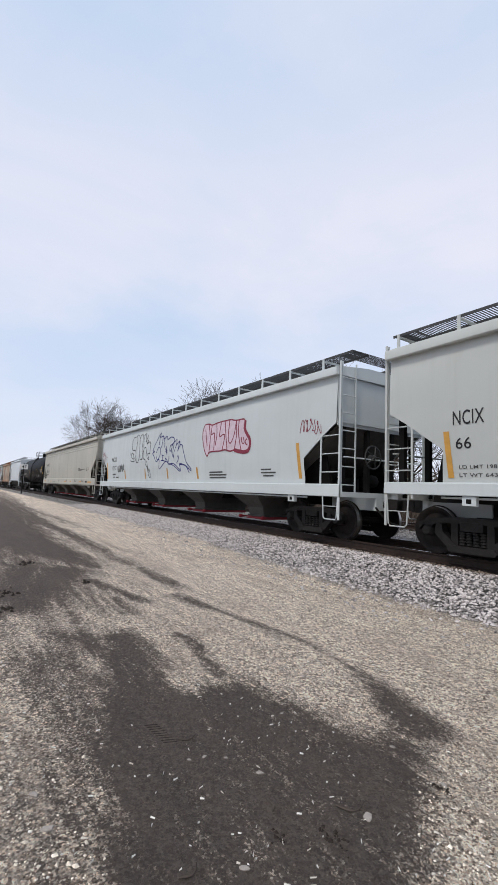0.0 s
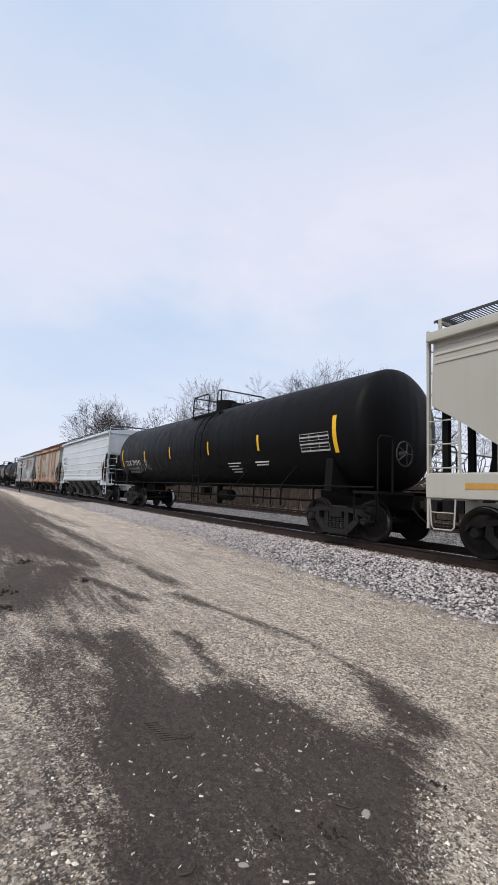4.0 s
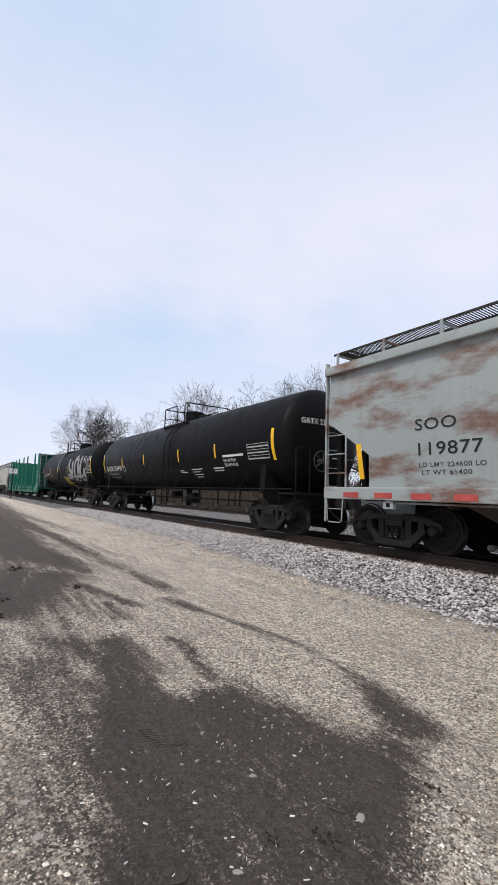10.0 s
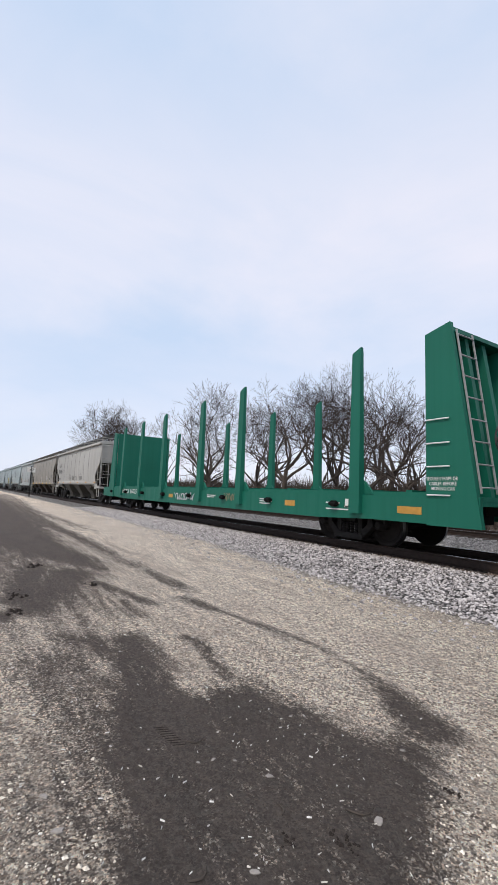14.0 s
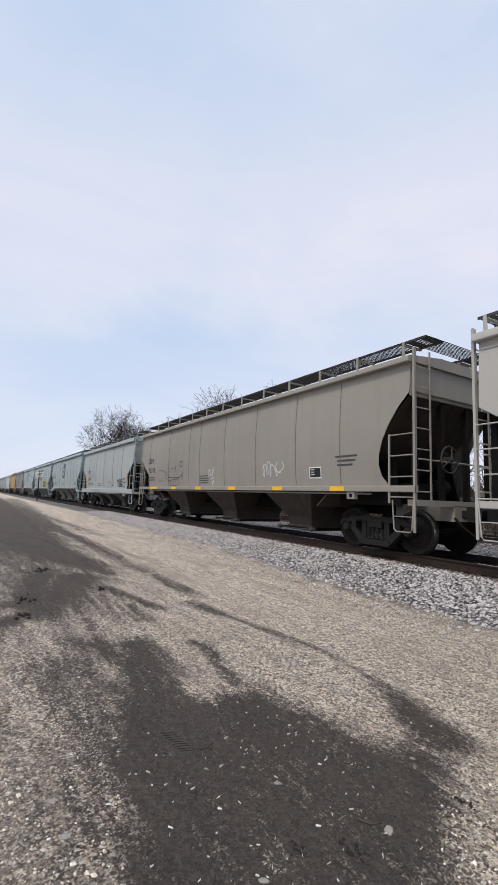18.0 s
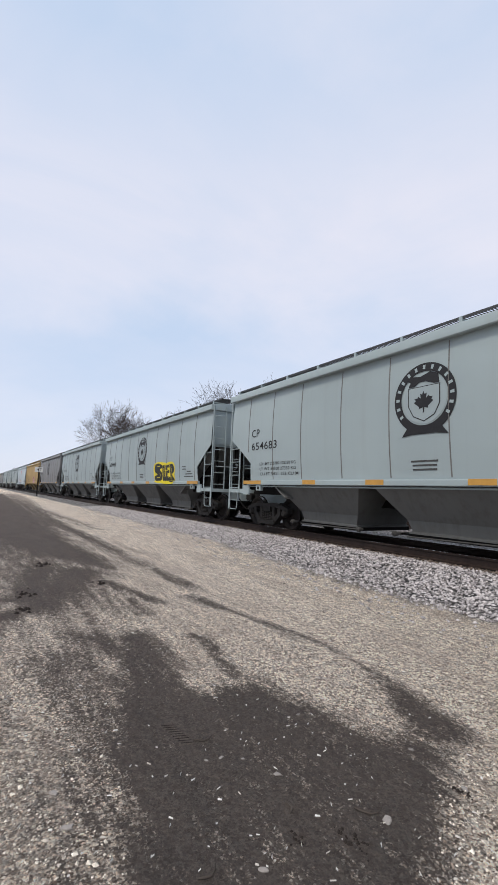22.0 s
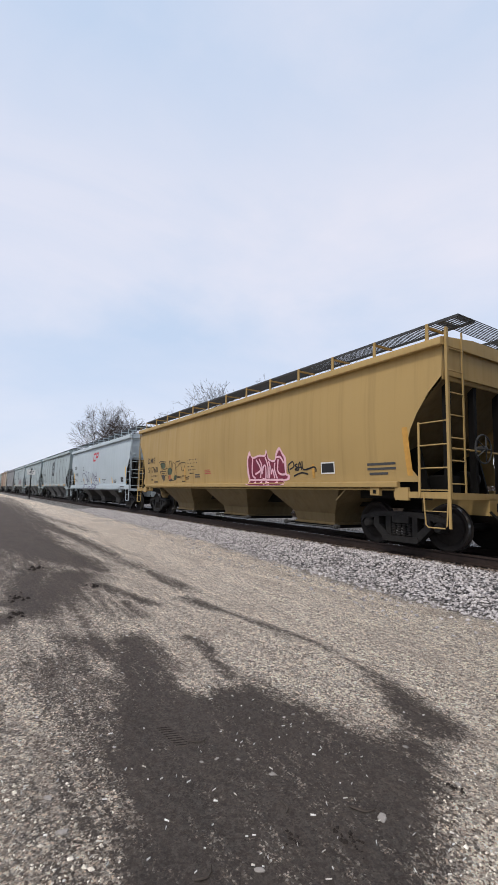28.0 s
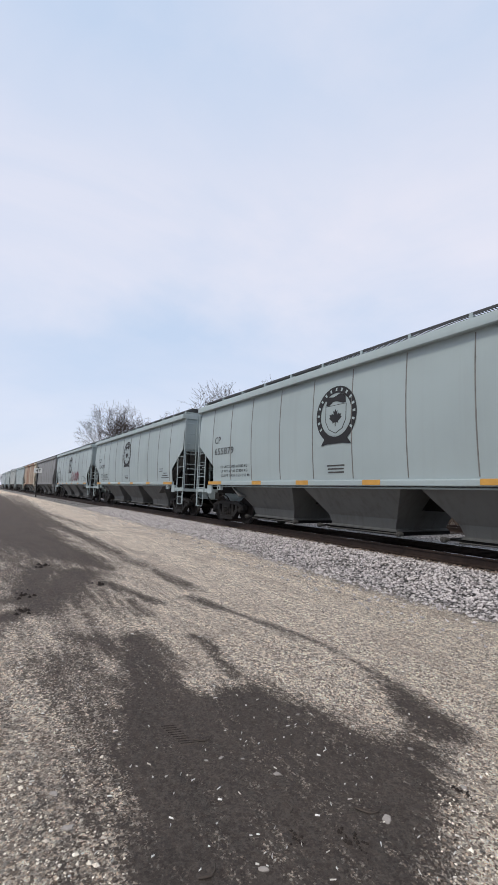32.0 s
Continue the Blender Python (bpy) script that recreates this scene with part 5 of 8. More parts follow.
CAR[12] = hopper("light grey covered hopper car with small graffiti", -211.73, -224.71, light_grey, bay=bay_grey, rim=(1.27, 1.03), eave=3.90, seams=(-4.4, -2.25, -0.01, 2.2, 4.2))
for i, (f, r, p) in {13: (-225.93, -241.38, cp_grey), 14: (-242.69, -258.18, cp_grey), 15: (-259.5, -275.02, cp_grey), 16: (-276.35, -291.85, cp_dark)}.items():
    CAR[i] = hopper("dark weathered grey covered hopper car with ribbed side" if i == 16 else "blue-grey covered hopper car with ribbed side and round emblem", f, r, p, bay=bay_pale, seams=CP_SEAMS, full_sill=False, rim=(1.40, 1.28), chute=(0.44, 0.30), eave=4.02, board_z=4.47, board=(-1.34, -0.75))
CAR[17] = hopper("ochre yellow covered hopper car with graffiti", -292.91, -309.82, yellow_paint, cut=OPEN_ROUND, bay=bay_ochre, ladder=yellow_paint, full_sill=False, chute=(0.36, 0.2), rim=(1.34, 1.23), fascia=0.14)
CAR[18] = hopper("pale blue-white covered hopper car with red emblem", -311.17, -326.35, soo_white, bay=bay_grey, cut=OPEN_SMALL, cut_rear=OPEN_CUT, rim=(1.32, 1.09), eave=3.81)
u = -327.47
for i in range(19, 28):
    p = {19: cp_grey, 20: cp_grey, 21: cp_grey, 22: cp_dark, 23: cream_rust, 24: cp_grey, 25: light_grey, 26: cp_grey, 27: soo_white}[i]
    CAR[i] = hopper("grey covered hopper car with ribbed side" if i > 20 else "blue-grey covered hopper car with ribbed side and round emblem", u, u - 15.55, p, bay=bay_pale, seams=CP_SEAMS, full_sill=False, rim=(1.40, 1.28), chute=(0.44, 0.30), eave=4.02, board_z=4.47, board=(-1.34, -0.75))
    u -= 16.86

# ---- writing, emblems, reflecting strips and graffiti on the cars ----
THIN = 0.006
maroon = plain("maroon_spray", (0.17, 0.02, 0.045), 0.55, 0, 0.25, 6, 0.0)
pink = plain("pink_spray", (0.72, 0.45, 0.52), 0.55, 0, 0.12, 6, 0.0)
crimson = plain("crimson_spray", (0.20, 0.025, 0.05), 0.55, 0, 0.3, 6, 0.0)
indigo = plain("indigo_spray", (0.03, 0.03, 0.17), 0.55, 0, 0.3, 6, 0.0)
violet = plain("violet_spray", (0.085, 0.06, 0.14), 0.55, 0, 0.3, 6, 0.0)
spray_black = plain("black_spray", (0.015, 0.015, 0.017), 0.55, 0, 0.3, 6, 0.0)
spray_grey = plain("grey_spray", (0.30, 0.30, 0.30), 0.55, 0, 0.4, 3, 0.0)
spray_white = plain("white_spray", (0.60, 0.60, 0.63), 0.55, 0, 0.2, 2.5, 0.0)
spray_silver = plain("silver_spray", (0.33, 0.33, 0.34), 0.6, 0, 0.45, 2.0, 0.0)
spray_yellow = plain("yellow_spray", (0.72, 0.60, 0.02), 0.55, 0, 0.15, 4, 0.0)
spray_green = plain("green_spray", (0.060, 0.085, 0.050), 0.6, 0, 0.4, 5, 0.0)
spray_rust = plain("rust_spray", (0.36, 0.12, 0.05), 0.6, 0, 0.3, 5, 0.0)
ochre_letters = plain("ochre_letters", (0.05, 0.035, 0.02), 0.6, 0, 0.2, 20, 0.0)
small_print = plain("small_print", (0.055, 0.055, 0.055), 0.6, 0, 0.2, 20, 0.0)
pale_print = plain("pale_print", (0.45, 0.45, 0.44), 0.6, 0, 0.2, 20, 0.0)
faded_red = plain("faded_red", (0.42, 0.07, 0.06), 0.6, 0, 0.3, 5, 0.0)
lilac_spray = plain("lilac_spray", (0.55, 0.45, 0.52), 0.55, 0, 0.15, 5, 0.0)
emblem_tan = plain("emblem_tan", (0.24, 0.22, 0.14), 0.6, 0, 0.2, 5, 0.0)
yellow_panel = plain("yellow_panel", (0.42, 0.34, 0.02), 0.6, 0, 0.3, 3, 0.0)
tank_sheen = paint("tank_sheen_paint", (0.075, 0.08, 0.09), 0.0, 0.1, 0.4, shift=70)
primer_grey = paint("primer_grey", (0.315, 0.30, 0.25), 0.0, 0.3, 0.6, shift=72)

make_words([(w, THIN) for w in (
    "NCIX", "66", "1717", "AOKX", "90332", "TILX 291941", "MOCX", "423613", "409324", "SOO", "119877", "GATX 234959", "BRCX 5467", "854061", "CEFX", "70715", "PTEX", "21409",
    "CP", "654683", "654868", "651487", "655879", "654220", "DME", "51760", "117906", "47", "LD LMT 198700", "LT WT 64300", "DO NOT HAMMER ON CAR", "LD LMT 206200 LB 93500 KG", "LT WT 79800 LB 36200 KG",
    "SECURE STRAPS OR", "CABLES BEFORE", "MOVING CAR", "WARNING", "HKRX 160056", "PLATE", "C", "SR-8754", "SR43450", "LD LMT 228300", "LT WT 57700", "CU FT 4359", "LD LMT 225700 102350 KG", "LT WT 60300 27350 KG", "CU FT 5431 153 CU M", "LD LMT 221200", "LT WT 61800", "LO", "NEW 8-96", "LD LMT 224600 LO", "LT WT 61400", "LD LMT 227700 103500", "LT WT 58200 26500")])


def ribbon(m, pts, width, skin, lift):
    """A flat sprayed stroke through points (x, z) of the side."""
    n = len(pts)
    vs = []
    for i, (x, z) in enumerate(pts):
        (xa, za), (xb, zb) = pts[max(0, i - 1)], pts[min(n - 1, i + 1)]
        d = math.hypot(xb - xa, zb - za) or 1.0
        nx, nz = -(zb - za) / d * width / 2, (xb - xa) / d * width / 2
        for s in (-1, 1):
            zz = z + s * nz
            vs.append((x + s * nx, -skin(zz) - lift, zz))
    m.add(vs, [(2 * i, 2 * i + 1, 2 * i + 3, 2 * i + 2) for i in range(n - 1)])


def over(z):
    """The painted surface of a hopper: its side, then the sill that stands proud below."""
    return skin_flat(z) if z > 1.345 else 1.612 + (skin_flat(1.43) - 1.612) * smooth_step(1.325, 1.345, z)


def over_high(z):
    """The same for a car whose sill reaches higher."""
    return skin_flat(z) if z > 1.425 else 1.612


def eased(pts, closed=False, n=5):
    """A smooth line through the points."""
    out = []
    k = len(pts)
    for i in range(k if closed else k - 1):
        if closed:
            p0, p1, p2, p3 = (pts[(i + j) % k] for j in (-1, 0, 1, 2))
        else:
            p0, p1, p2, p3 = pts[max(0, i - 1)], pts[i], pts[i + 1], pts[min(k - 1, i + 2)]
        for j in range(n):
            t = j / n
            out.append(tuple(0.5 * (2 * b + (c - a) * t + (2 * a - 5 * b + 4 * c - d) * t * t + (3 * b - a - 3 * c + d) * t ** 3) for a, b, c, d in zip(p0, p1, p2, p3)))
    return out if closed else out + [pts[-1]]


def stroke(m, pts, width, skin, lift):
    """One sweep of the spray can."""
    ribbon(m, eased(pts) if len(pts) > 2 else pts, width, skin, lift)


def blob(m, pts, skin, lift, step=0.05):
    """A field of spray paint inside a smooth outline, laid on in level bands."""
    ring = eased(pts, True)
    lo, hi = min(p[1] for p in ring), max(p[1] for p in ring)
    n = max(4, int((hi - lo) / step))

    def spans(z):
        xs = []
        for (x0, z0), (x1, z1) in zip(ring, ring[1:] + ring[:1]):
            if (z0 > z) != (z1 > z):
                xs.append(x0 + (x1 - x0) * (z - z0) / (z1 - z0))
        return sorted(xs)

    n *= 3
    known, vs, fs = {}, [], []

    def spot(x, z):
        key = (round(x, 3), round(z, 4))
        if key not in known:
            known[key] = len(vs)
            vs.append((x, -skin(z) - lift, z))
        return known[key]

    rows = [spans(lo + (hi - lo) * i / n + 1e-5) for i in range(n + 1)]
    for i in range(n):
        z0, z1 = lo + (hi - lo) * i / n, lo + (hi - lo) * (i + 1) / n
        xs = spans((z0 + z1) / 2)
        a = rows[i] if len(rows[i]) == len(xs) else xs
        b = rows[i + 1] if len(rows[i + 1]) == len(xs) else xs
        for j in range(0, len(xs) - 1, 2):
            q = [spot(a[j], z0), spot(a[j + 1], z0), spot(b[j + 1], z1), spot(b[j], z1)]
            if len(set(q)) == 4:
                fs.append(tuple(q))
    m.add(vs, fs)


def jag(m, pts, width, skin, lift):
    """A stroke with sharp corners."""
    ribbon(m, pts, width, skin, lift)


def scrawl(name, material, parent, x0, x1, z0, z1, skin, seed, strokes=4, width=0.03, lift=0.01, label=""):
    """A quick tag: a few looping strokes that belong to one hand."""
    rng = random.Random(seed)
    m = Mesh()
    for k in range(strokes):
        a = x0 + (x1 - x0) * k / strokes
        b = x0 + (x1 - x0) * (k + 1.15) / strokes
        f1, f2, p1, p2 = rng.uniform(1.2, 2.8), rng.uniform(0.8, 2.2), rng.uniform(0, 6.28), rng.uniform(0, 6.28)
        pts = []
        for i in range(26):
            t = i / 25
            pts.append((a + (b - a) * (t + 0.22 * math.sin(f1 * 6.28 * t + p1)), z0 + (z1 - z0) * (0.5 + 0.46 * math.sin(f2 * 6.28 * t + p2) * (0.75 + 0.25 * math.sin(9 * t)))))
        ribbon(m, pts, width, skin, lift)
    return part(name, m, material, parent, label, smooth=0)


def plate_mark(parent, x, z, size, skin, material=black_letters):
    """The square clearance mark: a frame with one letter."""
    m = Mesh()
    w = 0.022
    for pts in ([(x, z), (x + size, z)], [(x, z + size), (x + size, z + size)], [(x, z), (x, z + size)], [(x + size, z), (x + size, z + size)]):
        ribbon(m, pts, w, skin, 0.008)
    f = part("clearance_mark", m, material, parent, smooth=0)
    mark("clearance_letter", "C", material, f, x + size * 0.36, z + size * 0.16, size * 0.34, skin)
    mark("clearance_word", "PLATE", material, f, x + size * 0.14, z + size * 0.64, size * 0.16, skin, width=size * 0.7)


def emblem(parent, x, z, w, h, skin, dark, pale):
    """A round crest as plain shapes: oval ring, shield, leaf, lump on top, ribbon."""
    def oval(m, r0, r1, lift, n=40):
        vs, fs = [], []
        for k in range(n):
            a = 2 * math.pi * k / n
            for r in (r0, r1):
                zz = z + math.sin(a) * h / 2 * r
                vs.append((x + math.cos(a) * w / 2 * r, -skin(zz) - lift, zz))
        for k in range(n):
            j = (k + 1) % n
            fs.append((2 * k, 2 * k + 1, 2 * j + 1, 2 * j))
        m.add(vs, fs)

    def shape(m, pts, lift):
        vs = [(x + px * w / 2, -skin(z + pz * h / 2) - lift, z + pz * h / 2) for px, pz in pts]
        c = (x + sum(p[0] for p in pts) / len(pts) * w / 2, 0, z + sum(p[1] for p in pts) / len(pts) * h / 2)
        vs.append((c[0], -skin(c[2]) - lift, c[2]))
        n = len(pts)
        m.add(vs, [(i, (i + 1) % n, n) for i in range(n)])

    m = Mesh()
    oval(m, 0.76, 1.0, 0.009)
    crest = part("emblem", m, dark, parent, "dark oval crest painted on the side", smooth=0)
    m = Mesh()
    oval(m, 0.02, 0.72, 0.008)
    part("emblem_field", m, pale, crest, smooth=0)
    for k in range(15):
        a = math.pi * (1.18 - 1.36 * k / 14)
        m = Mesh()
        shape(m, [(math.cos(a + d) * r, math.sin(a + d) * r) for d, r in ((-0.045, 0.82), (0.045, 0.82), (0.045, 0.94), (-0.045, 0.94))], 0.012)
        part("emblem_print", m, pale, crest, smooth=0)
    m = Mesh()
    shape(m, [(-0.52, 0.34), (0.52, 0.34), (0.52, -0.2), (0.35, -0.5), (0.0, -0.66), (-0.35, -0.5), (-0.52, -0.2)], 0.011)
    part("emblem_shield_edge", m, dark, crest, smooth=0)
    m = Mesh()
    shape(m, [(-0.49, 0.32), (0.49, 0.32), (0.49, -0.19), (0.33, -0.48), (0.0, -0.63), (-0.33, -0.48), (-0.49, -0.19)], 0.014)
    part("emblem_shield", m, pale, crest, smooth=0)
    m = Mesh()
    lobe = [(0.0, 1.0), (0.13, 0.70), (0.32, 0.80), (0.26, 0.38), (0.52, 0.58), (0.58, 0.42), (0.88, 0.42), (0.74, 0.20), (0.92, 0.06), (0.42, -0.34), (0.46, -0.52), (0.07, -0.42), (0.06, -0.85)]
    leaf = [(px * 0.34, -0.13 + pz * 0.33) for px, pz in lobe + [(-px, pz) for px, pz in lobe[:0:-1]]]
    shape(m, leaf, 0.017)
    part("emblem_leaf", m, dark, crest, smooth=0)
    m = Mesh()
    shape(m, [(-0.50, 0.36), (-0.44, 0.50), (-0.56, 0.56), (-0.40, 0.66), (-0.10, 0.62), (0.2, 0.72), (0.46, 0.62), (0.50, 0.36), (0.34, 0.36), (0.28, 0.46), (-0.2, 0.46), (-0.30, 0.36)], 0.016)
    part("emblem_top", m, dark, crest, smooth=0)
    m = Mesh()
    shape(m, [(-0.75, -1.05), (-0.55, -0.80), (0.55, -0.80), (0.75, -1.05), (0.5, -1.0), (-0.5, -1.0)], 0.014)
    part("emblem_ribbon", m, dark, crest, smooth=0)


def strip(parent, x, z0, z1, w, skin, material=orange_film, lean=0.0):
    return sheet_patch("reflecting_strip", material, parent, x, x + w, z0, z1, skin, lift=0.007, lean=lean)


def sill_strip(parent, x0, x1, material=orange_film, z0=1.30, z1=1.41):
    m = Mesh().box(x0, x1, -1.617, -1.612, z0, z1)
    return part("reflecting_strip", m, material, parent, smooth=0)


F, K = skin_flat, skin_tank
c = CAR[0]
mark("reporting_mark", "NCIX", black_letters, c, -6.43, 2.37, 0.26, F, width=0.56)
mark("car_number", "66", black_letters, c, -6.39, 1.95, 0.20, F, width=0.28)
strip(c, -6.56, 1.44, 2.27, 0.11, F, lean=-0.06)
mark("load_limit", "LD LMT 198700", small_print, c, -6.35, 1.60, 0.065, F, width=0.85)
mark("light_weight", "LT WT 64300", small_print, c, -6.35, 1.46, 0.065, F, width=0.80)
c = CAR[1]
mark("reporting_mark", "NCIX", black_letters, c, -7.78, 2.39, 0.24, F, width=0.81)
mark("car_number", "1717", black_letters, c, -7.65, 1.92, 0.24, F, width=0.66)
bars("small_print", small_print, c, -7.65, 1.70, [(0, 0.55), (0.6, 0.45)], 0.17, 0.06, F)
bars("small_print", small_print, c, -7.55, 1.54, [(0, 0.25)], 0.17, 0.06, F)
for x, z1, w in ((-8.75, 2.36, 0.13), (-5.55, 1.88, 0.13), (-2.6, 1.88, 0.11), (-0.02, 1.88, 0.11), (2.7, 1.86, 0.13), (8.43, 2.35, 0.12)):
    strip(c, x + 0.06, 1.44, z1, w, F, lean=-0.10)
scrawl("graffiti_tag", spray_black, c, -6.75, -5.7, 1.78, 2.25, F, 11, 5, 0.028)
scrawl("graffiti_tag", crimson, c, 8.6, 9.3, 2.5, 2.95, F, 13, 4, 0.02)
bars("small_print", small_print, c, 3.7, 1.66, [(0, 0.9), (0, 1.15), (0, 1.1)], 0.09, 0.05, F)
bars("small_print", small_print, c, 6.8, 1.70, [(0, 0.5), (0, 0.7), (0.1, 0.5)], 0.09, 0.04, F)
c = CAR[2]
mark("reporting_mark", "AOKX", black_letters, c, -8.34, 2.62, 0.30, F, width=1.22)
mark("car_number", "90332", black_letters, c, -8.29, 2.02, 0.30, F, width=1.36)
plate_mark(c, -6.2, 2.35, 0.24, F)
for word, z, wide in (("AOKX", 3.62, 0.72), ("90332", 3.36, 0.80)):
    me = WORDS[word, THIN].copy()
    co = np.array([v.co[:] for v in me.vertices])
    yy = (co[:, 0] - co[:, 0].mean()) * (wide / np.ptp(co[:, 0]))
    me.vertices.foreach_set("co", np.stack([np.full(len(yy), 9.8 - 0.115), yy, z + co[:, 1] * 0.20], 1).ravel())
    me.materials.clear()
    me.materials.append(black_letters)
    part("end_lettering", me, None, c, "black stencilled lettering on the end sheet")
bars("small_print", small_print, c, -8.27, 1.88, [(0, 0.9), (0.1, 0.75)], 0.13, 0.055, F)
sill_strip(c, -9.05, -8.2, z0=1.22, z1=1.32)
sill_strip(c, -5.75, -5.28, z0=1.20, z1=1.30)
sill_strip(c, 0.5, 1.1, z0=1.20, z1=1.30)
sill_strip(c, 5.5, 6.1, z0=1.20, z1=1.30)
G = lambda z: 1.612
mark("sill_writing", "DO NOT HAMMER ON CAR", black_letters, c, -4.78, 1.18, 0.085, G, width=1.36)
bars("small_print", small_print, c, -7.3, 1.38, [(0, 0.5), (0, 0.45), (0.05, 0.4)], 0.06, 0.03, G)
bars("small_print", small_print, c, 4.83, 2.18, [(0, 0.6), (0, 2.0), (0, 1.1)], 0.07, 0.035, F)
bars("small_print", small_print, c, 7.28, 2.18, [(0, 0.28), (0, 0.28), (0, 0.25)], 0.08, 0.035, F)
bars("small_print", small_print, c, 7.75, 2.18, [(0, 0.28), (0, 0.25)], 0.08, 0.035, F)
for x, w in ((-2.0, 0.4), (1.05, 0.4), (4.0, 0.75), (6.15, 0.8)):
    bars("sill_print", small_print, c, x, 1.37, [(0, w), (0, w * 0.8), (0, w * 0.9)], 0.055, 0.022, G)
# dark plate on the sill in place of a slot's shaded depth
part("sill_slot", Mesh().box(7.3, 7.75, -1.616, -1.611, 1.20, 1.30), under_steel, c, smooth=0)
sill_strip(c, 8.0, 8.95, z0=1.17, z1=1.28)
sill_strip(c, 2.5, 2.9, z0=1.21, z1=1.30)
c_half = {3: 9.12, 7: 8.82, 8: 8.42}
for i, word, n1, x0, x1 in ((3, "TILX 291941", -7.45, -7.45, -5.37), (7, "GATX 234959", -7.3, -7.3, -4.9), (8, "BRCX 5467", -7.22, -7.22, -5.3)):
    c = CAR[i]
    mark("reporting_mark", word, white_letters, c, x0, 2.06, 0.25, K, width=x1 - x0, lift=0.016)
    mark("load_limit", "LD LMT 206200 LB 93500 KG", pale_print, c, x0 + 0.15, 1.86, 0.075, K, width=1.5, lift=0.014)
    mark("light_weight", "LT WT 79800 LB 36200 KG", pale_print, c, x0 + 0.2, 1.70, 0.075, K, width=1.5, lift=0.014)
    for x, z0, z1, w in ((-7.98, 2.02, 2.9, 0.13), (-4.75, 2.21, 2.67, 0.11), (7.75, 2.02, 2.9, 0.13), (4.6, 2.22, 2.68, 0.10), ({3: 1.52, 7: 1.79, 8: 1.44}[i], 2.22, 2.68, 0.09), ({3: -1.82, 7: -1.82, 8: -1.90}[i], 2.22, 2.68, 0.09)):
        x = max(x, {3: -8.55, 7: -7.84, 8: -7.88}[i]) if x < -7 else min(x, c_half[i] - 0.75)
        sheet_patch("reflecting_strip", yellow_film, c, x, x + w, z0, z1, K, lift=0.014)
    plate_mark(c, -4.66 if i != 3 else -4.82, 2.02, 0.24, K, white_letters)
    bars("small_print", pale_print, c, 2.7, 1.90, [(0, 0.8), (0, 0.6), (0.05, 0.65), (0.1, 0.5)], 0.09, 0.03, K, 0.012)
    bars("small_print", pale_print, c, 4.3, 1.9, [(0, 0.7), (0.02, 0.6)], 0.08, 0.04, K, 0.012)
    m = Mesh()
    for k in range(6):
        ribbon(m, [(6.55, 2.10 + k * 0.085), (7.6, 2.10 + k * 0.085)], 0.014 if k % 2 else 0.04, K, 0.013)
    for x in (6.55, 6.9, 7.25, 7.6):
        ribbon(m, [(x, 2.10), (x, 2.525)], 0.012, K, 0.013)
    part("data_panel", m, pale_print, c, "white ruled stencil table", smooth=0)
scrawl("graffiti_tag", spray_grey, CAR[3], -6.2, -4.2, 1.75, 2.1, K, 21, 4, 0.025, 0.014)
bars("small_print", pale_print, CAR[7], 1.69, 1.87, [(0, 0.33), (0.02, 0.55)], 0.06, 0.03, K, 0.012)
mark("stencil", "SR-8754", white_letters, CAR[7], 5.1, 2.07, 0.10, K, width=0.75, lift=0.014)
mark("stencil", "SR43450", white_letters, CAR[7], 5.12, 1.93, 0.10, K, width=0.78, lift=0.014)
sheet_patch("stencil_bar", white_letters, CAR[7], 5.1, 6.3, 2.22, 2.29, K, lift=0.013)
c = CAR[8]
sheet_patch("yellow_placard", yellow_panel, c, -0.18, 1.10, 1.10, 1.93, K, lift=0.013, label="yellow painted panel with fine print")
bars("placard_print", small_print, c, -0.1, 1.85, [(0, 0.9), (0, 0.8), (0, 0.85), (0, 0.7)], 0.08, 0.03, K, 0.018)
# sheen of the upper shell, painted as a paler band with a wavy edge
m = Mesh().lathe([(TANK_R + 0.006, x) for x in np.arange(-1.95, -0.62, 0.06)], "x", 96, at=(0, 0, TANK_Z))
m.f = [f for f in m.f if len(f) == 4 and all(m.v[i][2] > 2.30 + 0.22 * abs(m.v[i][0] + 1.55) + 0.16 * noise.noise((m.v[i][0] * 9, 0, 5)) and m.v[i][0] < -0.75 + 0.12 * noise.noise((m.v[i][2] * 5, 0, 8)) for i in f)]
part("faded_band", m, tank_sheen, c, "pale greyish sheen painted on the shell")
for i, word in ((7, "GATX 234959"), (8, "BRCX 5467")):
    me = WORDS[word, THIN].copy()
    co = np.array([v.co[:] for v in me.vertices])
    co[:, 0] -= co[:, 0].mean()
    yy, zz = -0.25 + co[:, 0] * (1.2 / np.ptp(co[:, 0])), 3.05 + co[:, 1] * 0.22
    head = c_half[i] - 0.75 + 0.45 * np.sqrt(np.clip(1 - (yy ** 2 + (zz - TANK_Z) ** 2) / TANK_R ** 2, 0, 1))
    me.vertices.foreach_set("co", np.stack([head + 0.03, yy, zz], 1).ravel())
    me.materials.clear()
    me.materials.append(white_letters)
    part("end_lettering", me, None, CAR[i])
c = CAR[2]
m = Mesh()
for x in (-6.9, -5.66, -4.27, -2.2, -0.6, 1.0, 2.6, 4.2, 5.8, 7.2):
    ribbon(m, [(x, 1.98), (x + 0.01, 2.35), (x, 2.72)], 0.014, F, 0.004)
part("seam_stain", m, seam_dark, c, smooth=0)
c = CAR[4]
mark("reporting_mark", "MOCX", black_letters, c, -5.46, 2.81, 0.25, F, width=0.93, lift=0.022)
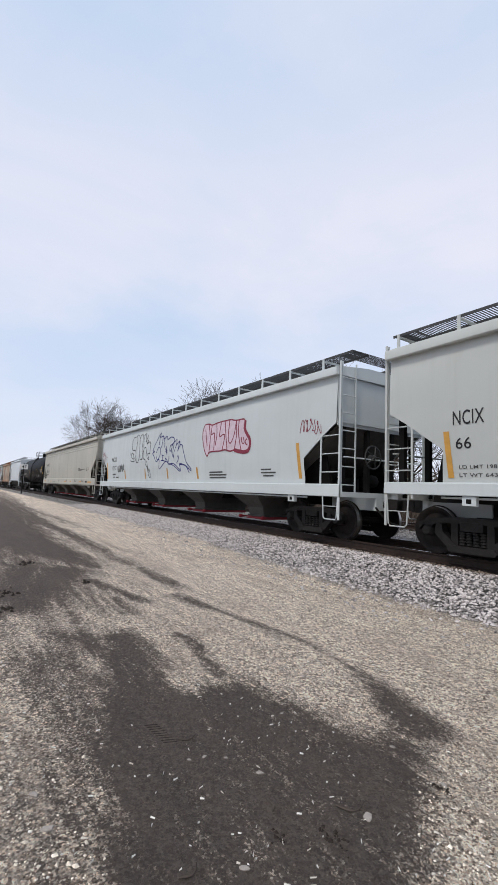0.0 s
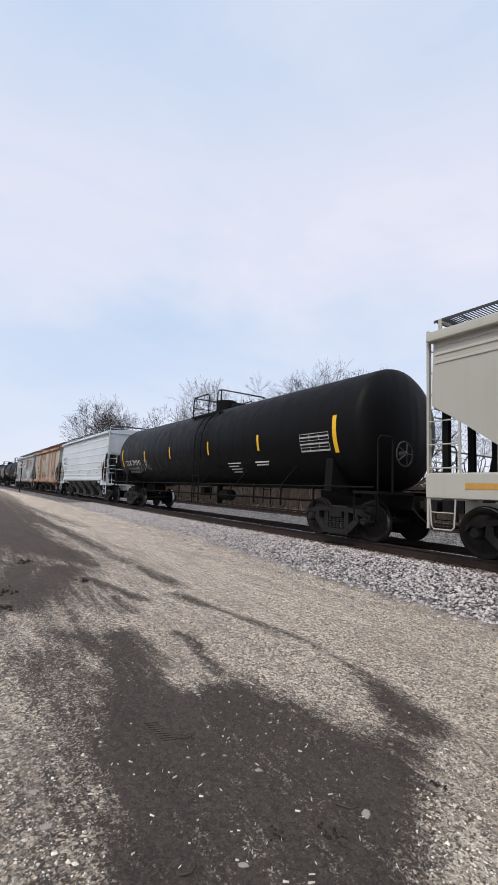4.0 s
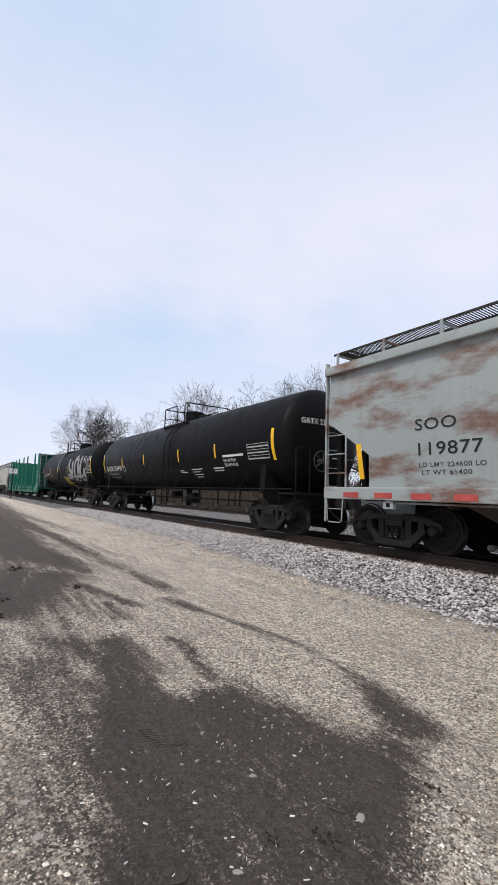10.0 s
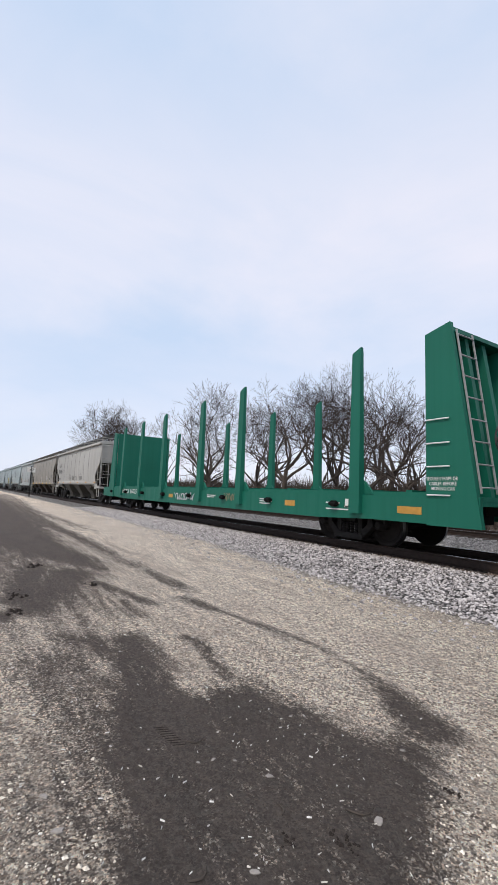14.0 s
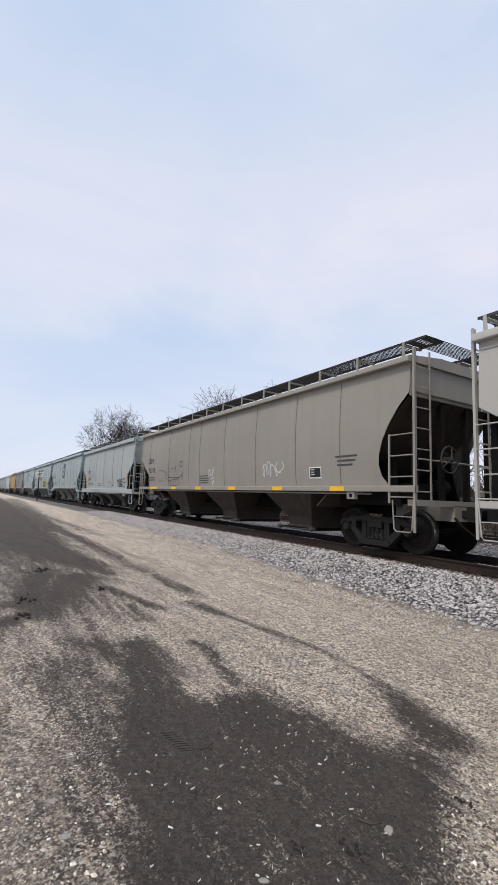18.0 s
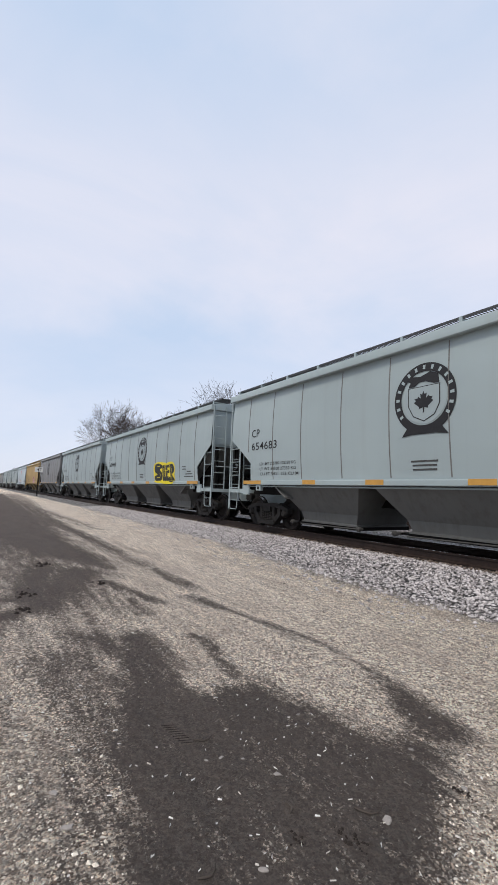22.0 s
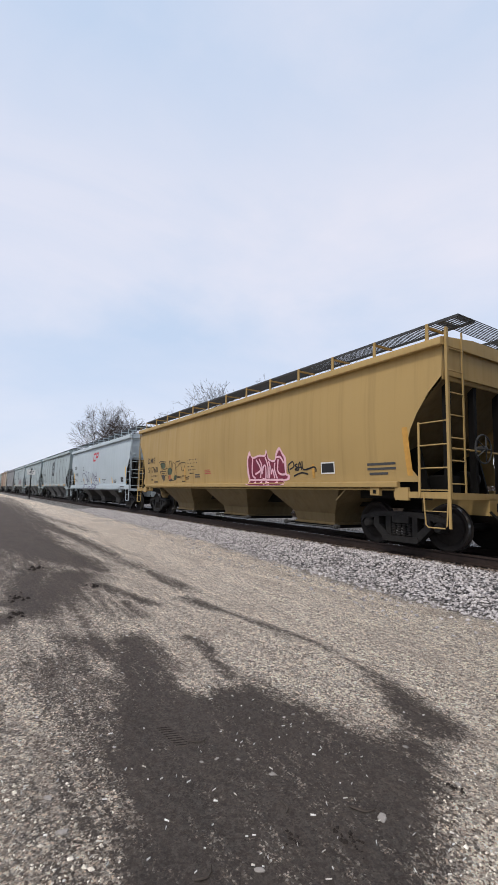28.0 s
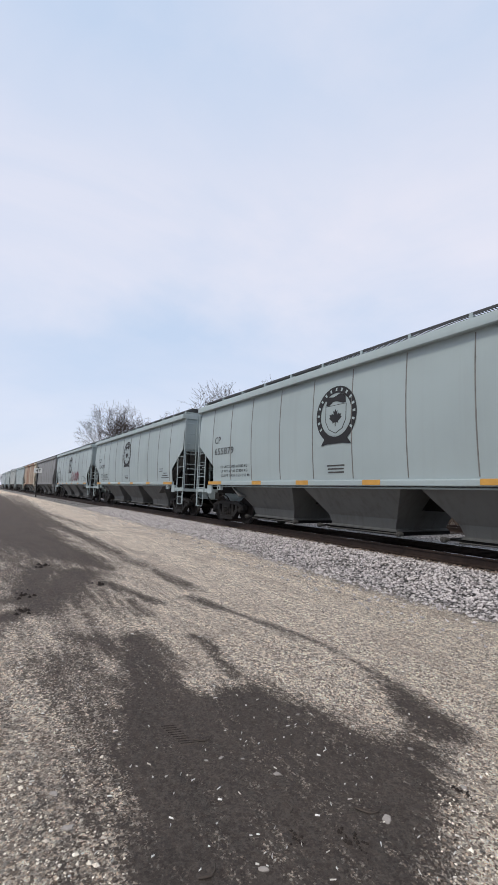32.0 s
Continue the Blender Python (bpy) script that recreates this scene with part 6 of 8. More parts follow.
mark("car_number", "423613", black_letters, c, -5.48, 2.45, 0.24, F, width=1.22, lift=0.022)
for k, (word, w) in enumerate((("LD LMT 228300", 1.0), ("LT WT 57700", 0.98), ("CU FT 4359", 0.98))):
    mark("load_limit", word, black_letters, c, -5.46, 2.155 - 0.155 * k, 0.085, F, width=w, lift=0.022)
for x, z1 in ((-3.0, 1.94), (-0.16, 1.93), (2.6, 1.92)):
    strip(c, x, 1.52, z1, 0.10, F, lean=-0.04)
strip(c, 5.33, 1.52, 2.40, 0.13, F, lean=-0.06)
strip(c, -5.65, 1.47, 2.40, 0.11, F, lean=-0.04)
bars("small_print", small_print, c, 4.5, 2.07, [(0, 0.6), (0, 0.55)], 0.1, 0.04, F)
bars("small_print", small_print, c, 1.95, 1.74, [(0, 0.45), (0, 0.42), (0, 0.4)], 0.07, 0.025, F)
bars("small_print", small_print, c, 4.1, 1.74, [(0, 0.35), (0, 0.4)], 0.08, 0.025, F)
c = CAR[5]
sheet_patch("patch_panel", primer_grey, c, -4.45, -2.95, 1.80, 2.60, F, "grey repainted panel", lift=0.006)
mark("reporting_mark", "MOCX", black_letters, c, -4.37, 2.33, 0.24, F, width=1.0, lift=0.011)
mark("car_number", "409324", black_letters, c, -4.40, 1.94, 0.24, F, width=1.35, lift=0.011)
mark("load_limit", "LD LMT 227700 103500", small_print, c, -4.3, 1.66, 0.08, F, width=1.5)
mark("light_weight", "LT WT 58200 26500", small_print, c, -4.3, 1.52, 0.08, F, width=1.5)
bars("small_print", small_print, c, -1.3, 1.68, [(0, 0.5), (0.6, 1.4), (0, 0.45), (0.55, 1.3)], 0.055, 0.025, F)
sheet_patch("patch_panel", primer_grey, c, -1.5, -0.1, 1.95, 3.15, F, "grey repainted panel", lift=0.005)
sheet_patch("patch_panel", primer_grey, c, 0.1, 1.6, 2.45, 2.9, F, "grey repainted panel", lift=0.005)
strip(c, -2.1, 1.36, 1.78, 0.12, F, yellow_film, -0.05)
strip(c, -5.4, 1.44, 2.2, 0.12, F, yellow_film, -0.08)
strip(c, 3.2, 1.44, 1.9, 0.12, F, yellow_film, -0.05)
strip(c, 5.25, 1.44, 2.3, 0.12, F, lean=-0.08)
sheet_patch("data_panel_edge", white_letters, c, 4.68, 5.02, 1.60, 1.90, F, lift=0.007)
sheet_patch("data_panel", black_letters, c, 4.70, 5.00, 1.62, 1.88, F, "black stencil panel", lift=0.009)
bars("panel_print", pale_print, c, 4.73, 1.84, [(0, 0.10), (0, 0.09), (0, 0.10)], 0.06, 0.025, F, 0.013)
scrawl("graffiti_tag", spray_black, c, 3.6, 4.5, 1.6, 2.1, F, 43, 4, 0.03, 0.012)
plate_mark(c, -2.75, 2.05, 0.24, F)
c = CAR[6]
mark("reporting_mark", "SOO", black_letters, c, -5.60, 2.35, 0.22, F, width=0.82)
mark("load_limit", "LD LMT 224600 LO", small_print, c, -5.55, 1.66, 0.085, F, width=1.25)
mark("light_weight", "LT WT 61400", small_print, c, -5.50, 1.52, 0.085, F, width=0.95)
mark("car_number", "119877", black_letters, c, -5.55, 1.88, 0.24, F, width=1.22)
emblem(c, 2.55, 3.12, 1.18, 1.12, F, black_letters, emblem_tan)
for k, w in enumerate((1.75, 1.35, 1.35)):
    for q in range(7):
        bars("faded_name", faded_red, c, 3.33 + w * q / 7, 3.50 - 0.32 * k, [(0, w * 0.10), (0.0, w * 0.10 * (0.55 + 0.45 * (q % 2)))], 0.09, 0.08, F)
strip(c, 0.45, 1.40, 1.80, 0.14, F, yellow_film)
strip(c, -1.65, 1.40, 1.95, 0.14, F, yellow_film)
strip(c, 3.1, 1.40, 1.80, 0.10, F, yellow_film)
strip(c, -7.0, 1.45, 2.2, 0.13, F, yellow_film, -0.06)
sheet_patch("data_panel_edge", white_letters, c, 5.66, 6.18, 1.48, 1.79, F, lift=0.007)
sheet_patch("data_panel", black_letters, c, 5.68, 6.16, 1.50, 1.77, F, "black stencil panel", lift=0.009)
bars("panel_print", white_letters, c, 5.68, 1.72, [(0, 0.2), (0, 0.16)], 0.07, 0.03, F, 0.012)
k = -7.4
while k < 7.6:
    part("red_sill_strip", Mesh().box(k, k + 0.42, -1.617, -1.608, 1.06, 1.17), faded_red, c, smooth=0)
    k += 0.85
bars("small_print", small_print, c, 0.9, 2.0, [(0, 0.9), (0, 0.8), (0.05, 0.8), (0, 0.9)], 0.12, 0.04, F)
c = CAR[9]
H9 = lambda z: 1.602
mark("reporting_mark", "HKRX 160056", white_letters, c, -7.95, 0.84, 0.22, H9, width=2.55)
for x, w in ((6.5, 0.42), (10.15, 0.55), (-1.5, 0.42), (-5.5, 0.42)):
    part("reflecting_strip", Mesh().box(x, x + w, -1.607, -1.601, 0.78, 0.92), orange_film, c, smooth=0)
scrawl("graffiti_tag", spray_white, c, -0.85, 0.9, 0.70, 1.04, H9, 61, 6, 0.035, 0.006)
scrawl("graffiti_tag", emblem_tan, c, 3.2, 4.2, 0.78, 1.05, H9, 62, 6, 0.03, 0.006)
for k, w in enumerate(("SECURE STRAPS OR", "CABLES BEFORE", "MOVING CAR")):
    mark("safety_writing", w, white_letters, c, 10.84 + 0.05 * k, 1.42 - 0.09 * k, 0.065, lambda z: 1.63, width=0.62 - 0.08 * k, lift=0.006)
bars("small_print", white_letters, c, 5.3, 0.92, [(0, 0.45), (0, 0.6), (0, 0.5)], 0.06, 0.025, H9)
bars("small_print", white_letters, c, 8.1, 0.92, [(0, 0.45), (0.6, 0.5), (0, 0.9)], 0.07, 0.03, H9)
bars("small_print", white_letters, c, 2.0, 0.95, [(0, 0.6), (0, 0.5)], 0.06, 0.025, H9)
part("data_plate", Mesh().box(8.72, 8.9, -1.608, -1.601, 0.83, 1.02), white_letters, c, smooth=0)
m = Mesh()
for z in (2.54, 2.10, 1.67, 1.15):
    m.tube([(10.86, -1.66, z), (11.32, -1.66, z)], 0.014, 5)
part("grab_iron", m, white_letters, c, "white grab irons")
c = CAR[10]
mark("reporting_mark", "AOKX", black_letters, c, -6.75, 2.72, 0.36, F, width=1.15)
mark("car_number", "854061", black_letters, c, -6.72, 2.22, 0.34, F, width=1.5)
for x in (-6.9, -4.45, -1.4, 1.33, 4.1, 6.6):
    sill_strip(c, x, x + 0.46, z0=1.355, z1=1.455)
for x in (-2.1, 2.05):
    mark("warning_word", "WARNING", black_letters, c, x, 1.97, 0.10, F, width=0.5)
    bars("small_print", small_print, c, x - 0.25, 1.86, [(0, 0.95), (0, 0.9), (0, 0.95), (0.1, 0.7)], 0.075, 0.022, F)
scrawl("graffiti_tag", spray_black, c, -0.9, 0.05, 1.58, 1.98, F, 71, 7, 0.015)
plate_mark(c, -5.0, 2.3, 0.25, F)
bars("small_print", small_print, c, 0.4, 1.85, [(0, 0.5), (0, 0.7), (0, 0.6)], 0.09, 0.035, F)
bars("small_print", small_print, c, -6.6, 1.78, [(0, 0.8), (0, 0.8)], 0.12, 0.05, F)
c = CAR[11]
mark("reporting_mark", "CEFX", black_letters, c, -7.2, 2.52, 0.25, F, width=0.80)
mark("car_number", "70715", black_letters, c, -7.15, 2.07, 0.23, F, width=0.92)
plate_mark(c, -3.25, 2.23, 0.23, F)
for x, w in ((-6.7, 0.9), (-4.0, 0.46), (-1.58, 0.48), (1.0, 0.48), (3.6, 0.48), (6.0, 0.48)):
    sill_strip(c, x, x + w, yellow_film, 1.29, 1.40)
bars("small_print", small_print, c, -1.3, 1.80, [(0, 0.7), (0, 0.72), (0, 0.7), (0, 0.68)], 0.085, 0.035, F)
bars("small_print", small_print, c, -7.1, 1.85, [(0, 0.8), (0, 0.8)], 0.12, 0.05, F)
sheet_patch("data_panel_edge", white_letters, c, 5.17, 5.63, 1.60, 1.89, F, lift=0.007)
sheet_patch("data_panel", black_letters, c, 5.20, 5.60, 1.63, 1.86, F, "black stencil panel", lift=0.009)
bars("panel_print", pale_print, c, 5.24, 1.82, [(0, 0.14), (0, 0.12), (0, 0.14)], 0.06, 0.025, F, 0.013)
bars("small_print", small_print, c, 6.15, 2.10, [(0, 0.7), (0.05, 0.6), (0.05, 0.5)], 0.1, 0.04, F)
scrawl("graffiti_tag", spray_white, c, 3.0, 4.0, 1.66, 2.16, F, 83, 3, 0.03)
c = CAR[12]
mark("reporting_mark", "PTEX", black_letters, c, -4.66, 2.36, 0.24, F, width=0.84)
mark("car_number", "21409", black_letters, c, -4.58, 1.88, 0.24, F, width=0.9)
plate_mark(c, -3.2, 2.08, 0.23, F)
for x, z1 in ((-5.35, 2.25), (-2.2, 1.75), (0.1, 1.77), (2.4, 1.77), (5.3, 2.2)):
    strip(c, x, 1.44, z1, 0.13, F, lean=-0.06)
scrawl("graffiti_tag", spray_grey, c, -3.3, -0.4, 1.06, 1.24, G, 91, 10, 0.025, 0.006)
bars("small_print", small_print, c, -4.7, 1.68, [(0, 1.7), (0, 1.7)], 0.13, 0.05, F)
bars("small_print", small_print, c, -1.7, 1.62, [(0, 1.1), (0, 1.1)], 0.1, 0.04, F)
CP_NUM = {13: "654683", 14: "654868", 15: "654220", 16: "651487", 19: "655879", 20: "654220", 21: "654683"}
for i, word in CP_NUM.items():
    c = CAR[i]
    mark("reporting_mark", "CP", black_letters, c, -6.36, 2.74, 0.24, F, width=0.42)
    mark("car_number", word, black_letters, c, -6.36, 2.34, 0.235, F, width=1.33)
    emblem(c, -0.17, 2.98, 1.38, 1.40, F, black_letters, CAR[i].children[0].data.materials[0])
    for k, (word, w) in enumerate((("LD LMT 225700 102350 KG", 1.75), ("LT WT 60300 27350 KG", 1.75), ("CU FT 5431 153 CU M", 1.85))):
        mark("load_limit", word, black_letters, c, -5.92, 1.865 - 0.15 * k, 0.085, F, width=w)
    bars("small_print", small_print, c, -0.5, 1.76, [(0, 0.6), (0.03, 0.54), (0.03, 0.54)], 0.08, 0.035, F)
    bars("small_print", small_print, c, 5.0, 2.0, [(0, 0.4), (0, 0.4), (0.5, 0.4), (0.3, 0.7), (0.2, 0.9)], 0.1, 0.035, F)
    for x, w in ((-6.76, 0.98), (-3.82, 0.5), (-1.65, 0.5), (0.7, 0.5), (3.35, 0.5), (5.65, 1.0)):
        sill_strip(c, x, x + w)
c = CAR[21]
scrawl("graffiti_tag", maroon, c, 0.5, 3.6, 1.5, 2.4, F, 95, 7, 0.06)
c = CAR[17]
mark("reporting_mark", "DME", ochre_letters, c, -7.08, 2.30, 0.27, F, width=0.93)
mark("car_number", "51760", ochre_letters, c, -7.03, 1.87, 0.27, F, width=1.22)
mark("load_limit", "LD LMT 224600 LO", ochre_letters, c, -6.65, 1.67, 0.08, F, width=0.82)
bars("small_print", ochre_letters, c, -6.65, 1.55, [(0, 0.2), (0.35, 0.45)], 0.1, 0.06, F)
sheet_patch("data_panel_edge", white_letters, c, 5.03, 5.50, 1.55, 1.83, F, lift=0.007)
sheet_patch("data_panel", black_letters, c, 5.06, 5.47, 1.58, 1.80, F, "black stencil panel", lift=0.009)
strip(c, 7.52, 1.46, 2.42, 0.13, F, lean=-0.08)
strip(c, 4.7, 1.46, 1.8, 0.08, F)
strip(c, -2.95, 1.46, 2.0, 0.10, F)
bars("small_print", small_print, c, 6.5, 1.72, [(0, 0.75), (0, 0.75), (0.05, 0.5)], 0.1, 0.05, F)
bars("small_print", small_print, c, -2.0, 1.68, [(0, 0.4), (0, 0.4)], 0.08, 0.04, F)
for k, (x, w) in enumerate(((-2.65, 0.95), (-2.70, 0.95), (-2.70, 0.85), (-2.6, 0.7), (-2.5, 0.4))):
    for q in range(7):
        bars("worn_print", ochre_letters, c, x + w * q / 7, 2.27 - 0.13 * k, [(0, 0.03 + 0.05 * ((q * 3 + k) % 4) / 3)], 0.1, 0.02 + 0.02 * ((q + k) % 2), F)
bars("small_print", faded_red, c, -1.2, 1.83, [(0, 0.42), (-0.03, 0.48), (0, 0.5)], 0.06, 0.025, F)
c = CAR[18]
mark("reporting_mark", "SOO", black_letters, c, -6.30, 2.52, 0.25, F, width=0.80)
mark("car_number", "117906", black_letters, c, -6.25, 2.02, 0.24, F, width=1.18)
plate_mark(c, -3.35, 2.40, 0.22, F)
for pts_set in ([[(0.60, 3.44), (0.10, 3.44), (0.0, 3.40), (-0.08, 2.98), (0.0, 2.94), (0.50, 2.94)]], [[(0.66, 2.90), (0.78, 3.44), (1.30, 3.44), (1.34, 3.38), (1.28, 3.16), (0.72, 3.16)]]):
    m = Mesh()
    for pts in pts_set:
        ribbon(m, [(0.13 + 0.86 * (x - 0.61), 3.20 + 0.9 * (z - 3.19)) for x, z in pts], 0.13, F, 0.010)
    part("red_emblem", m, red_letters, c, "bold red block emblem", smooth=0)
for x, z1 in ((-6.42, 2.25), (-3.15, 1.81), (-0.95, 1.80), (1.34, 1.77), (4.2, 1.77)):
    strip(c, x, 1.44, z1, 0.13, F, yellow_film, -0.12)
strip(c, 6.82, 1.44, 2.3, 0.13, F, yellow_film, -0.06)
mark("load_limit", "LD LMT 221200", small_print, c, -6.2, 1.74, 0.075, F, width=0.95)
mark("light_weight", "LT WT 61800", small_print, c, -6.18, 1.62, 0.075, F, width=0.95)
mark("stencil", "LO", small_print, c, -4.2, 1.72, 0.075, F, width=0.2)
mark("stencil", "NEW 8-96", small_print, c, -4.2, 1.57, 0.075, F, width=0.55)
sheet_patch("data_panel", black_letters, c, 5.92, 6.39, 1.49, 1.75, F, "black stencil panel", lift=0.008)
bars("panel_print", pale_print, c, 6.0, 1.70, [(0, 0.12), (0.2, 0.12)], 0.07, 0.02, F, 0.012)
bars("small_print", small_print, c, 4.53, 1.61, [(0, 0.55), (0, 0.55), (0, 0.42)], 0.07, 0.035, F)
bars("small_print", small_print, c, 1.91, 1.66, [(0, 0.85), (0.08, 0.7), (0.15, 0.55)], 0.075, 0.03, F)
bars("sill_print", small_print, c, 6.0, 1.24, [(0, 0.75), (-0.35, 1.1)], 0.085, 0.04, G)
for i in (22, 24, 25, 26, 27):
    c = CAR[i]
    bars("small_print", small_print, c, -6.4, 2.6, [(0, 1.1)], 0.13, 0.16, F)
    bars("small_print", small_print, c, -6.4, 1.9, [(0, 1.3), (0, 1.2)], 0.13, 0.05, F)

# hand-sprayed pictures, stroke by stroke
m = Mesh()
stroke(m, [(-3.99, 3.51), (-4.37, 3.47), (-4.52, 3.14), (-4.37, 2.87), (-3.99, 2.84), (-3.88, 2.59), (-4.20, 2.42), (-4.52, 2.54), (-4.67, 2.75)], 0.032, over, 0.01)
stroke(m, [(-4.64, 2.35), (-4.16, 2.29), (-3.80, 2.40)], 0.032, over, 0.01)
stroke(m, [(-4.30, 2.43), (-4.18, 2.61), (-4.43, 2.73), (-4.56, 2.61)], 0.032, over, 0.01)
stroke(m, [(-3.91, 3.55), (-3.77, 3.29), (-3.89, 2.73), (-3.75, 2.25), (-3.52, 2.28), (-3.38, 2.60), (-3.46, 3.39), (-3.72, 3.59), (-3.91, 3.55)], 0.032, over, 0.01)
stroke(m, [(-3.43, 3.39), (-3.29, 3.55), (-3.02, 3.47), (-3.03, 2.84), (-2.93, 2.43), (-3.25, 2.36), (-3.29, 2.59)], 0.032, over, 0.01)
stroke(m, [(-2.85, 3.49), (-2.64, 3.55), (-2.58, 3.14), (-2.37, 3.45), (-2.27, 3.23), (-2.48, 3.04), (-2.03, 3.12), (-2.01, 2.61), (-2.27, 2.59), (-2.06, 2.32), (-2.32, 2.43), (-2.54, 2.88), (-2.81, 2.82), (-2.82, 2.42), (-2.58, 2.32), (-2.51, 2.10), (-2.24, 1.92), (-2.23, 1.77)], 0.032, over, 0.01)
stroke(m, [(-2.38, 2.26), (-2.16, 1.83)], 0.032, over, 0.01)
stroke(m, [(-2.05, 1.91), (-1.91, 1.66), (-1.91, 1.50), (-2.10, 1.58), (-2.13, 1.79), (-2.05, 1.91)], 0.032, over, 0.01)
stroke(m, [(-2.85, 3.49), (-2.88, 3.09), (-2.81, 2.82)], 0.032, over, 0.01)
part("graffiti_outline", m, spray_black, CAR[1], "thin black outlined letters", smooth=0)
m = Mesh()
stroke(m, [(-1.65, 2.70), (-1.21, 3.13), (-0.80, 3.44), (-0.87, 3.24), (-0.54, 3.28), (-0.39, 3.15), (-0.11, 3.23), (-0.02, 3.09), (0.33, 3.16), (0.62, 3.09), (0.66, 2.94), (0.42, 2.83), (0.29, 2.78), (0.27, 2.58), (0.42, 2.64), (0.54, 2.85), (0.78, 2.97), (0.93, 3.00), (0.88, 2.77)], 0.037, over, 0.01)
stroke(m, [(0.88, 2.77), (1.19, 2.94), (1.25, 2.79), (1.44, 2.75), (1.57, 2.53), (1.85, 2.08), (2.23, 1.83), (2.21, 1.76), (1.79, 1.95), (1.26, 2.03), (1.33, 1.85), (1.26, 1.74), (0.67, 1.97), (0.17, 2.07), (-0.19, 2.16), (-0.84, 1.86), (-0.85, 2.28), (-1.19, 2.19), (-1.47, 2.44), (-1.65, 2.58), (-1.42, 2.64), (-1.65, 2.70)], 0.037, over, 0.01)
stroke(m, [(-1.20, 2.58), (-0.99, 2.80), (-0.78, 2.76), (-0.77, 2.46), (-1.08, 2.26), (-1.19, 2.42)], 0.037, over, 0.01)
stroke(m, [(-0.87, 3.22), (-0.94, 2.90)], 0.037, over, 0.01)
stroke(m, [(-0.54, 3.26), (-0.58, 2.97), (-0.68, 2.75)], 0.037, over, 0.01)
stroke(m, [(-0.39, 3.15), (-0.29, 2.82), (-0.38, 2.79)], 0.037, over, 0.01)
stroke(m, [(-0.10, 2.80), (-0.08, 2.46)], 0.037, over, 0.01)
stroke(m, [(-0.21, 2.70), (0.01, 2.60)], 0.037, over, 0.01)
stroke(m, [(-0.19, 2.59), (0.01, 2.52)], 0.037, over, 0.01)
stroke(m, [(-0.62, 2.46), (-0.36, 2.42)], 0.037, over, 0.01)
stroke(m, [(-0.49, 2.44), (-0.49, 2.22)], 0.037, over, 0.01)
stroke(m, [(-0.67, 2.24), (-0.26, 2.19)], 0.037, over, 0.01)
stroke(m, [(0.66, 2.84), (0.58, 2.54), (0.70, 2.30)], 0.037, over, 0.01)
stroke(m, [(0.42, 2.63), (0.54, 2.41), (0.66, 2.27)], 0.037, over, 0.01)
stroke(m, [(0.88, 2.77), (0.70, 2.53)], 0.037, over, 0.01)
stroke(m, [(1.19, 2.94), (1.04, 2.53)], 0.037, over, 0.01)
stroke(m, [(1.44, 2.75), (1.25, 2.76), (1.04, 2.53)], 0.037, over, 0.01)
stroke(m, [(1.01, 2.34), (1.12, 2.33), (1.13, 2.20), (0.97, 2.05)], 0.037, over, 0.01)
stroke(m, [(-0.19, 2.16), (-0.14, 2.30), (0.13, 2.14), (0.21, 2.37)], 0.037, over, 0.01)
stroke(m, [(0.17, 2.03), (0.67, 2.05), (1.31, 1.78)], 0.037, over, 0.01)
stroke(m, [(1.26, 2.00), (1.79, 1.94), (2.12, 1.66)], 0.037, over, 0.01)
part("graffiti_outline", m, indigo, CAR[1], "pointed blue outlined letters", smooth=0)
m = Mesh()
blob(m, [(3.29, 3.37), (3.57, 3.36), (3.81, 3.30), (4.12, 3.33), (4.43, 3.35), (4.68, 3.35), (5.05, 3.35), (5.40, 3.29), (5.84, 3.28), (5.93, 3.14), (5.88, 2.97), (6.09, 2.80), (6.26, 2.59), (6.22, 2.36), (6.05, 2.23), (5.70, 2.25), (5.36, 2.34), (5.08, 2.32), (4.78, 2.38), (4.41, 2.36), (4.02, 2.37), (3.68, 2.35), (3.53, 2.23), (3.32, 2.47), (3.16, 2.89), (3.17, 3.20)], over, 0.008)
part("graffiti_fill", m, lilac_spray, CAR[1], "pale lilac bubble letters", smooth=0)
m = Mesh()
stroke(m, [(3.29, 3.37), (3.57, 3.36), (3.81, 3.30), (4.12, 3.33), (4.43, 3.35), (4.68, 3.35), (5.05, 3.35), (5.40, 3.29), (5.84, 3.28), (5.93, 3.14), (5.88, 2.97), (6.09, 2.80), (6.26, 2.59), (6.22, 2.36), (6.05, 2.23), (5.70, 2.25), (5.36, 2.34), (5.08, 2.32), (4.78, 2.38), (4.41, 2.36), (4.02, 2.37), (3.68, 2.35), (3.53, 2.23), (3.32, 2.47), (3.16, 2.89), (3.17, 3.20), (3.29, 3.37)], 0.045, over, 0.012)
stroke(m, [(3.58, 3.33), (3.73, 2.84), (3.68, 2.39)], 0.045, over, 0.012)
stroke(m, [(3.81, 3.30), (3.79, 2.97), (4.02, 2.98), (4.01, 2.40)], 0.045, over, 0.012)
stroke(m, [(4.12, 3.33), (4.19, 2.94), (4.10, 2.56)], 0.045, over, 0.012)
stroke(m, [(4.44, 3.33), (4.38, 2.86), (4.60, 2.90), (4.73, 2.83), (4.59, 2.40)], 0.045, over, 0.012)
stroke(m, [(4.69, 3.34), (4.78, 2.95), (4.90, 2.38)], 0.045, over, 0.012)
stroke(m, [(4.99, 3.33), (4.96, 2.75), (5.11, 2.58), (5.32, 2.84), (5.40, 3.27)], 0.045, over, 0.012)
stroke(m, [(5.40, 3.27), (5.46, 2.83), (5.36, 2.36)], 0.045, over, 0.012)
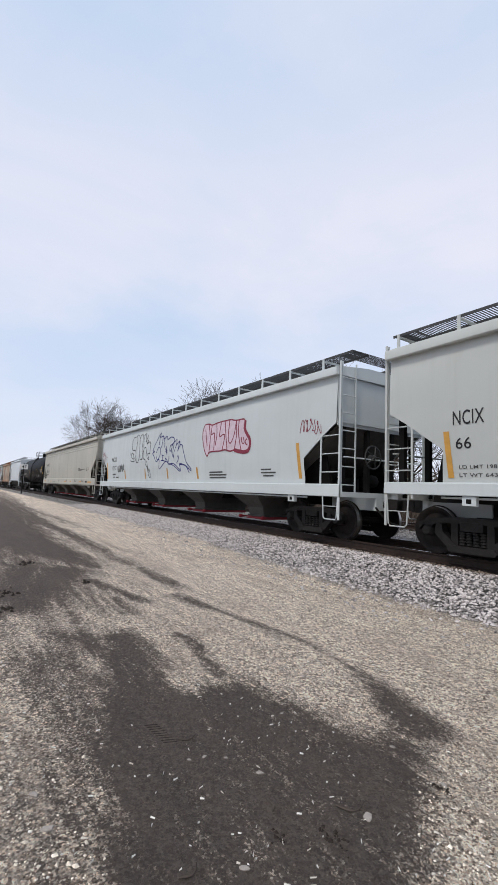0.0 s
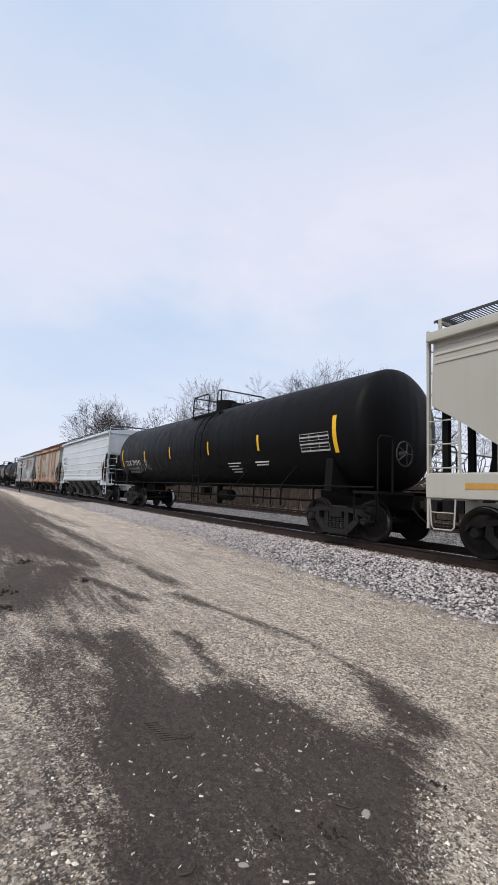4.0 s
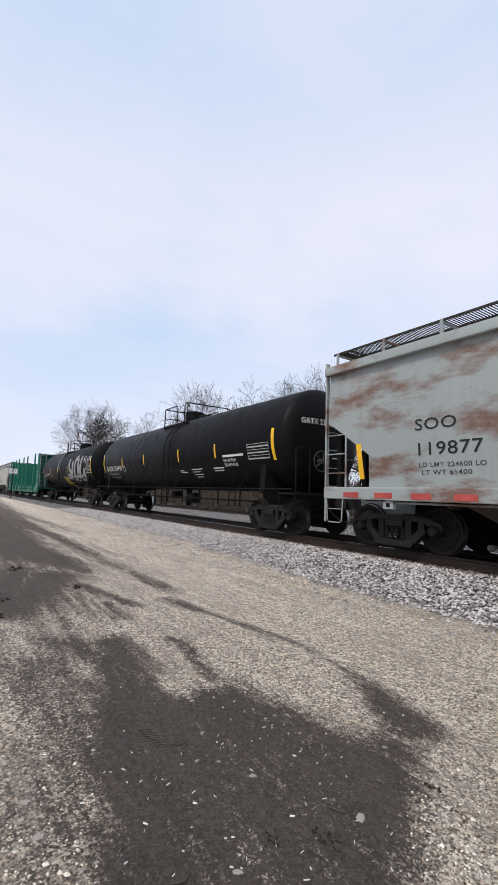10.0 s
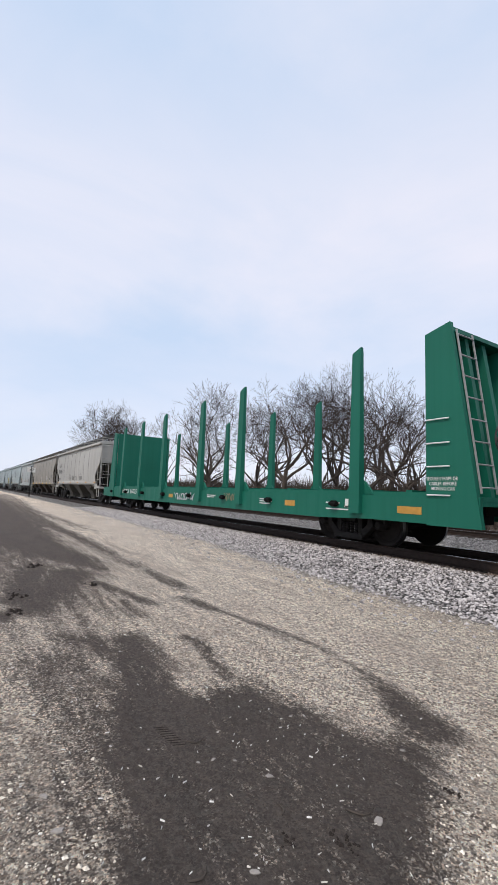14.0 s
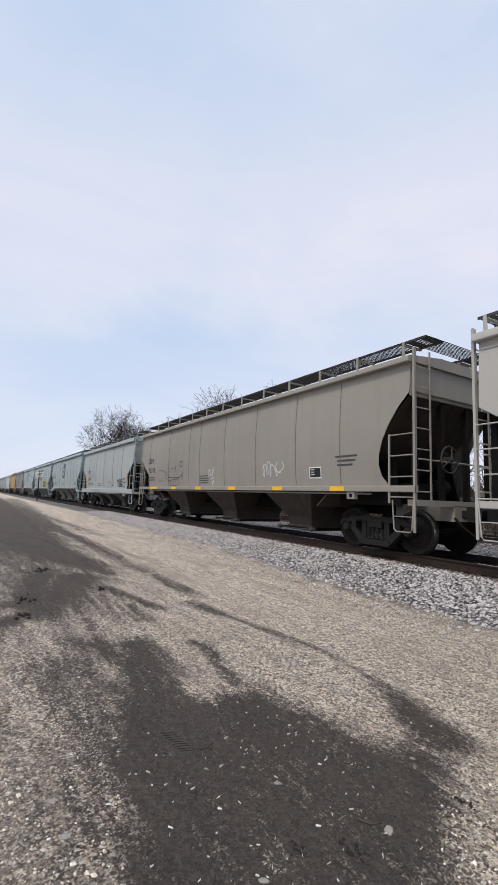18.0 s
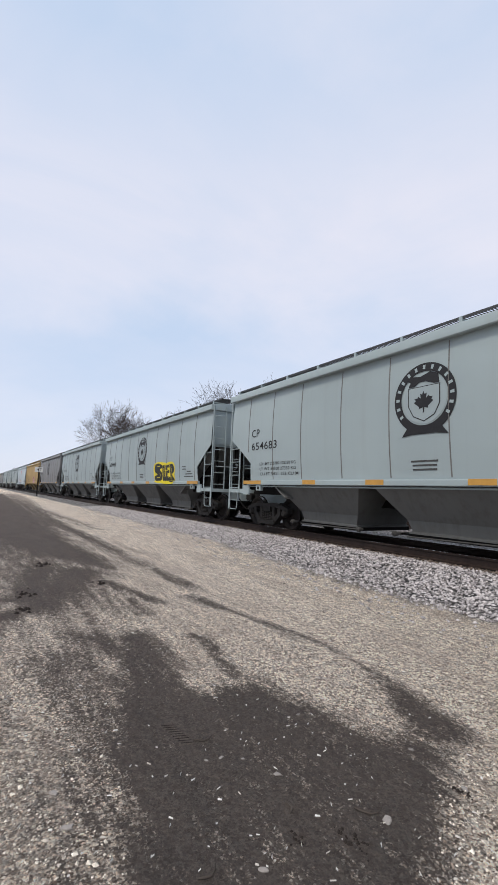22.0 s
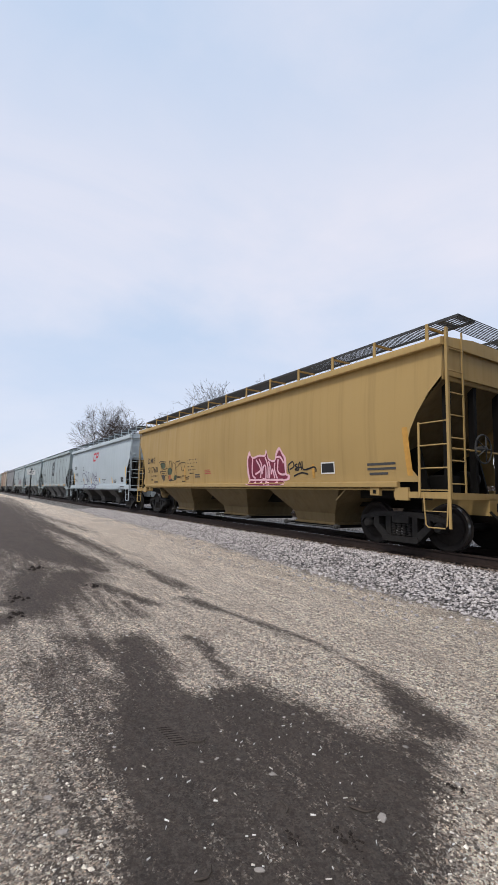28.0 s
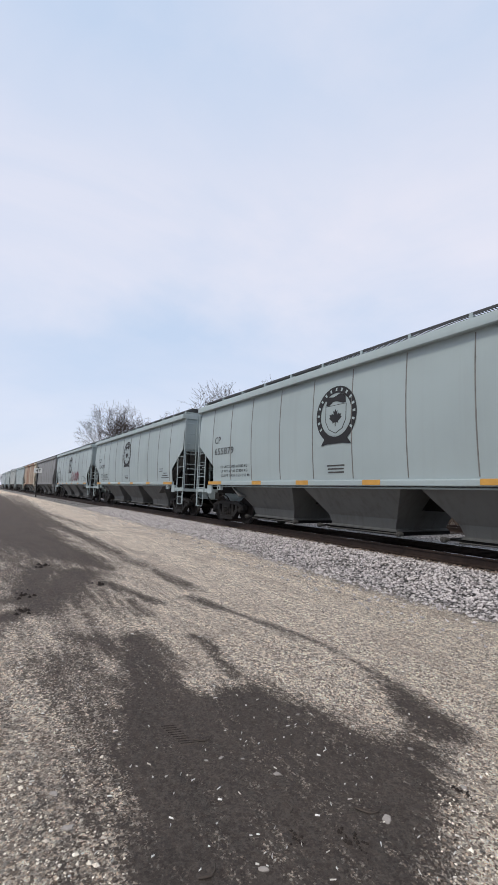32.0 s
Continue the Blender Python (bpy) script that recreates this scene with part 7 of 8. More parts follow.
stroke(m, [(5.57, 3.27), (5.57, 2.88), (5.75, 2.33)], 0.045, over, 0.012)
stroke(m, [(5.75, 2.72), (5.81, 2.54), (5.92, 2.53), (5.88, 2.71)], 0.045, over, 0.012)
stroke(m, [(6.08, 2.65), (5.98, 2.58), (6.03, 2.48), (6.11, 2.47)], 0.045, over, 0.012)
stroke(m, [(3.35, 3.18), (3.52, 2.59)], 0.045, over, 0.012)
part("graffiti_outline", m, crimson, CAR[1], "dark red outlines of bubble letters", smooth=0)
m = Mesh()
stroke(m, [(5.93, 3.23), (5.95, 2.93), (6.22, 2.62), (6.20, 2.34), (5.92, 2.25), (5.36, 2.34)], 0.12, over, 0.011)
part("graffiti_shadow", m, crimson, CAR[1], "", smooth=0)
m = Mesh()
blob(m, [(2.89, 2.40), (3.16, 2.38), (3.32, 2.18), (3.43, 2.31), (3.64, 2.33), (3.82, 2.17), (3.87, 1.91), (3.81, 1.54), (3.69, 1.26), (3.52, 1.12), (3.31, 1.16), (3.21, 1.34), (3.26, 1.59), (3.43, 1.85), (3.17, 1.73), (2.89, 1.76), (2.71, 1.95), (2.67, 2.20)], over, 0.009)
part("graffiti_fill", m, spray_white, CAR[6], "fat white bubble letter", smooth=0)
m = Mesh()
stroke(m, [(2.89, 2.40), (3.16, 2.38), (3.32, 2.18), (3.43, 2.31), (3.64, 2.33), (3.82, 2.17), (3.87, 1.91), (3.81, 1.54), (3.69, 1.26), (3.52, 1.12), (3.31, 1.16), (3.21, 1.34), (3.26, 1.59), (3.43, 1.85), (3.17, 1.73), (2.89, 1.76), (2.71, 1.95), (2.67, 2.20), (2.89, 2.40)], 0.045, over, 0.01)
part("graffiti_outline", m, spray_black, CAR[6], "", smooth=0)
m = Mesh()
blob(m, [(3.76, 2.14), (3.90, 2.21), (4.07, 2.12), (4.09, 1.86), (4.01, 1.60), (4.05, 1.47), (4.14, 1.55), (4.15, 1.86), (4.19, 2.00), (4.12, 2.16), (4.21, 2.35), (4.37, 2.34), (4.52, 2.16), (4.55, 1.84), (4.51, 1.52), (4.40, 1.27), (4.24, 1.09), (4.08, 1.14), (3.95, 1.30), (3.85, 1.54), (3.78, 1.81)], over, 0.011)
part("graffiti_fill", m, spray_white, CAR[6], "fat white bubble letter", smooth=0)
m = Mesh()
stroke(m, [(3.76, 2.14), (3.90, 2.21), (4.07, 2.12), (4.09, 1.86), (4.01, 1.60), (4.05, 1.47), (4.14, 1.55), (4.15, 1.86), (4.19, 2.00), (4.12, 2.16), (4.21, 2.35), (4.37, 2.34), (4.52, 2.16), (4.55, 1.84), (4.51, 1.52), (4.40, 1.27), (4.24, 1.09), (4.08, 1.14), (3.95, 1.30), (3.85, 1.54), (3.78, 1.81), (3.76, 2.14)], 0.045, over, 0.012)
part("graffiti_outline", m, spray_black, CAR[6], "", smooth=0)
m = Mesh()
blob(m, [(4.44, 2.07), (4.63, 2.28), (4.89, 2.33), (5.13, 2.28), (5.32, 2.13), (5.41, 1.91), (5.37, 1.68), (5.24, 1.45), (5.01, 1.30), (4.87, 1.27), (4.83, 1.09), (4.71, 1.03), (4.62, 1.12), (4.60, 1.27), (4.47, 1.46), (4.44, 1.78)], over, 0.013)
part("graffiti_fill", m, spray_white, CAR[6], "fat white bubble letter", smooth=0)
m = Mesh()
stroke(m, [(4.44, 2.07), (4.63, 2.28), (4.89, 2.33), (5.13, 2.28), (5.32, 2.13), (5.41, 1.91), (5.37, 1.68), (5.24, 1.45), (5.01, 1.30), (4.87, 1.27), (4.83, 1.09), (4.71, 1.03), (4.62, 1.12), (4.60, 1.27), (4.47, 1.46), (4.44, 1.78), (4.44, 2.07)], 0.045, over, 0.014)
part("graffiti_outline", m, spray_black, CAR[6], "", smooth=0)
m = Mesh()
blob(m, [(4.85, 2.10), (5.02, 2.12), (5.10, 1.96), (5.05, 1.69), (4.91, 1.46), (4.80, 1.58), (4.78, 1.89)], over, 0.0145)
part("graffiti_counter", m, grey_rust, CAR[6], "", smooth=0)
m = Mesh()
stroke(m, [(4.85, 2.10), (5.02, 2.12), (5.10, 1.96), (5.05, 1.69), (4.91, 1.46), (4.80, 1.58), (4.78, 1.89), (4.85, 2.10)], 0.04, over, 0.0155)
part("graffiti_outline", m, spray_black, CAR[6], "", smooth=0)
m = Mesh()
stroke(m, [(5.06, 1.16), (4.93, 1.12), (4.92, 1.02), (5.03, 1.02)], 0.022, over, 0.009)
stroke(m, [(5.10, 1.08), (5.15, 1.13), (5.18, 1.04), (5.10, 1.03), (5.10, 1.08)], 0.022, over, 0.009)
stroke(m, [(5.23, 1.01), (5.23, 1.19), (5.33, 1.20)], 0.022, over, 0.009)
stroke(m, [(5.23, 1.10), (5.31, 1.11)], 0.022, over, 0.009)
stroke(m, [(5.36, 1.03), (5.37, 1.18), (5.45, 1.16), (5.38, 1.10), (5.46, 1.04)], 0.022, over, 0.009)
part("graffiti_tag", m, spray_black, CAR[6], "", smooth=0)
m = Mesh()
blob(m, [(-3.68, 1.87), (-3.63, 2.15), (-3.38, 2.53), (-2.85, 2.88), (-2.42, 2.82), (-2.00, 2.49), (-1.72, 2.06), (-1.57, 1.80)], over, 0.009)
part("graffiti_fill", m, spray_grey, CAR[6], "", smooth=0)
m = Mesh()
stroke(m, [(-3.68, 1.87), (-3.63, 2.15), (-3.38, 2.53), (-2.85, 2.88), (-2.42, 2.82), (-2.00, 2.49), (-1.72, 2.06), (-1.57, 1.80)], 0.05, over, 0.011)
stroke(m, [(-3.75, 1.86), (-1.51, 1.81)], 0.05, over, 0.011)
stroke(m, [(-3.33, 1.89), (-3.25, 2.24), (-2.82, 2.44), (-2.48, 2.21), (-2.35, 1.86)], 0.05, over, 0.011)
stroke(m, [(-2.99, 1.90), (-2.86, 2.17), (-2.64, 2.11), (-2.56, 1.89)], 0.05, over, 0.011)
stroke(m, [(-2.05, 2.44), (-1.80, 2.48)], 0.05, over, 0.011)
stroke(m, [(-2.01, 2.34), (-1.70, 2.35)], 0.05, over, 0.011)
stroke(m, [(-1.96, 2.20), (-1.63, 2.20)], 0.05, over, 0.011)
stroke(m, [(-1.95, 2.05), (-1.56, 2.06)], 0.05, over, 0.011)
stroke(m, [(-3.11, 2.57), (-2.95, 2.72), (-2.77, 2.60), (-2.93, 2.50), (-3.11, 2.57)], 0.05, over, 0.011)
part("graffiti_arch", m, spray_black, CAR[6], "black arched cartoon shape", smooth=0)
m = Mesh()
blob(m, [(-3.32, 1.80), (-1.76, 1.78), (-1.63, 1.30), (-3.39, 1.27)], over, 0.009)
part("graffiti_fill", m, spray_white, CAR[6], "white sprayed block", smooth=0)
m = Mesh()
blob(m, [(-3.86, 1.27), (-1.37, 1.30), (-1.43, 1.08), (-3.72, 1.02)], over, 0.009)
part("graffiti_fill", m, spray_white, CAR[6], "white sprayed block", smooth=0)
m = Mesh()
stroke(m, [(-3.32, 1.75), (-3.28, 1.30)], 0.035, over, 0.012)
stroke(m, [(-2.98, 1.71), (-3.12, 1.52), (-2.80, 1.41), (-2.76, 1.63), (-2.98, 1.71)], 0.035, over, 0.012)
stroke(m, [(-2.55, 1.73), (-2.52, 1.34)], 0.035, over, 0.012)
stroke(m, [(-2.24, 1.69), (-2.32, 1.34)], 0.035, over, 0.012)
stroke(m, [(-2.00, 1.72), (-1.98, 1.34)], 0.035, over, 0.012)
stroke(m, [(-1.75, 1.76), (-1.63, 1.30)], 0.035, over, 0.012)
stroke(m, [(-3.86, 1.25), (-3.49, 1.05), (-3.28, 1.25), (-2.99, 1.06), (-2.73, 1.25), (-2.40, 1.06), (-2.11, 1.25), (-1.84, 1.07), (-1.63, 1.25), (-1.39, 1.08)], 0.035, over, 0.012)
part("graffiti_outline", m, spray_black, CAR[6], "", smooth=0)
m = Mesh()
stroke(m, [(-1.11, 1.74), (-1.34, 1.67), (-1.10, 1.53), (-1.30, 1.35)], 0.035, over, 0.011)
stroke(m, [(-0.97, 1.72), (-0.98, 1.33), (-0.78, 1.37)], 0.035, over, 0.011)
stroke(m, [(-0.77, 1.78), (-0.71, 1.35)], 0.035, over, 0.011)
stroke(m, [(-0.63, 1.73), (-0.54, 1.33)], 0.035, over, 0.011)
stroke(m, [(-0.44, 1.77), (-0.38, 1.33)], 0.035, over, 0.011)
stroke(m, [(-0.09, 1.79), (-0.34, 1.55), (-0.02, 1.33)], 0.035, over, 0.011)
stroke(m, [(-0.37, 2.00), (-0.25, 1.92)], 0.035, over, 0.011)
stroke(m, [(-0.42, 2.04), (-0.04, 2.04)], 0.035, over, 0.011)
part("graffiti_tag", m, spray_black, CAR[6], "", smooth=0)
m = Mesh()
blob(m, [(-1.36, 1.75), (-0.60, 1.80), (0.00, 1.82), (0.02, 1.33), (-1.34, 1.31)], over, 0.009)
part("graffiti_fill", m, spray_grey, CAR[6], "", smooth=0)
m = Mesh()
blob(m, [(1.66, 2.16), (2.05, 2.29), (2.77, 2.28), (3.27, 2.23), (3.73, 2.27), (4.09, 2.21), (4.24, 2.01), (4.20, 1.68), (4.25, 1.41), (4.03, 1.29), (3.13, 1.30), (2.08, 1.36), (1.73, 1.53), (1.63, 1.87)], over_high, 0.008)
part("graffiti_edge", m, spray_yellow, CAR[14], "yellow edge of sprayed letters", smooth=0)
m = Mesh()
blob(m, [(1.82, 2.12), (2.14, 2.23), (2.70, 2.16), (2.76, 2.02), (2.46, 1.95), (2.75, 1.78), (2.72, 1.51), (2.35, 1.42), (1.85, 1.47), (1.80, 1.64), (2.16, 1.72), (1.81, 1.87)], over_high, 0.011)
part("graffiti_fill", m, spray_black, CAR[14], "fat black sprayed letter", smooth=0)
m = Mesh()
blob(m, [(2.79, 2.12), (2.79, 2.12), (3.06, 2.14), (3.06, 2.14), (3.09, 1.63), (3.09, 1.63), (3.37, 1.59), (3.37, 1.59), (3.38, 1.42), (3.38, 1.42), (2.81, 1.41), (2.81, 1.41)], over_high, 0.011)
part("graffiti_fill", m, spray_black, CAR[14], "fat black sprayed letter", smooth=0)
m = Mesh()
blob(m, [(3.16, 2.12), (3.16, 2.12), (3.64, 2.14), (3.64, 2.14), (3.66, 2.02), (3.66, 2.02), (3.41, 2.00), (3.41, 2.00), (3.41, 1.93), (3.41, 1.93), (3.63, 1.90), (3.63, 1.90), (3.63, 1.78), (3.63, 1.78), (3.43, 1.76), (3.43, 1.76), (3.43, 1.62), (3.43, 1.62), (3.75, 1.59), (3.75, 1.59), (3.75, 1.43), (3.75, 1.43), (3.19, 1.42), (3.19, 1.42)], over_high, 0.011)
part("graffiti_fill", m, spray_black, CAR[14], "fat black sprayed letter", smooth=0)
m = Mesh()
blob(m, [(3.68, 2.10), (3.95, 2.15), (4.15, 2.03), (4.15, 1.83), (3.95, 1.69), (4.21, 1.49), (4.15, 1.37), (3.78, 1.41), (3.74, 1.69)], over_high, 0.011)
part("graffiti_fill", m, spray_black, CAR[14], "fat black sprayed letter", smooth=0)
m = Mesh()
stroke(m, [(2.15, 2.10), (2.51, 2.10)], 0.028, over_high, 0.014)
stroke(m, [(2.07, 1.58), (2.47, 1.60), (2.50, 1.75)], 0.028, over_high, 0.014)
stroke(m, [(3.20, 1.61), (3.14, 1.87), (3.43, 1.89)], 0.028, over_high, 0.014)
stroke(m, [(3.91, 1.96), (3.91, 1.84)], 0.028, over_high, 0.014)
stroke(m, [(2.94, 2.01), (2.95, 1.61)], 0.028, over_high, 0.014)
stroke(m, [(3.50, 2.06), (3.35, 1.81), (3.51, 1.55)], 0.028, over_high, 0.014)
stroke(m, [(3.82, 2.03), (3.83, 1.49)], 0.028, over_high, 0.014)
part("graffiti_edge", m, spray_yellow, CAR[14], "", smooth=0)
m = Mesh()
blob(m, [(1.69, 2.09), (1.84, 2.32), (1.97, 2.13), (2.36, 2.18), (2.63, 2.16), (2.72, 2.31), (2.84, 2.06), (3.12, 1.99), (3.19, 2.20), (3.36, 2.33), (3.52, 2.15), (3.64, 2.03), (3.66, 1.78), (3.65, 1.60), (3.79, 1.55), (3.75, 1.43), (3.52, 1.39), (3.52, 1.28), (1.81, 1.28), (1.75, 1.44), (1.68, 1.74)], over, 0.008)
part("graffiti_edge", m, pink, CAR[17], "pink edge of sprayed letters", smooth=0)
m = Mesh()
blob(m, [(1.76, 2.04), (1.87, 2.19), (2.01, 2.07), (2.36, 2.12), (2.65, 2.10), (2.75, 2.20), (2.83, 2.00), (3.12, 1.94), (3.24, 2.12), (3.36, 2.24), (3.48, 2.10), (3.56, 1.99), (3.59, 1.59), (3.69, 1.53), (3.65, 1.46), (3.45, 1.43), (3.45, 1.29), (1.88, 1.29), (1.84, 1.46), (1.77, 1.74)], over, 0.01)
part("graffiti_fill", m, maroon, CAR[17], "maroon sprayed letters", smooth=0)
m = Mesh()
stroke(m, [(2.01, 2.10), (1.97, 1.62), (2.13, 1.49)], 0.055, over, 0.012)
stroke(m, [(2.13, 1.61), (2.42, 1.74), (2.21, 2.03)], 0.055, over, 0.012)
stroke(m, [(2.36, 2.05), (2.49, 1.83), (2.38, 1.49)], 0.055, over, 0.012)
stroke(m, [(2.50, 1.61), (2.57, 1.82), (2.68, 1.82), (2.66, 1.48), (2.50, 1.48)], 0.055, over, 0.012)
stroke(m, [(2.67, 2.09), (2.80, 1.81), (2.77, 1.48)], 0.055, over, 0.012)
stroke(m, [(2.83, 1.97), (2.90, 1.81), (2.84, 1.48)], 0.055, over, 0.012)
stroke(m, [(2.95, 1.59), (3.02, 1.73), (3.10, 1.48)], 0.055, over, 0.012)
stroke(m, [(3.14, 1.91), (3.11, 1.72), (3.22, 1.47)], 0.055, over, 0.012)
stroke(m, [(3.21, 2.06), (3.40, 2.05), (3.54, 1.89)], 0.055, over, 0.012)
stroke(m, [(3.30, 2.00), (3.26, 1.69), (3.41, 1.58), (3.61, 1.58)], 0.055, over, 0.012)
stroke(m, [(1.82, 1.44), (2.68, 1.44), (3.48, 1.43)], 0.055, over, 0.012)
stroke(m, [(2.09, 1.29), (2.14, 1.39)], 0.055, over, 0.012)
stroke(m, [(2.39, 1.29), (2.47, 1.39)], 0.055, over, 0.012)
stroke(m, [(2.68, 1.29), (2.66, 1.38), (2.91, 1.29)], 0.055, over, 0.012)
stroke(m, [(3.14, 1.29), (3.23, 1.38)], 0.055, over, 0.012)
part("graffiti_edge", m, pink, CAR[17], "", smooth=0)
m = Mesh()
stroke(m, [(3.77, 1.60), (3.74, 1.80), (3.93, 1.90), (3.97, 1.77), (3.79, 1.70)], 0.04, over, 0.009)
stroke(m, [(4.13, 1.84), (4.02, 1.79), (4.13, 1.74), (4.02, 1.69), (4.14, 1.67)], 0.04, over, 0.009)
stroke(m, [(4.15, 1.66), (4.22, 1.88), (4.30, 1.67)], 0.04, over, 0.009)
stroke(m, [(4.17, 1.74), (4.28, 1.74)], 0.04, over, 0.009)
stroke(m, [(4.32, 1.90), (4.37, 1.68), (4.79, 1.73), (4.84, 1.61)], 0.04, over, 0.009)
stroke(m, [(3.96, 1.52), (4.28, 1.60), (4.54, 1.56)], 0.04, over, 0.009)
part("graffiti_tag", m, spray_black, CAR[17], "", smooth=0)
m = Mesh()
stroke(m, [(-2.94, 1.14), (-2.96, 1.39), (-3.38, 1.81), (-3.52, 2.08), (-3.03, 2.17), (-2.52, 1.99), (-2.19, 1.63), (-2.06, 1.29), (-2.37, 1.39), (-2.96, 1.37)], 0.045, over, 0.01)
stroke(m, [(-2.90, 1.37), (-2.57, 1.24), (-2.94, 1.14)], 0.045, over, 0.01)
stroke(m, [(-2.54, 2.25), (-2.37, 1.99), (-1.98, 1.53), (-1.80, 1.14), (-1.48, 1.10), (-1.30, 1.29), (-1.46, 1.67), (-1.64, 2.20), (-1.82, 2.11), (-1.70, 1.62), (-1.95, 1.63), (-2.27, 2.23), (-2.54, 2.25)], 0.045, over, 0.01)
stroke(m, [(-1.30, 1.20), (-0.95, 1.22), (-0.94, 1.11), (-0.52, 1.09)], 0.045, over, 0.01)
stroke(m, [(-1.05, 2.17), (-0.89, 1.84), (-0.62, 1.51), (-0.44, 1.11), (-0.20, 1.11), (-0.29, 1.46), (0.04, 1.12), (0.41, 1.10), (0.02, 1.50), (-0.30, 1.68), (-0.49, 2.18)], 0.045, over, 0.01)
stroke(m, [(-0.65, 2.14), (-0.42, 1.78), (-0.24, 2.08), (0.01, 1.76)], 0.045, over, 0.01)
stroke(m, [(0.44, 2.17), (0.55, 1.91), (0.08, 1.89), (0.23, 1.80), (0.60, 1.74), (0.24, 1.63), (0.96, 1.57), (0.90, 1.33), (0.40, 1.35), (0.76, 1.21), (0.34, 1.12)], 0.045, over, 0.01)
part("graffiti_outline", m, violet, CAR[18], "violet outlined letters", smooth=0)
m = Mesh()
stroke(m, [(2.16, 3.19), (2.10, 2.68), (2.29, 2.34), (2.75, 2.15), (2.33, 1.94), (1.33, 1.97)], 0.36, K, 0.016)
stroke(m, [(3.17, 2.95), (3.11, 2.45), (2.79, 2.15)], 0.36, K, 0.016)
part("graffiti_letters", m, spray_silver, CAR[8], "huge rolled silver-white letter", smooth=0)
m = Mesh()
stroke(m, [(4.41, 3.16), (3.94, 3.05), (3.77, 2.51), (3.47, 1.97), (3.84, 1.76)], 0.38, K, 0.017)
stroke(m, [(3.84, 1.76), (4.35, 1.85), (4.72, 2.44), (4.67, 3.07)], 0.38, K, 0.017)
part("graffiti_letters", m, spray_silver, CAR[8], "huge rolled silver-white letter", smooth=0)
m = Mesh()
stroke(m, [(5.49, 3.22), (5.35, 2.67), (5.10, 2.14), (4.98, 1.83)], 0.4, K, 0.018)
stroke(m, [(4.98, 1.83), (5.53, 1.77), (6.05, 2.01), (6.27, 2.37)], 0.4, K, 0.018)
part("graffiti_letters", m, spray_silver, CAR[8], "huge rolled silver-white letter", smooth=0)
m = Mesh()
stroke(m, [(1.13, 1.88), (1.13, 2.22), (0.80, 2.33)], 0.03, K, 0.0155)
stroke(m, [(2.03, 1.75), (1.72, 1.48), (2.26, 1.53)], 0.03, K, 0.0155)
stroke(m, [(3.52, 1.72), (3.20, 1.48)], 0.03, K, 0.0155)
stroke(m, [(3.86, 1.73), (3.62, 1.52)], 0.03, K, 0.0155)
stroke(m, [(4.79, 1.79), (5.32, 1.70), (5.69, 1.64)], 0.03, K, 0.0155)
stroke(m, [(3.02, 1.63), (4.08, 1.60)], 0.03, K, 0.0155)
stroke(m, [(1.24, 1.77), (2.32, 1.72)], 0.03, K, 0.0155)
part("graffiti_drip", m, spray_grey, CAR[8], "", smooth=0)
m = Mesh()
stroke(m, [(6.13, 2.77), (6.16, 3.13), (6.41, 3.12), (6.37, 2.92), (6.15, 2.93)], 0.06, K, 0.016)
stroke(m, [(6.58, 3.06), (6.59, 2.77), (6.83, 2.79)], 0.06, K, 0.016)
stroke(m, [(7.00, 3.11), (6.93, 2.90), (7.17, 2.87), (7.10, 2.80)], 0.06, K, 0.016)
stroke(m, [(7.24, 2.82), (7.29, 3.11), (7.50, 3.05)], 0.06, K, 0.016)
stroke(m, [(7.28, 2.97), (7.46, 2.96)], 0.06, K, 0.016)
stroke(m, [(7.62, 2.86), (7.68, 3.09), (7.84, 3.09)], 0.06, K, 0.016)
stroke(m, [(7.65, 2.97), (7.81, 2.97)], 0.06, K, 0.016)
part("graffiti_tag", m, spray_white, CAR[8], "", smooth=0)
m = Mesh()
stroke(m, [(6.53, 2.65), (6.71, 2.76), (6.84, 2.60), (7.08, 2.72), (7.14, 2.55), (7.36, 2.69), (7.50, 2.54), (7.69, 2.65)], 0.03, K, 0.016)
part("graffiti_tag", m, spray_grey, CAR[8], "", smooth=0)
m = Mesh()
stroke(m, [(-9.58, 3.04), (-9.73, 3.03), (-9.70, 2.79), (-9.55, 2.81)], 0.022, over, 0.01)
stroke(m, [(-9.73, 2.92), (-9.61, 2.92)], 0.022, over, 0.01)
stroke(m, [(-9.52, 2.79), (-9.51, 3.00), (-9.42, 2.79), (-9.40, 3.01)], 0.022, over, 0.01)
stroke(m, [(-9.28, 2.92), (-9.38, 2.88), (-9.28, 2.79), (-9.38, 2.73)], 0.022, over, 0.01)
stroke(m, [(-9.33, 3.00), (-9.29, 3.03), (-9.24, 2.98), (-9.29, 2.96), (-9.33, 3.00)], 0.022, over, 0.01)
stroke(m, [(-9.13, 2.83), (-9.22, 2.80), (-9.12, 2.72), (-9.21, 2.67), (-9.10, 2.65)], 0.022, over, 0.01)
stroke(m, [(-9.06, 2.79), (-9.02, 2.55), (-8.90, 2.66), (-8.75, 2.68)], 0.022, over, 0.01)
stroke(m, [(-9.59, 2.72), (-9.39, 2.57), (-9.28, 2.47), (-9.15, 2.53), (-9.22, 2.66)], 0.022, over, 0.01)
part("graffiti_tag", m, crimson, CAR[1], "", smooth=0)
m = Mesh()
stroke(m, [(-5.87, 2.15), (-5.75, 1.70), (-5.25, 1.68)], 0.022, over, 0.01)
stroke(m, [(-5.77, 2.14), (-5.00, 2.10), (-4.36, 1.82), (-3.17, 1.82), (-3.02, 2.07), (-2.95, 1.70)], 0.022, over, 0.01)
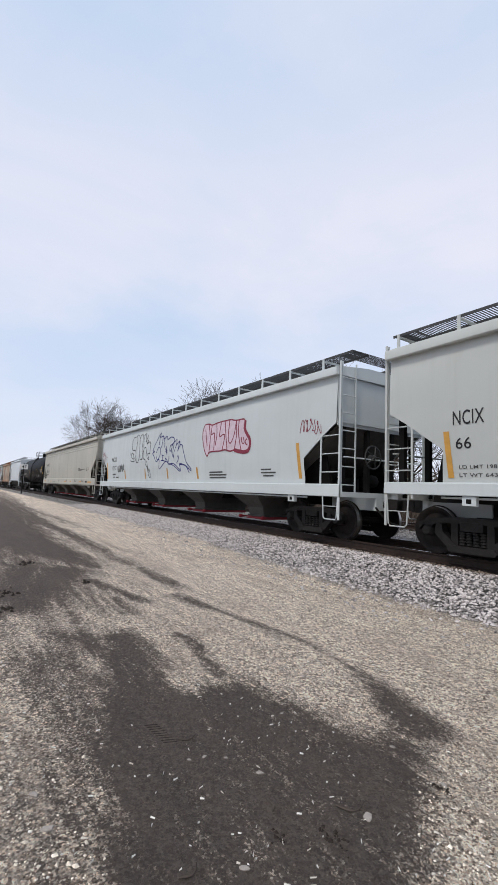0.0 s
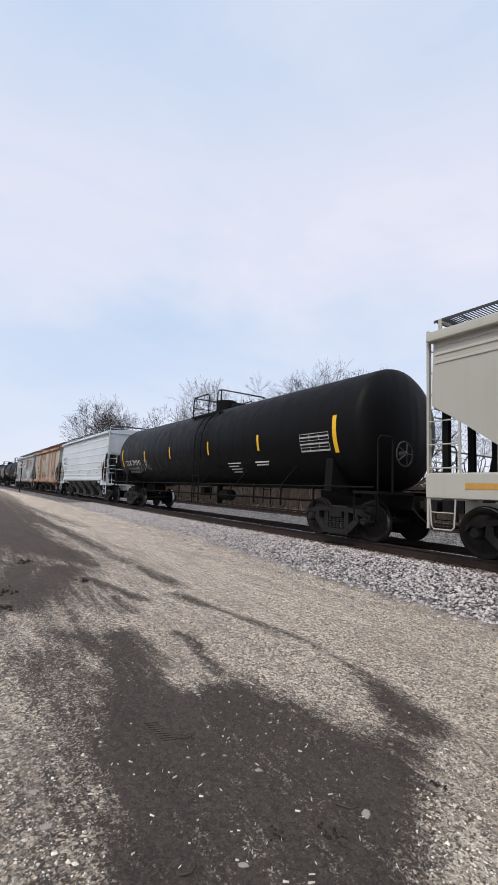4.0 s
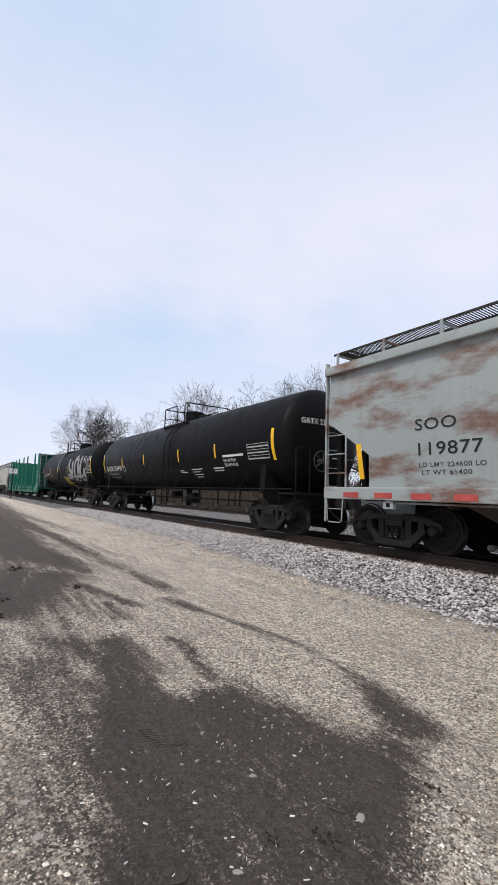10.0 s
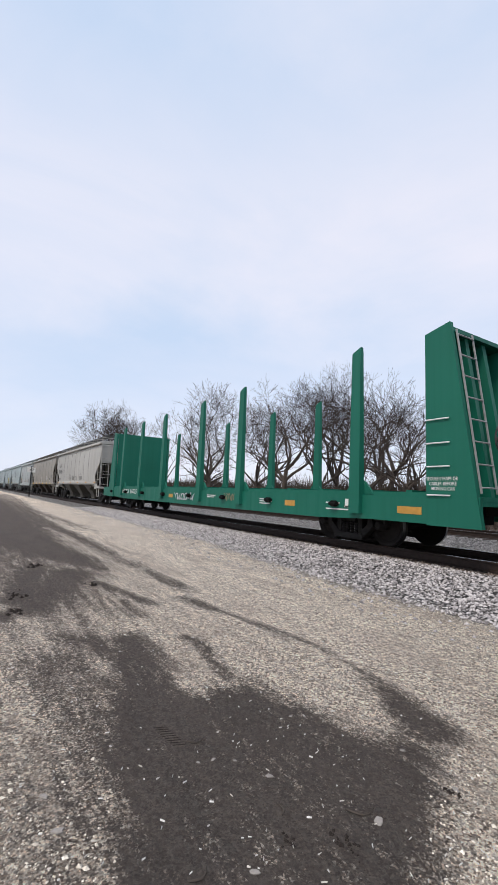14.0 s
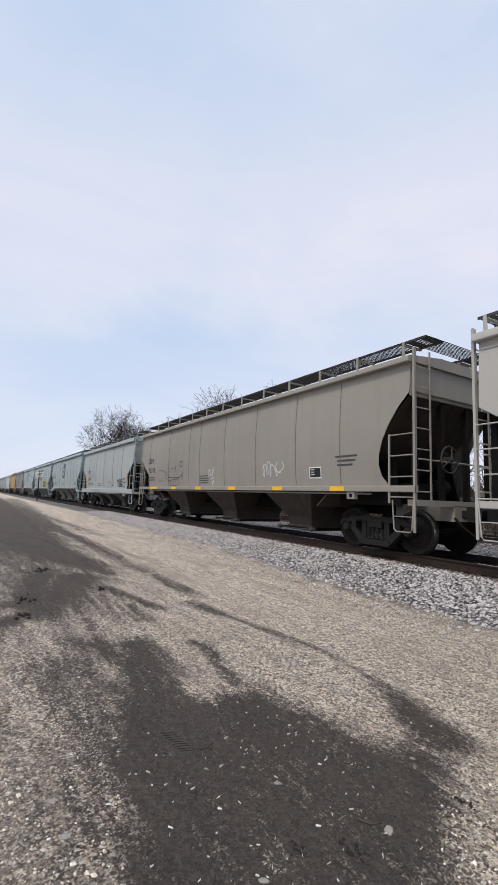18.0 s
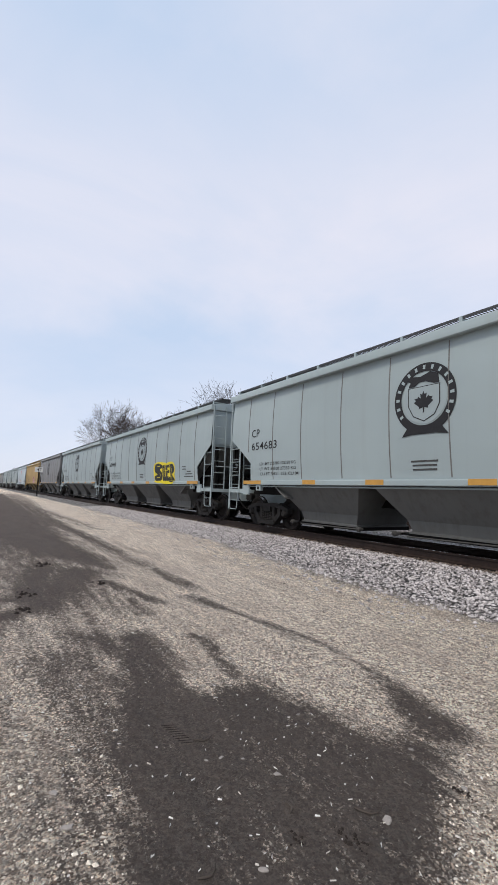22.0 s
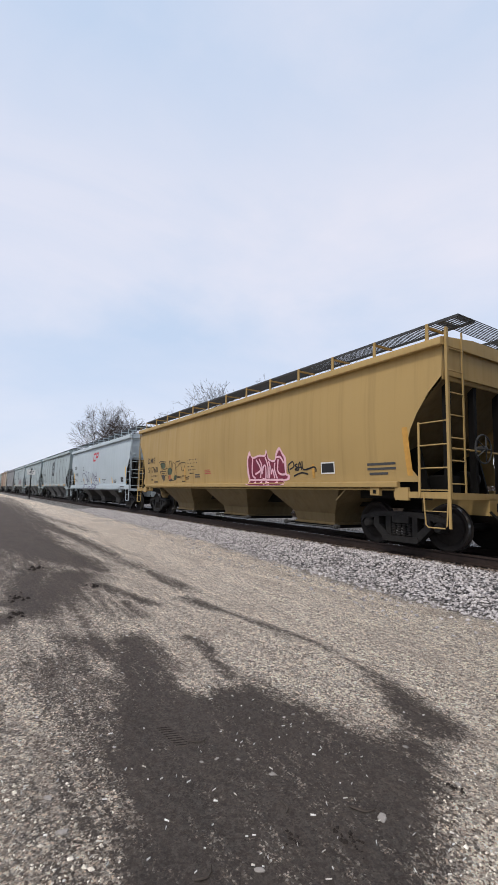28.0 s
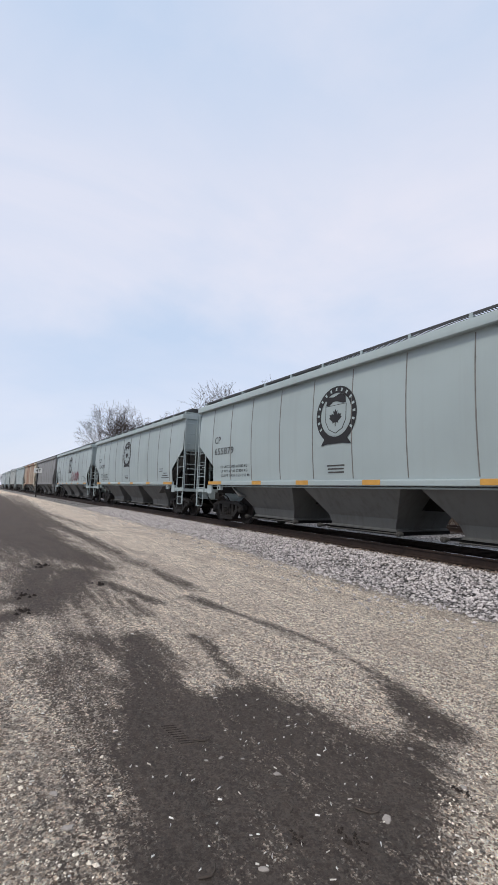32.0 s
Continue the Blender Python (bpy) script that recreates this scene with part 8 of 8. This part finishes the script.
stroke(m, [(-5.00, 2.10), (-4.73, 1.76), (-4.36, 1.82)], 0.022, over, 0.01)
stroke(m, [(-4.68, 2.21), (-4.55, 2.24), (-4.39, 2.07)], 0.022, over, 0.01)
stroke(m, [(-4.25, 2.14), (-4.13, 2.20), (-3.85, 2.16), (-3.69, 2.26), (-3.79, 1.88)], 0.022, over, 0.01)
stroke(m, [(-4.54, 1.67), (-3.47, 1.72), (-3.52, 1.49), (-4.41, 1.46), (-4.54, 1.67)], 0.022, over, 0.01)
stroke(m, [(-4.30, 1.66), (-4.26, 1.49)], 0.022, over, 0.01)
stroke(m, [(-4.12, 1.66), (-4.08, 1.50)], 0.022, over, 0.01)
stroke(m, [(-3.95, 1.67), (-3.92, 1.50)], 0.022, over, 0.01)
stroke(m, [(-3.76, 1.68), (-3.73, 1.51)], 0.022, over, 0.01)
stroke(m, [(-5.66, 1.43), (-5.38, 1.36), (-4.98, 1.43)], 0.022, over, 0.01)
part("graffiti_tag", m, small_print, CAR[11], "thin black grinning face", smooth=0)
m = Mesh()
stroke(m, [(-0.57, 1.75), (-0.51, 2.03), (-0.40, 1.79), (-0.36, 2.04)], 0.03, over, 0.01)
stroke(m, [(-0.25, 2.01), (-0.29, 1.79), (-0.13, 2.08)], 0.03, over, 0.01)
stroke(m, [(-0.40, 1.68), (-0.15, 1.73)], 0.03, over, 0.01)
stroke(m, [(-0.30, 1.46), (-0.21, 1.62), (-0.15, 1.51)], 0.03, over, 0.01)
part("graffiti_tag", m, spray_white, CAR[11], "", smooth=0)
m = Mesh()
stroke(m, [(0.13, 2.04), (0.24, 2.01), (0.22, 1.85), (0.06, 1.73), (0.26, 1.64), (0.12, 1.48)], 0.034, over, 0.012)
stroke(m, [(-0.01, 1.73), (0.13, 1.69), (0.17, 1.52)], 0.034, over, 0.012)
stroke(m, [(0.26, 1.76), (0.29, 1.36)], 0.034, over, 0.012)
stroke(m, [(0.32, 1.64), (0.38, 1.72), (0.44, 1.59), (0.36, 1.52), (0.32, 1.64)], 0.034, over, 0.012)
stroke(m, [(0.45, 1.71), (0.57, 1.67), (0.48, 1.51), (0.58, 1.47)], 0.034, over, 0.012)
stroke(m, [(0.53, 1.83), (0.83, 1.91), (0.67, 1.63), (0.68, 1.33)], 0.034, over, 0.012)
stroke(m, [(-0.02, 1.36), (0.33, 1.40), (0.46, 1.31)], 0.034, over, 0.012)
stroke(m, [(-0.11, 1.23), (-0.02, 1.07), (0.20, 1.11), (0.25, 1.25), (0.81, 1.20)], 0.034, over, 0.012)
part("graffiti_tag", m, spray_black, CAR[5], "", smooth=0)
m = Mesh()
stroke(m, [(1.05, 1.69), (0.88, 1.66), (0.88, 1.50), (1.04, 1.46)], 0.034, over, 0.012)
stroke(m, [(0.63, 2.36), (0.78, 2.29), (0.85, 2.12), (0.83, 1.93)], 0.034, over, 0.012)
stroke(m, [(0.99, 2.20), (0.93, 2.04)], 0.034, over, 0.012)
part("graffiti_tag", m, spray_black, CAR[5], "", smooth=0)
m = Mesh()
stroke(m, [(-2.06, 1.83), (-1.96, 1.62), (-1.79, 1.71), (-1.73, 1.96)], 0.035, over, 0.012)
stroke(m, [(-1.89, 1.97), (-1.67, 2.01), (-1.61, 1.66)], 0.035, over, 0.012)
stroke(m, [(-1.48, 1.90), (-1.25, 1.55), (-1.36, 1.92), (-1.02, 1.52)], 0.035, over, 0.012)
stroke(m, [(-2.44, 1.79), (-2.26, 1.76)], 0.035, over, 0.012)
part("graffiti_tag", m, spray_black, CAR[5], "", smooth=0)
m = Mesh()
jag(m, [(-5.60, 2.31), (-5.41, 2.35), (-4.86, 2.30), (-4.91, 2.14), (-4.67, 2.01), (-5.29, 1.96), (-5.41, 2.15), (-5.60, 2.31)], 0.035, over, 0.01)
jag(m, [(-5.52, 1.89), (-4.84, 1.90), (-4.77, 1.73), (-5.01, 1.70), (-4.97, 1.56), (-5.18, 1.47), (-5.29, 1.62), (-5.52, 1.89)], 0.035, over, 0.01)
jag(m, [(-5.33, 1.81), (-4.94, 1.79)], 0.035, over, 0.01)
jag(m, [(-5.22, 1.66), (-5.01, 1.63)], 0.035, over, 0.01)
jag(m, [(-5.34, 2.27), (-4.98, 2.22)], 0.035, over, 0.01)
jag(m, [(-4.45, 2.31), (-4.19, 2.31), (-4.29, 1.99), (-4.22, 1.92), (-4.07, 2.24), (-3.78, 2.15), (-3.87, 1.83), (-3.98, 1.50), (-4.54, 1.49), (-4.64, 1.71), (-4.54, 1.84), (-4.45, 2.31)], 0.035, over, 0.01)
jag(m, [(-3.81, 2.24), (-3.39, 2.28), (-3.31, 2.19), (-3.69, 2.04), (-3.70, 1.66), (-3.32, 1.65), (-3.34, 1.59), (-3.67, 1.62)], 0.035, over, 0.01)
jag(m, [(-3.29, 2.19), (-2.83, 2.19), (-3.01, 1.87), (-3.18, 1.86), (-3.29, 2.19)], 0.035, over, 0.01)
jag(m, [(-3.21, 1.66), (-2.84, 1.66), (-2.91, 1.45), (-3.19, 1.44), (-3.21, 1.66)], 0.035, over, 0.01)
jag(m, [(-2.82, 1.59), (-2.49, 1.63)], 0.035, over, 0.01)
jag(m, [(-2.79, 1.53), (-2.54, 1.54)], 0.035, over, 0.01)
part("graffiti_outline", m, ochre_letters, CAR[17], "dark outlined block letters", smooth=0)
m = Mesh()
blob(m, [(-4.57, 1.95), (-4.41, 1.97), (-4.18, 1.97), (-4.19, 1.83), (-4.38, 1.81), (-4.54, 1.84)], over, 0.008)
part("graffiti_fill", m, bay_grey, CAR[17], "", smooth=0)
m = Mesh()
blob(m, [(-5.33, 1.74), (-5.01, 1.71), (-5.04, 1.56), (-5.22, 1.52)], over, 0.008)
part("graffiti_fill", m, bay_grey, CAR[17], "", smooth=0)
m = Mesh()
blob(m, [(-4.60, 1.67), (-4.35, 1.59), (-4.19, 1.55), (-4.22, 1.47), (-4.52, 1.48)], over, 0.008)
part("graffiti_fill", m, bay_grey, CAR[17], "", smooth=0)
for pts, spray in (([(-4.62, 1.98), (-4.30, 2.02), (-4.22, 1.80), (-4.45, 1.72), (-4.66, 1.80)], spray_green), ([(-5.44, 2.26), (-5.0, 2.26), (-5.0, 2.04), (-5.3, 2.02)], spray_green), ([(-4.0, 1.66), (-3.74, 1.70), (-3.78, 1.52), (-4.02, 1.50)], spray_green), ([(-4.56, 1.70), (-4.36, 1.72), (-4.34, 1.56), (-4.55, 1.54)], spray_rust)):
    k = Mesh()
    blob(k, pts, over, 0.009)
    part("graffiti_fill", k, spray, CAR[17], "faded sprayed patch", smooth=0)
m = Mesh()
stroke(m, [(3.32, 1.85), (3.42, 1.64), (3.37, 1.45), (3.72, 1.45)], 0.035, over, 0.01)
jag(m, [(3.35, 1.84), (3.49, 1.69), (3.63, 1.53), (3.72, 1.43)], 0.05, over, 0.01)
jag(m, [(3.42, 1.81), (3.58, 1.79), (3.68, 1.65), (3.82, 1.5), (3.94, 1.44)], 0.05, over, 0.01)
jag(m, [(3.75, 1.87), (3.84, 1.65), (4.05, 1.52), (4.19, 1.44)], 0.055, over, 0.01)
stroke(m, [(3.77, 1.87), (3.91, 1.81), (4.01, 1.62), (4.15, 1.53), (3.77, 1.55)], 0.05, over, 0.01)
jag(m, [(3.94, 1.87), (4.1, 1.72), (4.24, 1.73)], 0.05, over, 0.01)
jag(m, [(4.15, 1.91), (4.24, 1.81), (4.71, 1.9), (4.43, 1.7)], 0.045, over, 0.01)
jag(m, [(4.19, 1.67), (4.57, 1.68), (5.04, 1.63)], 0.035, over, 0.01)
stroke(m, [(4.74, 1.91), (4.9, 1.78), (4.85, 1.44), (4.62, 1.4), (4.34, 1.53), (4.15, 1.5)], 0.045, over, 0.01)
stroke(m, [(4.43, 1.53), (4.57, 1.62), (4.81, 1.67)], 0.03, over, 0.01)
jag(m, [(3.72, 1.43), (4.34, 1.43), (3.91, 1.4)], 0.045, over, 0.01)
stroke(m, [(3.32, 1.75), (3.39, 1.79), (3.35, 1.7), (3.32, 1.75)], 0.05, over, 0.01)
part("graffiti_tag", m, spray_black, CAR[12], "jagged black tag", smooth=0)
m = Mesh()
jag(m, [(1.23, 1.69), (1.89, 1.71)], 0.028, over, 0.01)
jag(m, [(1.54, 1.76), (1.43, 1.32)], 0.028, over, 0.01)
jag(m, [(1.72, 1.64), (1.89, 1.36), (2.05, 1.63)], 0.028, over, 0.01)
jag(m, [(2.17, 1.48), (2.43, 1.51)], 0.028, over, 0.01)
part("graffiti_tag", m, spray_black, CAR[12], "", smooth=0)

# ---- bare trees, undergrowth and the milepost ----


def grow(rng, m_limb, m_twig, p, d, length, r, depth, spread=0.75, least=0.012, room=None):
    """A limb that bends, forks and ends in twigs; it stops where the crown's room ends."""
    pts, rad = [p], [r]
    n = 3 if depth > 1 else 2
    for i in range(n):
        d = (d + Vector((rng.uniform(-1, 1), rng.uniform(-1, 1), rng.uniform(-0.7, 0.8))) * 0.31).normalized()
        p = p + d * (length / n)
        pts.append(p)
        rad.append(max(least, r * (1 - 0.36 * (i + 1) / n)))
    (m_limb if r > 0.045 else m_twig).tube(pts, rad, 6 if r > 0.08 else (4 if r > 0.03 else 3), False)
    if depth <= 0:
        return
    if room and sum(((a - b) / c) ** 2 for a, b, c in zip(p, room[0], room[1])) > 1.0:
        depth = min(depth, 1)
        length *= 0.6
    kids = 3 if depth > 2 else rng.choice((2, 3, 3))
    for k in range(kids):
        at = pts[-1] if k < 2 else pts[rng.randrange(1, len(pts))]
        side = Vector((rng.uniform(-1, 1), rng.uniform(-1, 1), rng.uniform(-0.6, 0.6))).normalized()
        nd = (d * 0.9 + side * spread * rng.uniform(0.6, 1.3) + Vector((0, 0, 0.11))).normalized()
        grow(rng, m_limb, m_twig, at, nd, length * rng.uniform(0.66, 0.88), rad[-1] * rng.uniform(0.62, 0.85), depth - 1, spread, least, room)


def tree(seed, x, y, height, crown, depth=7, stems=1, low=0.24, stout=0.017):
    """A bare tree: its crown is a dome of the given half width."""
    rng = random.Random(seed)
    t = tagged(new("tree"), "leafless deciduous tree with fine spreading branches", "tree", "trees behind the tracks")
    t.location = (x, y, ground_z(x, y) - 0.1)
    limbs, twigs, trunk = Mesh(), Mesh(), Mesh()
    least = 0.000215 * math.hypot(x, y + 8)
    room = ((0, 0, height * 0.56), (crown * 0.92, crown * 0.92, height * 0.40))
    for s in range(stems):
        lean = Vector((rng.uniform(-0.2, 0.2) * stems, rng.uniform(-0.2, 0.2), 1)).normalized()
        base = Vector((rng.uniform(-0.5, 0.5) * (stems - 1), 0, 0))
        h = height * low * rng.uniform(0.85, 1.15)
        r = height * stout
        top = base + lean * h
        trunk.tube([base - Vector((0, 0, 0.2)), base + lean * h * 0.15, base + lean * h * 0.6, top], [r * 1.5, r * 1.1, r * 0.95, r * 0.85], 9)
        n = 6
        for k in range(n):
            a = k * 6.28 / n + rng.uniform(-0.5, 0.5)
            up = rng.uniform(0.5, 1.6)
            d = (lean * up + Vector((math.cos(a), math.sin(a), 0)) * min(1.3, 2.6 * crown / height)).normalized()
            grow(rng, limbs, twigs, top - lean * h * rng.uniform(0, 0.35), d, height * rng.uniform(0.19, 0.25), r * rng.uniform(0.5, 0.78), depth - 1, 0.78, least, room)
    part("trunk", trunk, bark, t)
    part("main_limb", limbs, bark, t)
    part("crown", twigs, twig, t, smooth=0)
    return t


tree(1, -31.5, 20.0, 15.2, 4.6, 7, 1, 0.2)
tree(2, -25.8, 19.0, 13.2, 4.2, 7, 1, 0.2)
tree(3, -21.0, 19.5, 9.9, 4.0, 6, 2)
tree(4, -16.5, 20.5, 7.8, 2.6, 6)
tree(5, -38.0, 20.5, 15.2, 4.3, 7)
tree(6, -44.5, 21.0, 13.2, 4.0, 7)
tree(7, -54.0, 20.5, 18.8, 4.8, 7)
tree(8, -71.0, 20.0, 18.0, 2.4, 6, 1, 0.24, 0.008)
tree(33, -102.0, 20.0, 24.6, 11.0, 7, 1, 0.2)
tree(10, -150.0, 24.0, 15.0, 6.0, 6)
tree(11, -11.5, 20.0, 7.8, 3.0, 6)
tree(12, -34.5, 25.0, 15.1, 5.0, 6)
tree(13, -47.0, 26.0, 15.0, 5.0, 6)
tree(14, -29.0, 26.0, 14.0, 4.5, 6, 2)
tree(15, -62.0, 24.0, 11.8, 4.0, 6, 2)


def build_woods():
    rng = random.Random(12)
    m = Mesh()
    for i in range(15000):
        x = -rng.uniform(0, 1) ** 1.3 * 260 + 15
        y = rng.uniform(15.5, 30)
        z = ground_z(x, y)
        h = rng.uniform(0.8, 2.7) * (1.5 if y > 24 else 1)
        p = Vector((x, y, z))
        for k in range(4):
            d = Vector((rng.uniform(-0.6, 0.6), rng.uniform(-0.6, 0.6), 1)).normalized()
            q = p + d * h * rng.uniform(0.6, 1)
            w = Vector((rng.uniform(-1, 1), rng.uniform(-1, 1), 0)).normalized() * (0.02 + 0.0004 * abs(x))
            m.add([p - w, p + w, q + w * 0.3, q - w * 0.3], [(0, 1, 2, 3)])
    for i in range(7000):
        x, y = rng.uniform(-170, 25), rng.uniform(30, 48)
        p = Vector((x, y, ground_z(x, y)))
        h = rng.uniform(1.6, 4.2)
        for k in range(3):
            d = Vector((rng.uniform(-0.5, 0.5), rng.uniform(-0.5, 0.5), 1)).normalized()
            q = p + d * h * rng.uniform(0.6, 1)
            w = Vector((rng.uniform(-1, 1), rng.uniform(-1, 1), 0)).normalized() * 0.05
            m.add([p - w, p + w, q + w * 0.3, q - w * 0.3], [(0, 1, 2, 3)])
    tagged(part("undergrowth", m, brush_mat, smooth=0), "tangled brown winter undergrowth beyond the tracks", "undergrowth", kind="stuff")
    m, t = Mesh(), Mesh()
    for i in range(34):
        x = -150 - 14 * i - rng.uniform(0, 10)
        y = rng.uniform(18, 60)
        p = Vector((x, y, ground_z(x, y)))
        h = rng.uniform(9, 17)
        m.tube([p, p + Vector((0, 0, h * 0.35))], [0.25, 0.16], 5, False)
        for k in range(4):
            d = Vector((rng.uniform(-0.8, 0.8), rng.uniform(-0.8, 0.8), 1)).normalized()
            grow(rng, m, t, p + Vector((0, 0, h * 0.33)), d, h * 0.22, 0.09, 4, 0.7, 0.04)
    for i in range(150):
        x, y = -rng.uniform(300, 1200), rng.uniform(-160, 130)
        if abs(y) < 14:
            continue
        p = Vector((x, y, ground_z(x, y)))
        h = rng.uniform(8, 16)
        m.tube([p, p + Vector((0, 0, h * 0.3))], [0.3, 0.2], 4, False)
        for k in range(4):
            d = Vector((rng.uniform(-0.8, 0.8), rng.uniform(-0.8, 0.8), 1)).normalized()
            grow(rng, m, t, p + Vector((0, 0, h * 0.28)), d, h * 0.3, 0.14, 3, 0.6, 0.09)
    tagged(part("far_woods", m, bark, smooth=0), "line of distant bare trees along the railway", "trees", kind="stuff")
    tagged(part("far_twigs", t, twig, smooth=0), "fine bare twigs of the distant woods", "trees", kind="stuff")


build_woods()


def milepost():
    post = tagged(new("milepost"), "thin steel post with a small white number plate", "milepost")
    post.location = (-54.9, -1.95, ground_z(-54.9, -1.95))
    m = Mesh().box(-0.03, 0.03, -0.055, 0.055, -0.2, 3.45)
    m.box(-0.06, 0.06, -0.02, 0.02, -0.2, 3.4)
    part("post", m, truck_steel, post)
    plate = part("number_plate", Mesh().box(0.03, 0.05, -0.42, 0.42, 2.75, 3.30), white_letters, post, "white plate with black digits")
    me = WORDS["47", THIN].copy()
    co = np.array([v.co[:] for v in me.vertices])
    co[:, 0] -= co[:, 0].mean()
    out = np.stack([np.full(len(co), 0.055), co[:, 0] * 0.45, 2.87 + co[:, 1] * 0.45], 1)
    me.vertices.foreach_set("co", out.ravel())
    me.materials.clear()
    me.materials.append(black_letters)
    part("digits", me, None, plate)


milepost()


# ---- what moves: the train rolls by and slows a little ----


def gone(t):
    """Metres that the train has rolled by t seconds."""
    q = t / 16
    return 174.023 * q - 7.7146 * q * q + 1.7814 * q ** 3 - 0.23615 * q ** 4


def motions():
    for car, middle in MOVERS:
        walk(car, [(t, pose(middle + gone(t), TRACK, 0)) for t in range(0, 33)])
    # every wheelset of the train turns alike, so that one roll serves them all
    turns = [(k / FPS, math.degrees(gone(k / FPS) / WHEEL_R)) for k in range(0, 32 * FPS + 1)]
    first = WHEELS[0][0]
    walk(first, [(t, pose(0, 0, 0, 0, a, 0)) for t, a in turns])
    for wheel, x in WHEELS:
        wheel.location = (0, 0, 0)
        wheel.matrix_parent_inverse = Matrix.Translation((x, 0, WHEEL_R))
        if wheel != first:
            wheel.rotation_mode = "QUATERNION"
            wheel.animation_data_create()
            wheel.animation_data.action = first.animation_data.action
            wheel.animation_data.action_slot = first.animation_data.action_slot


motions()
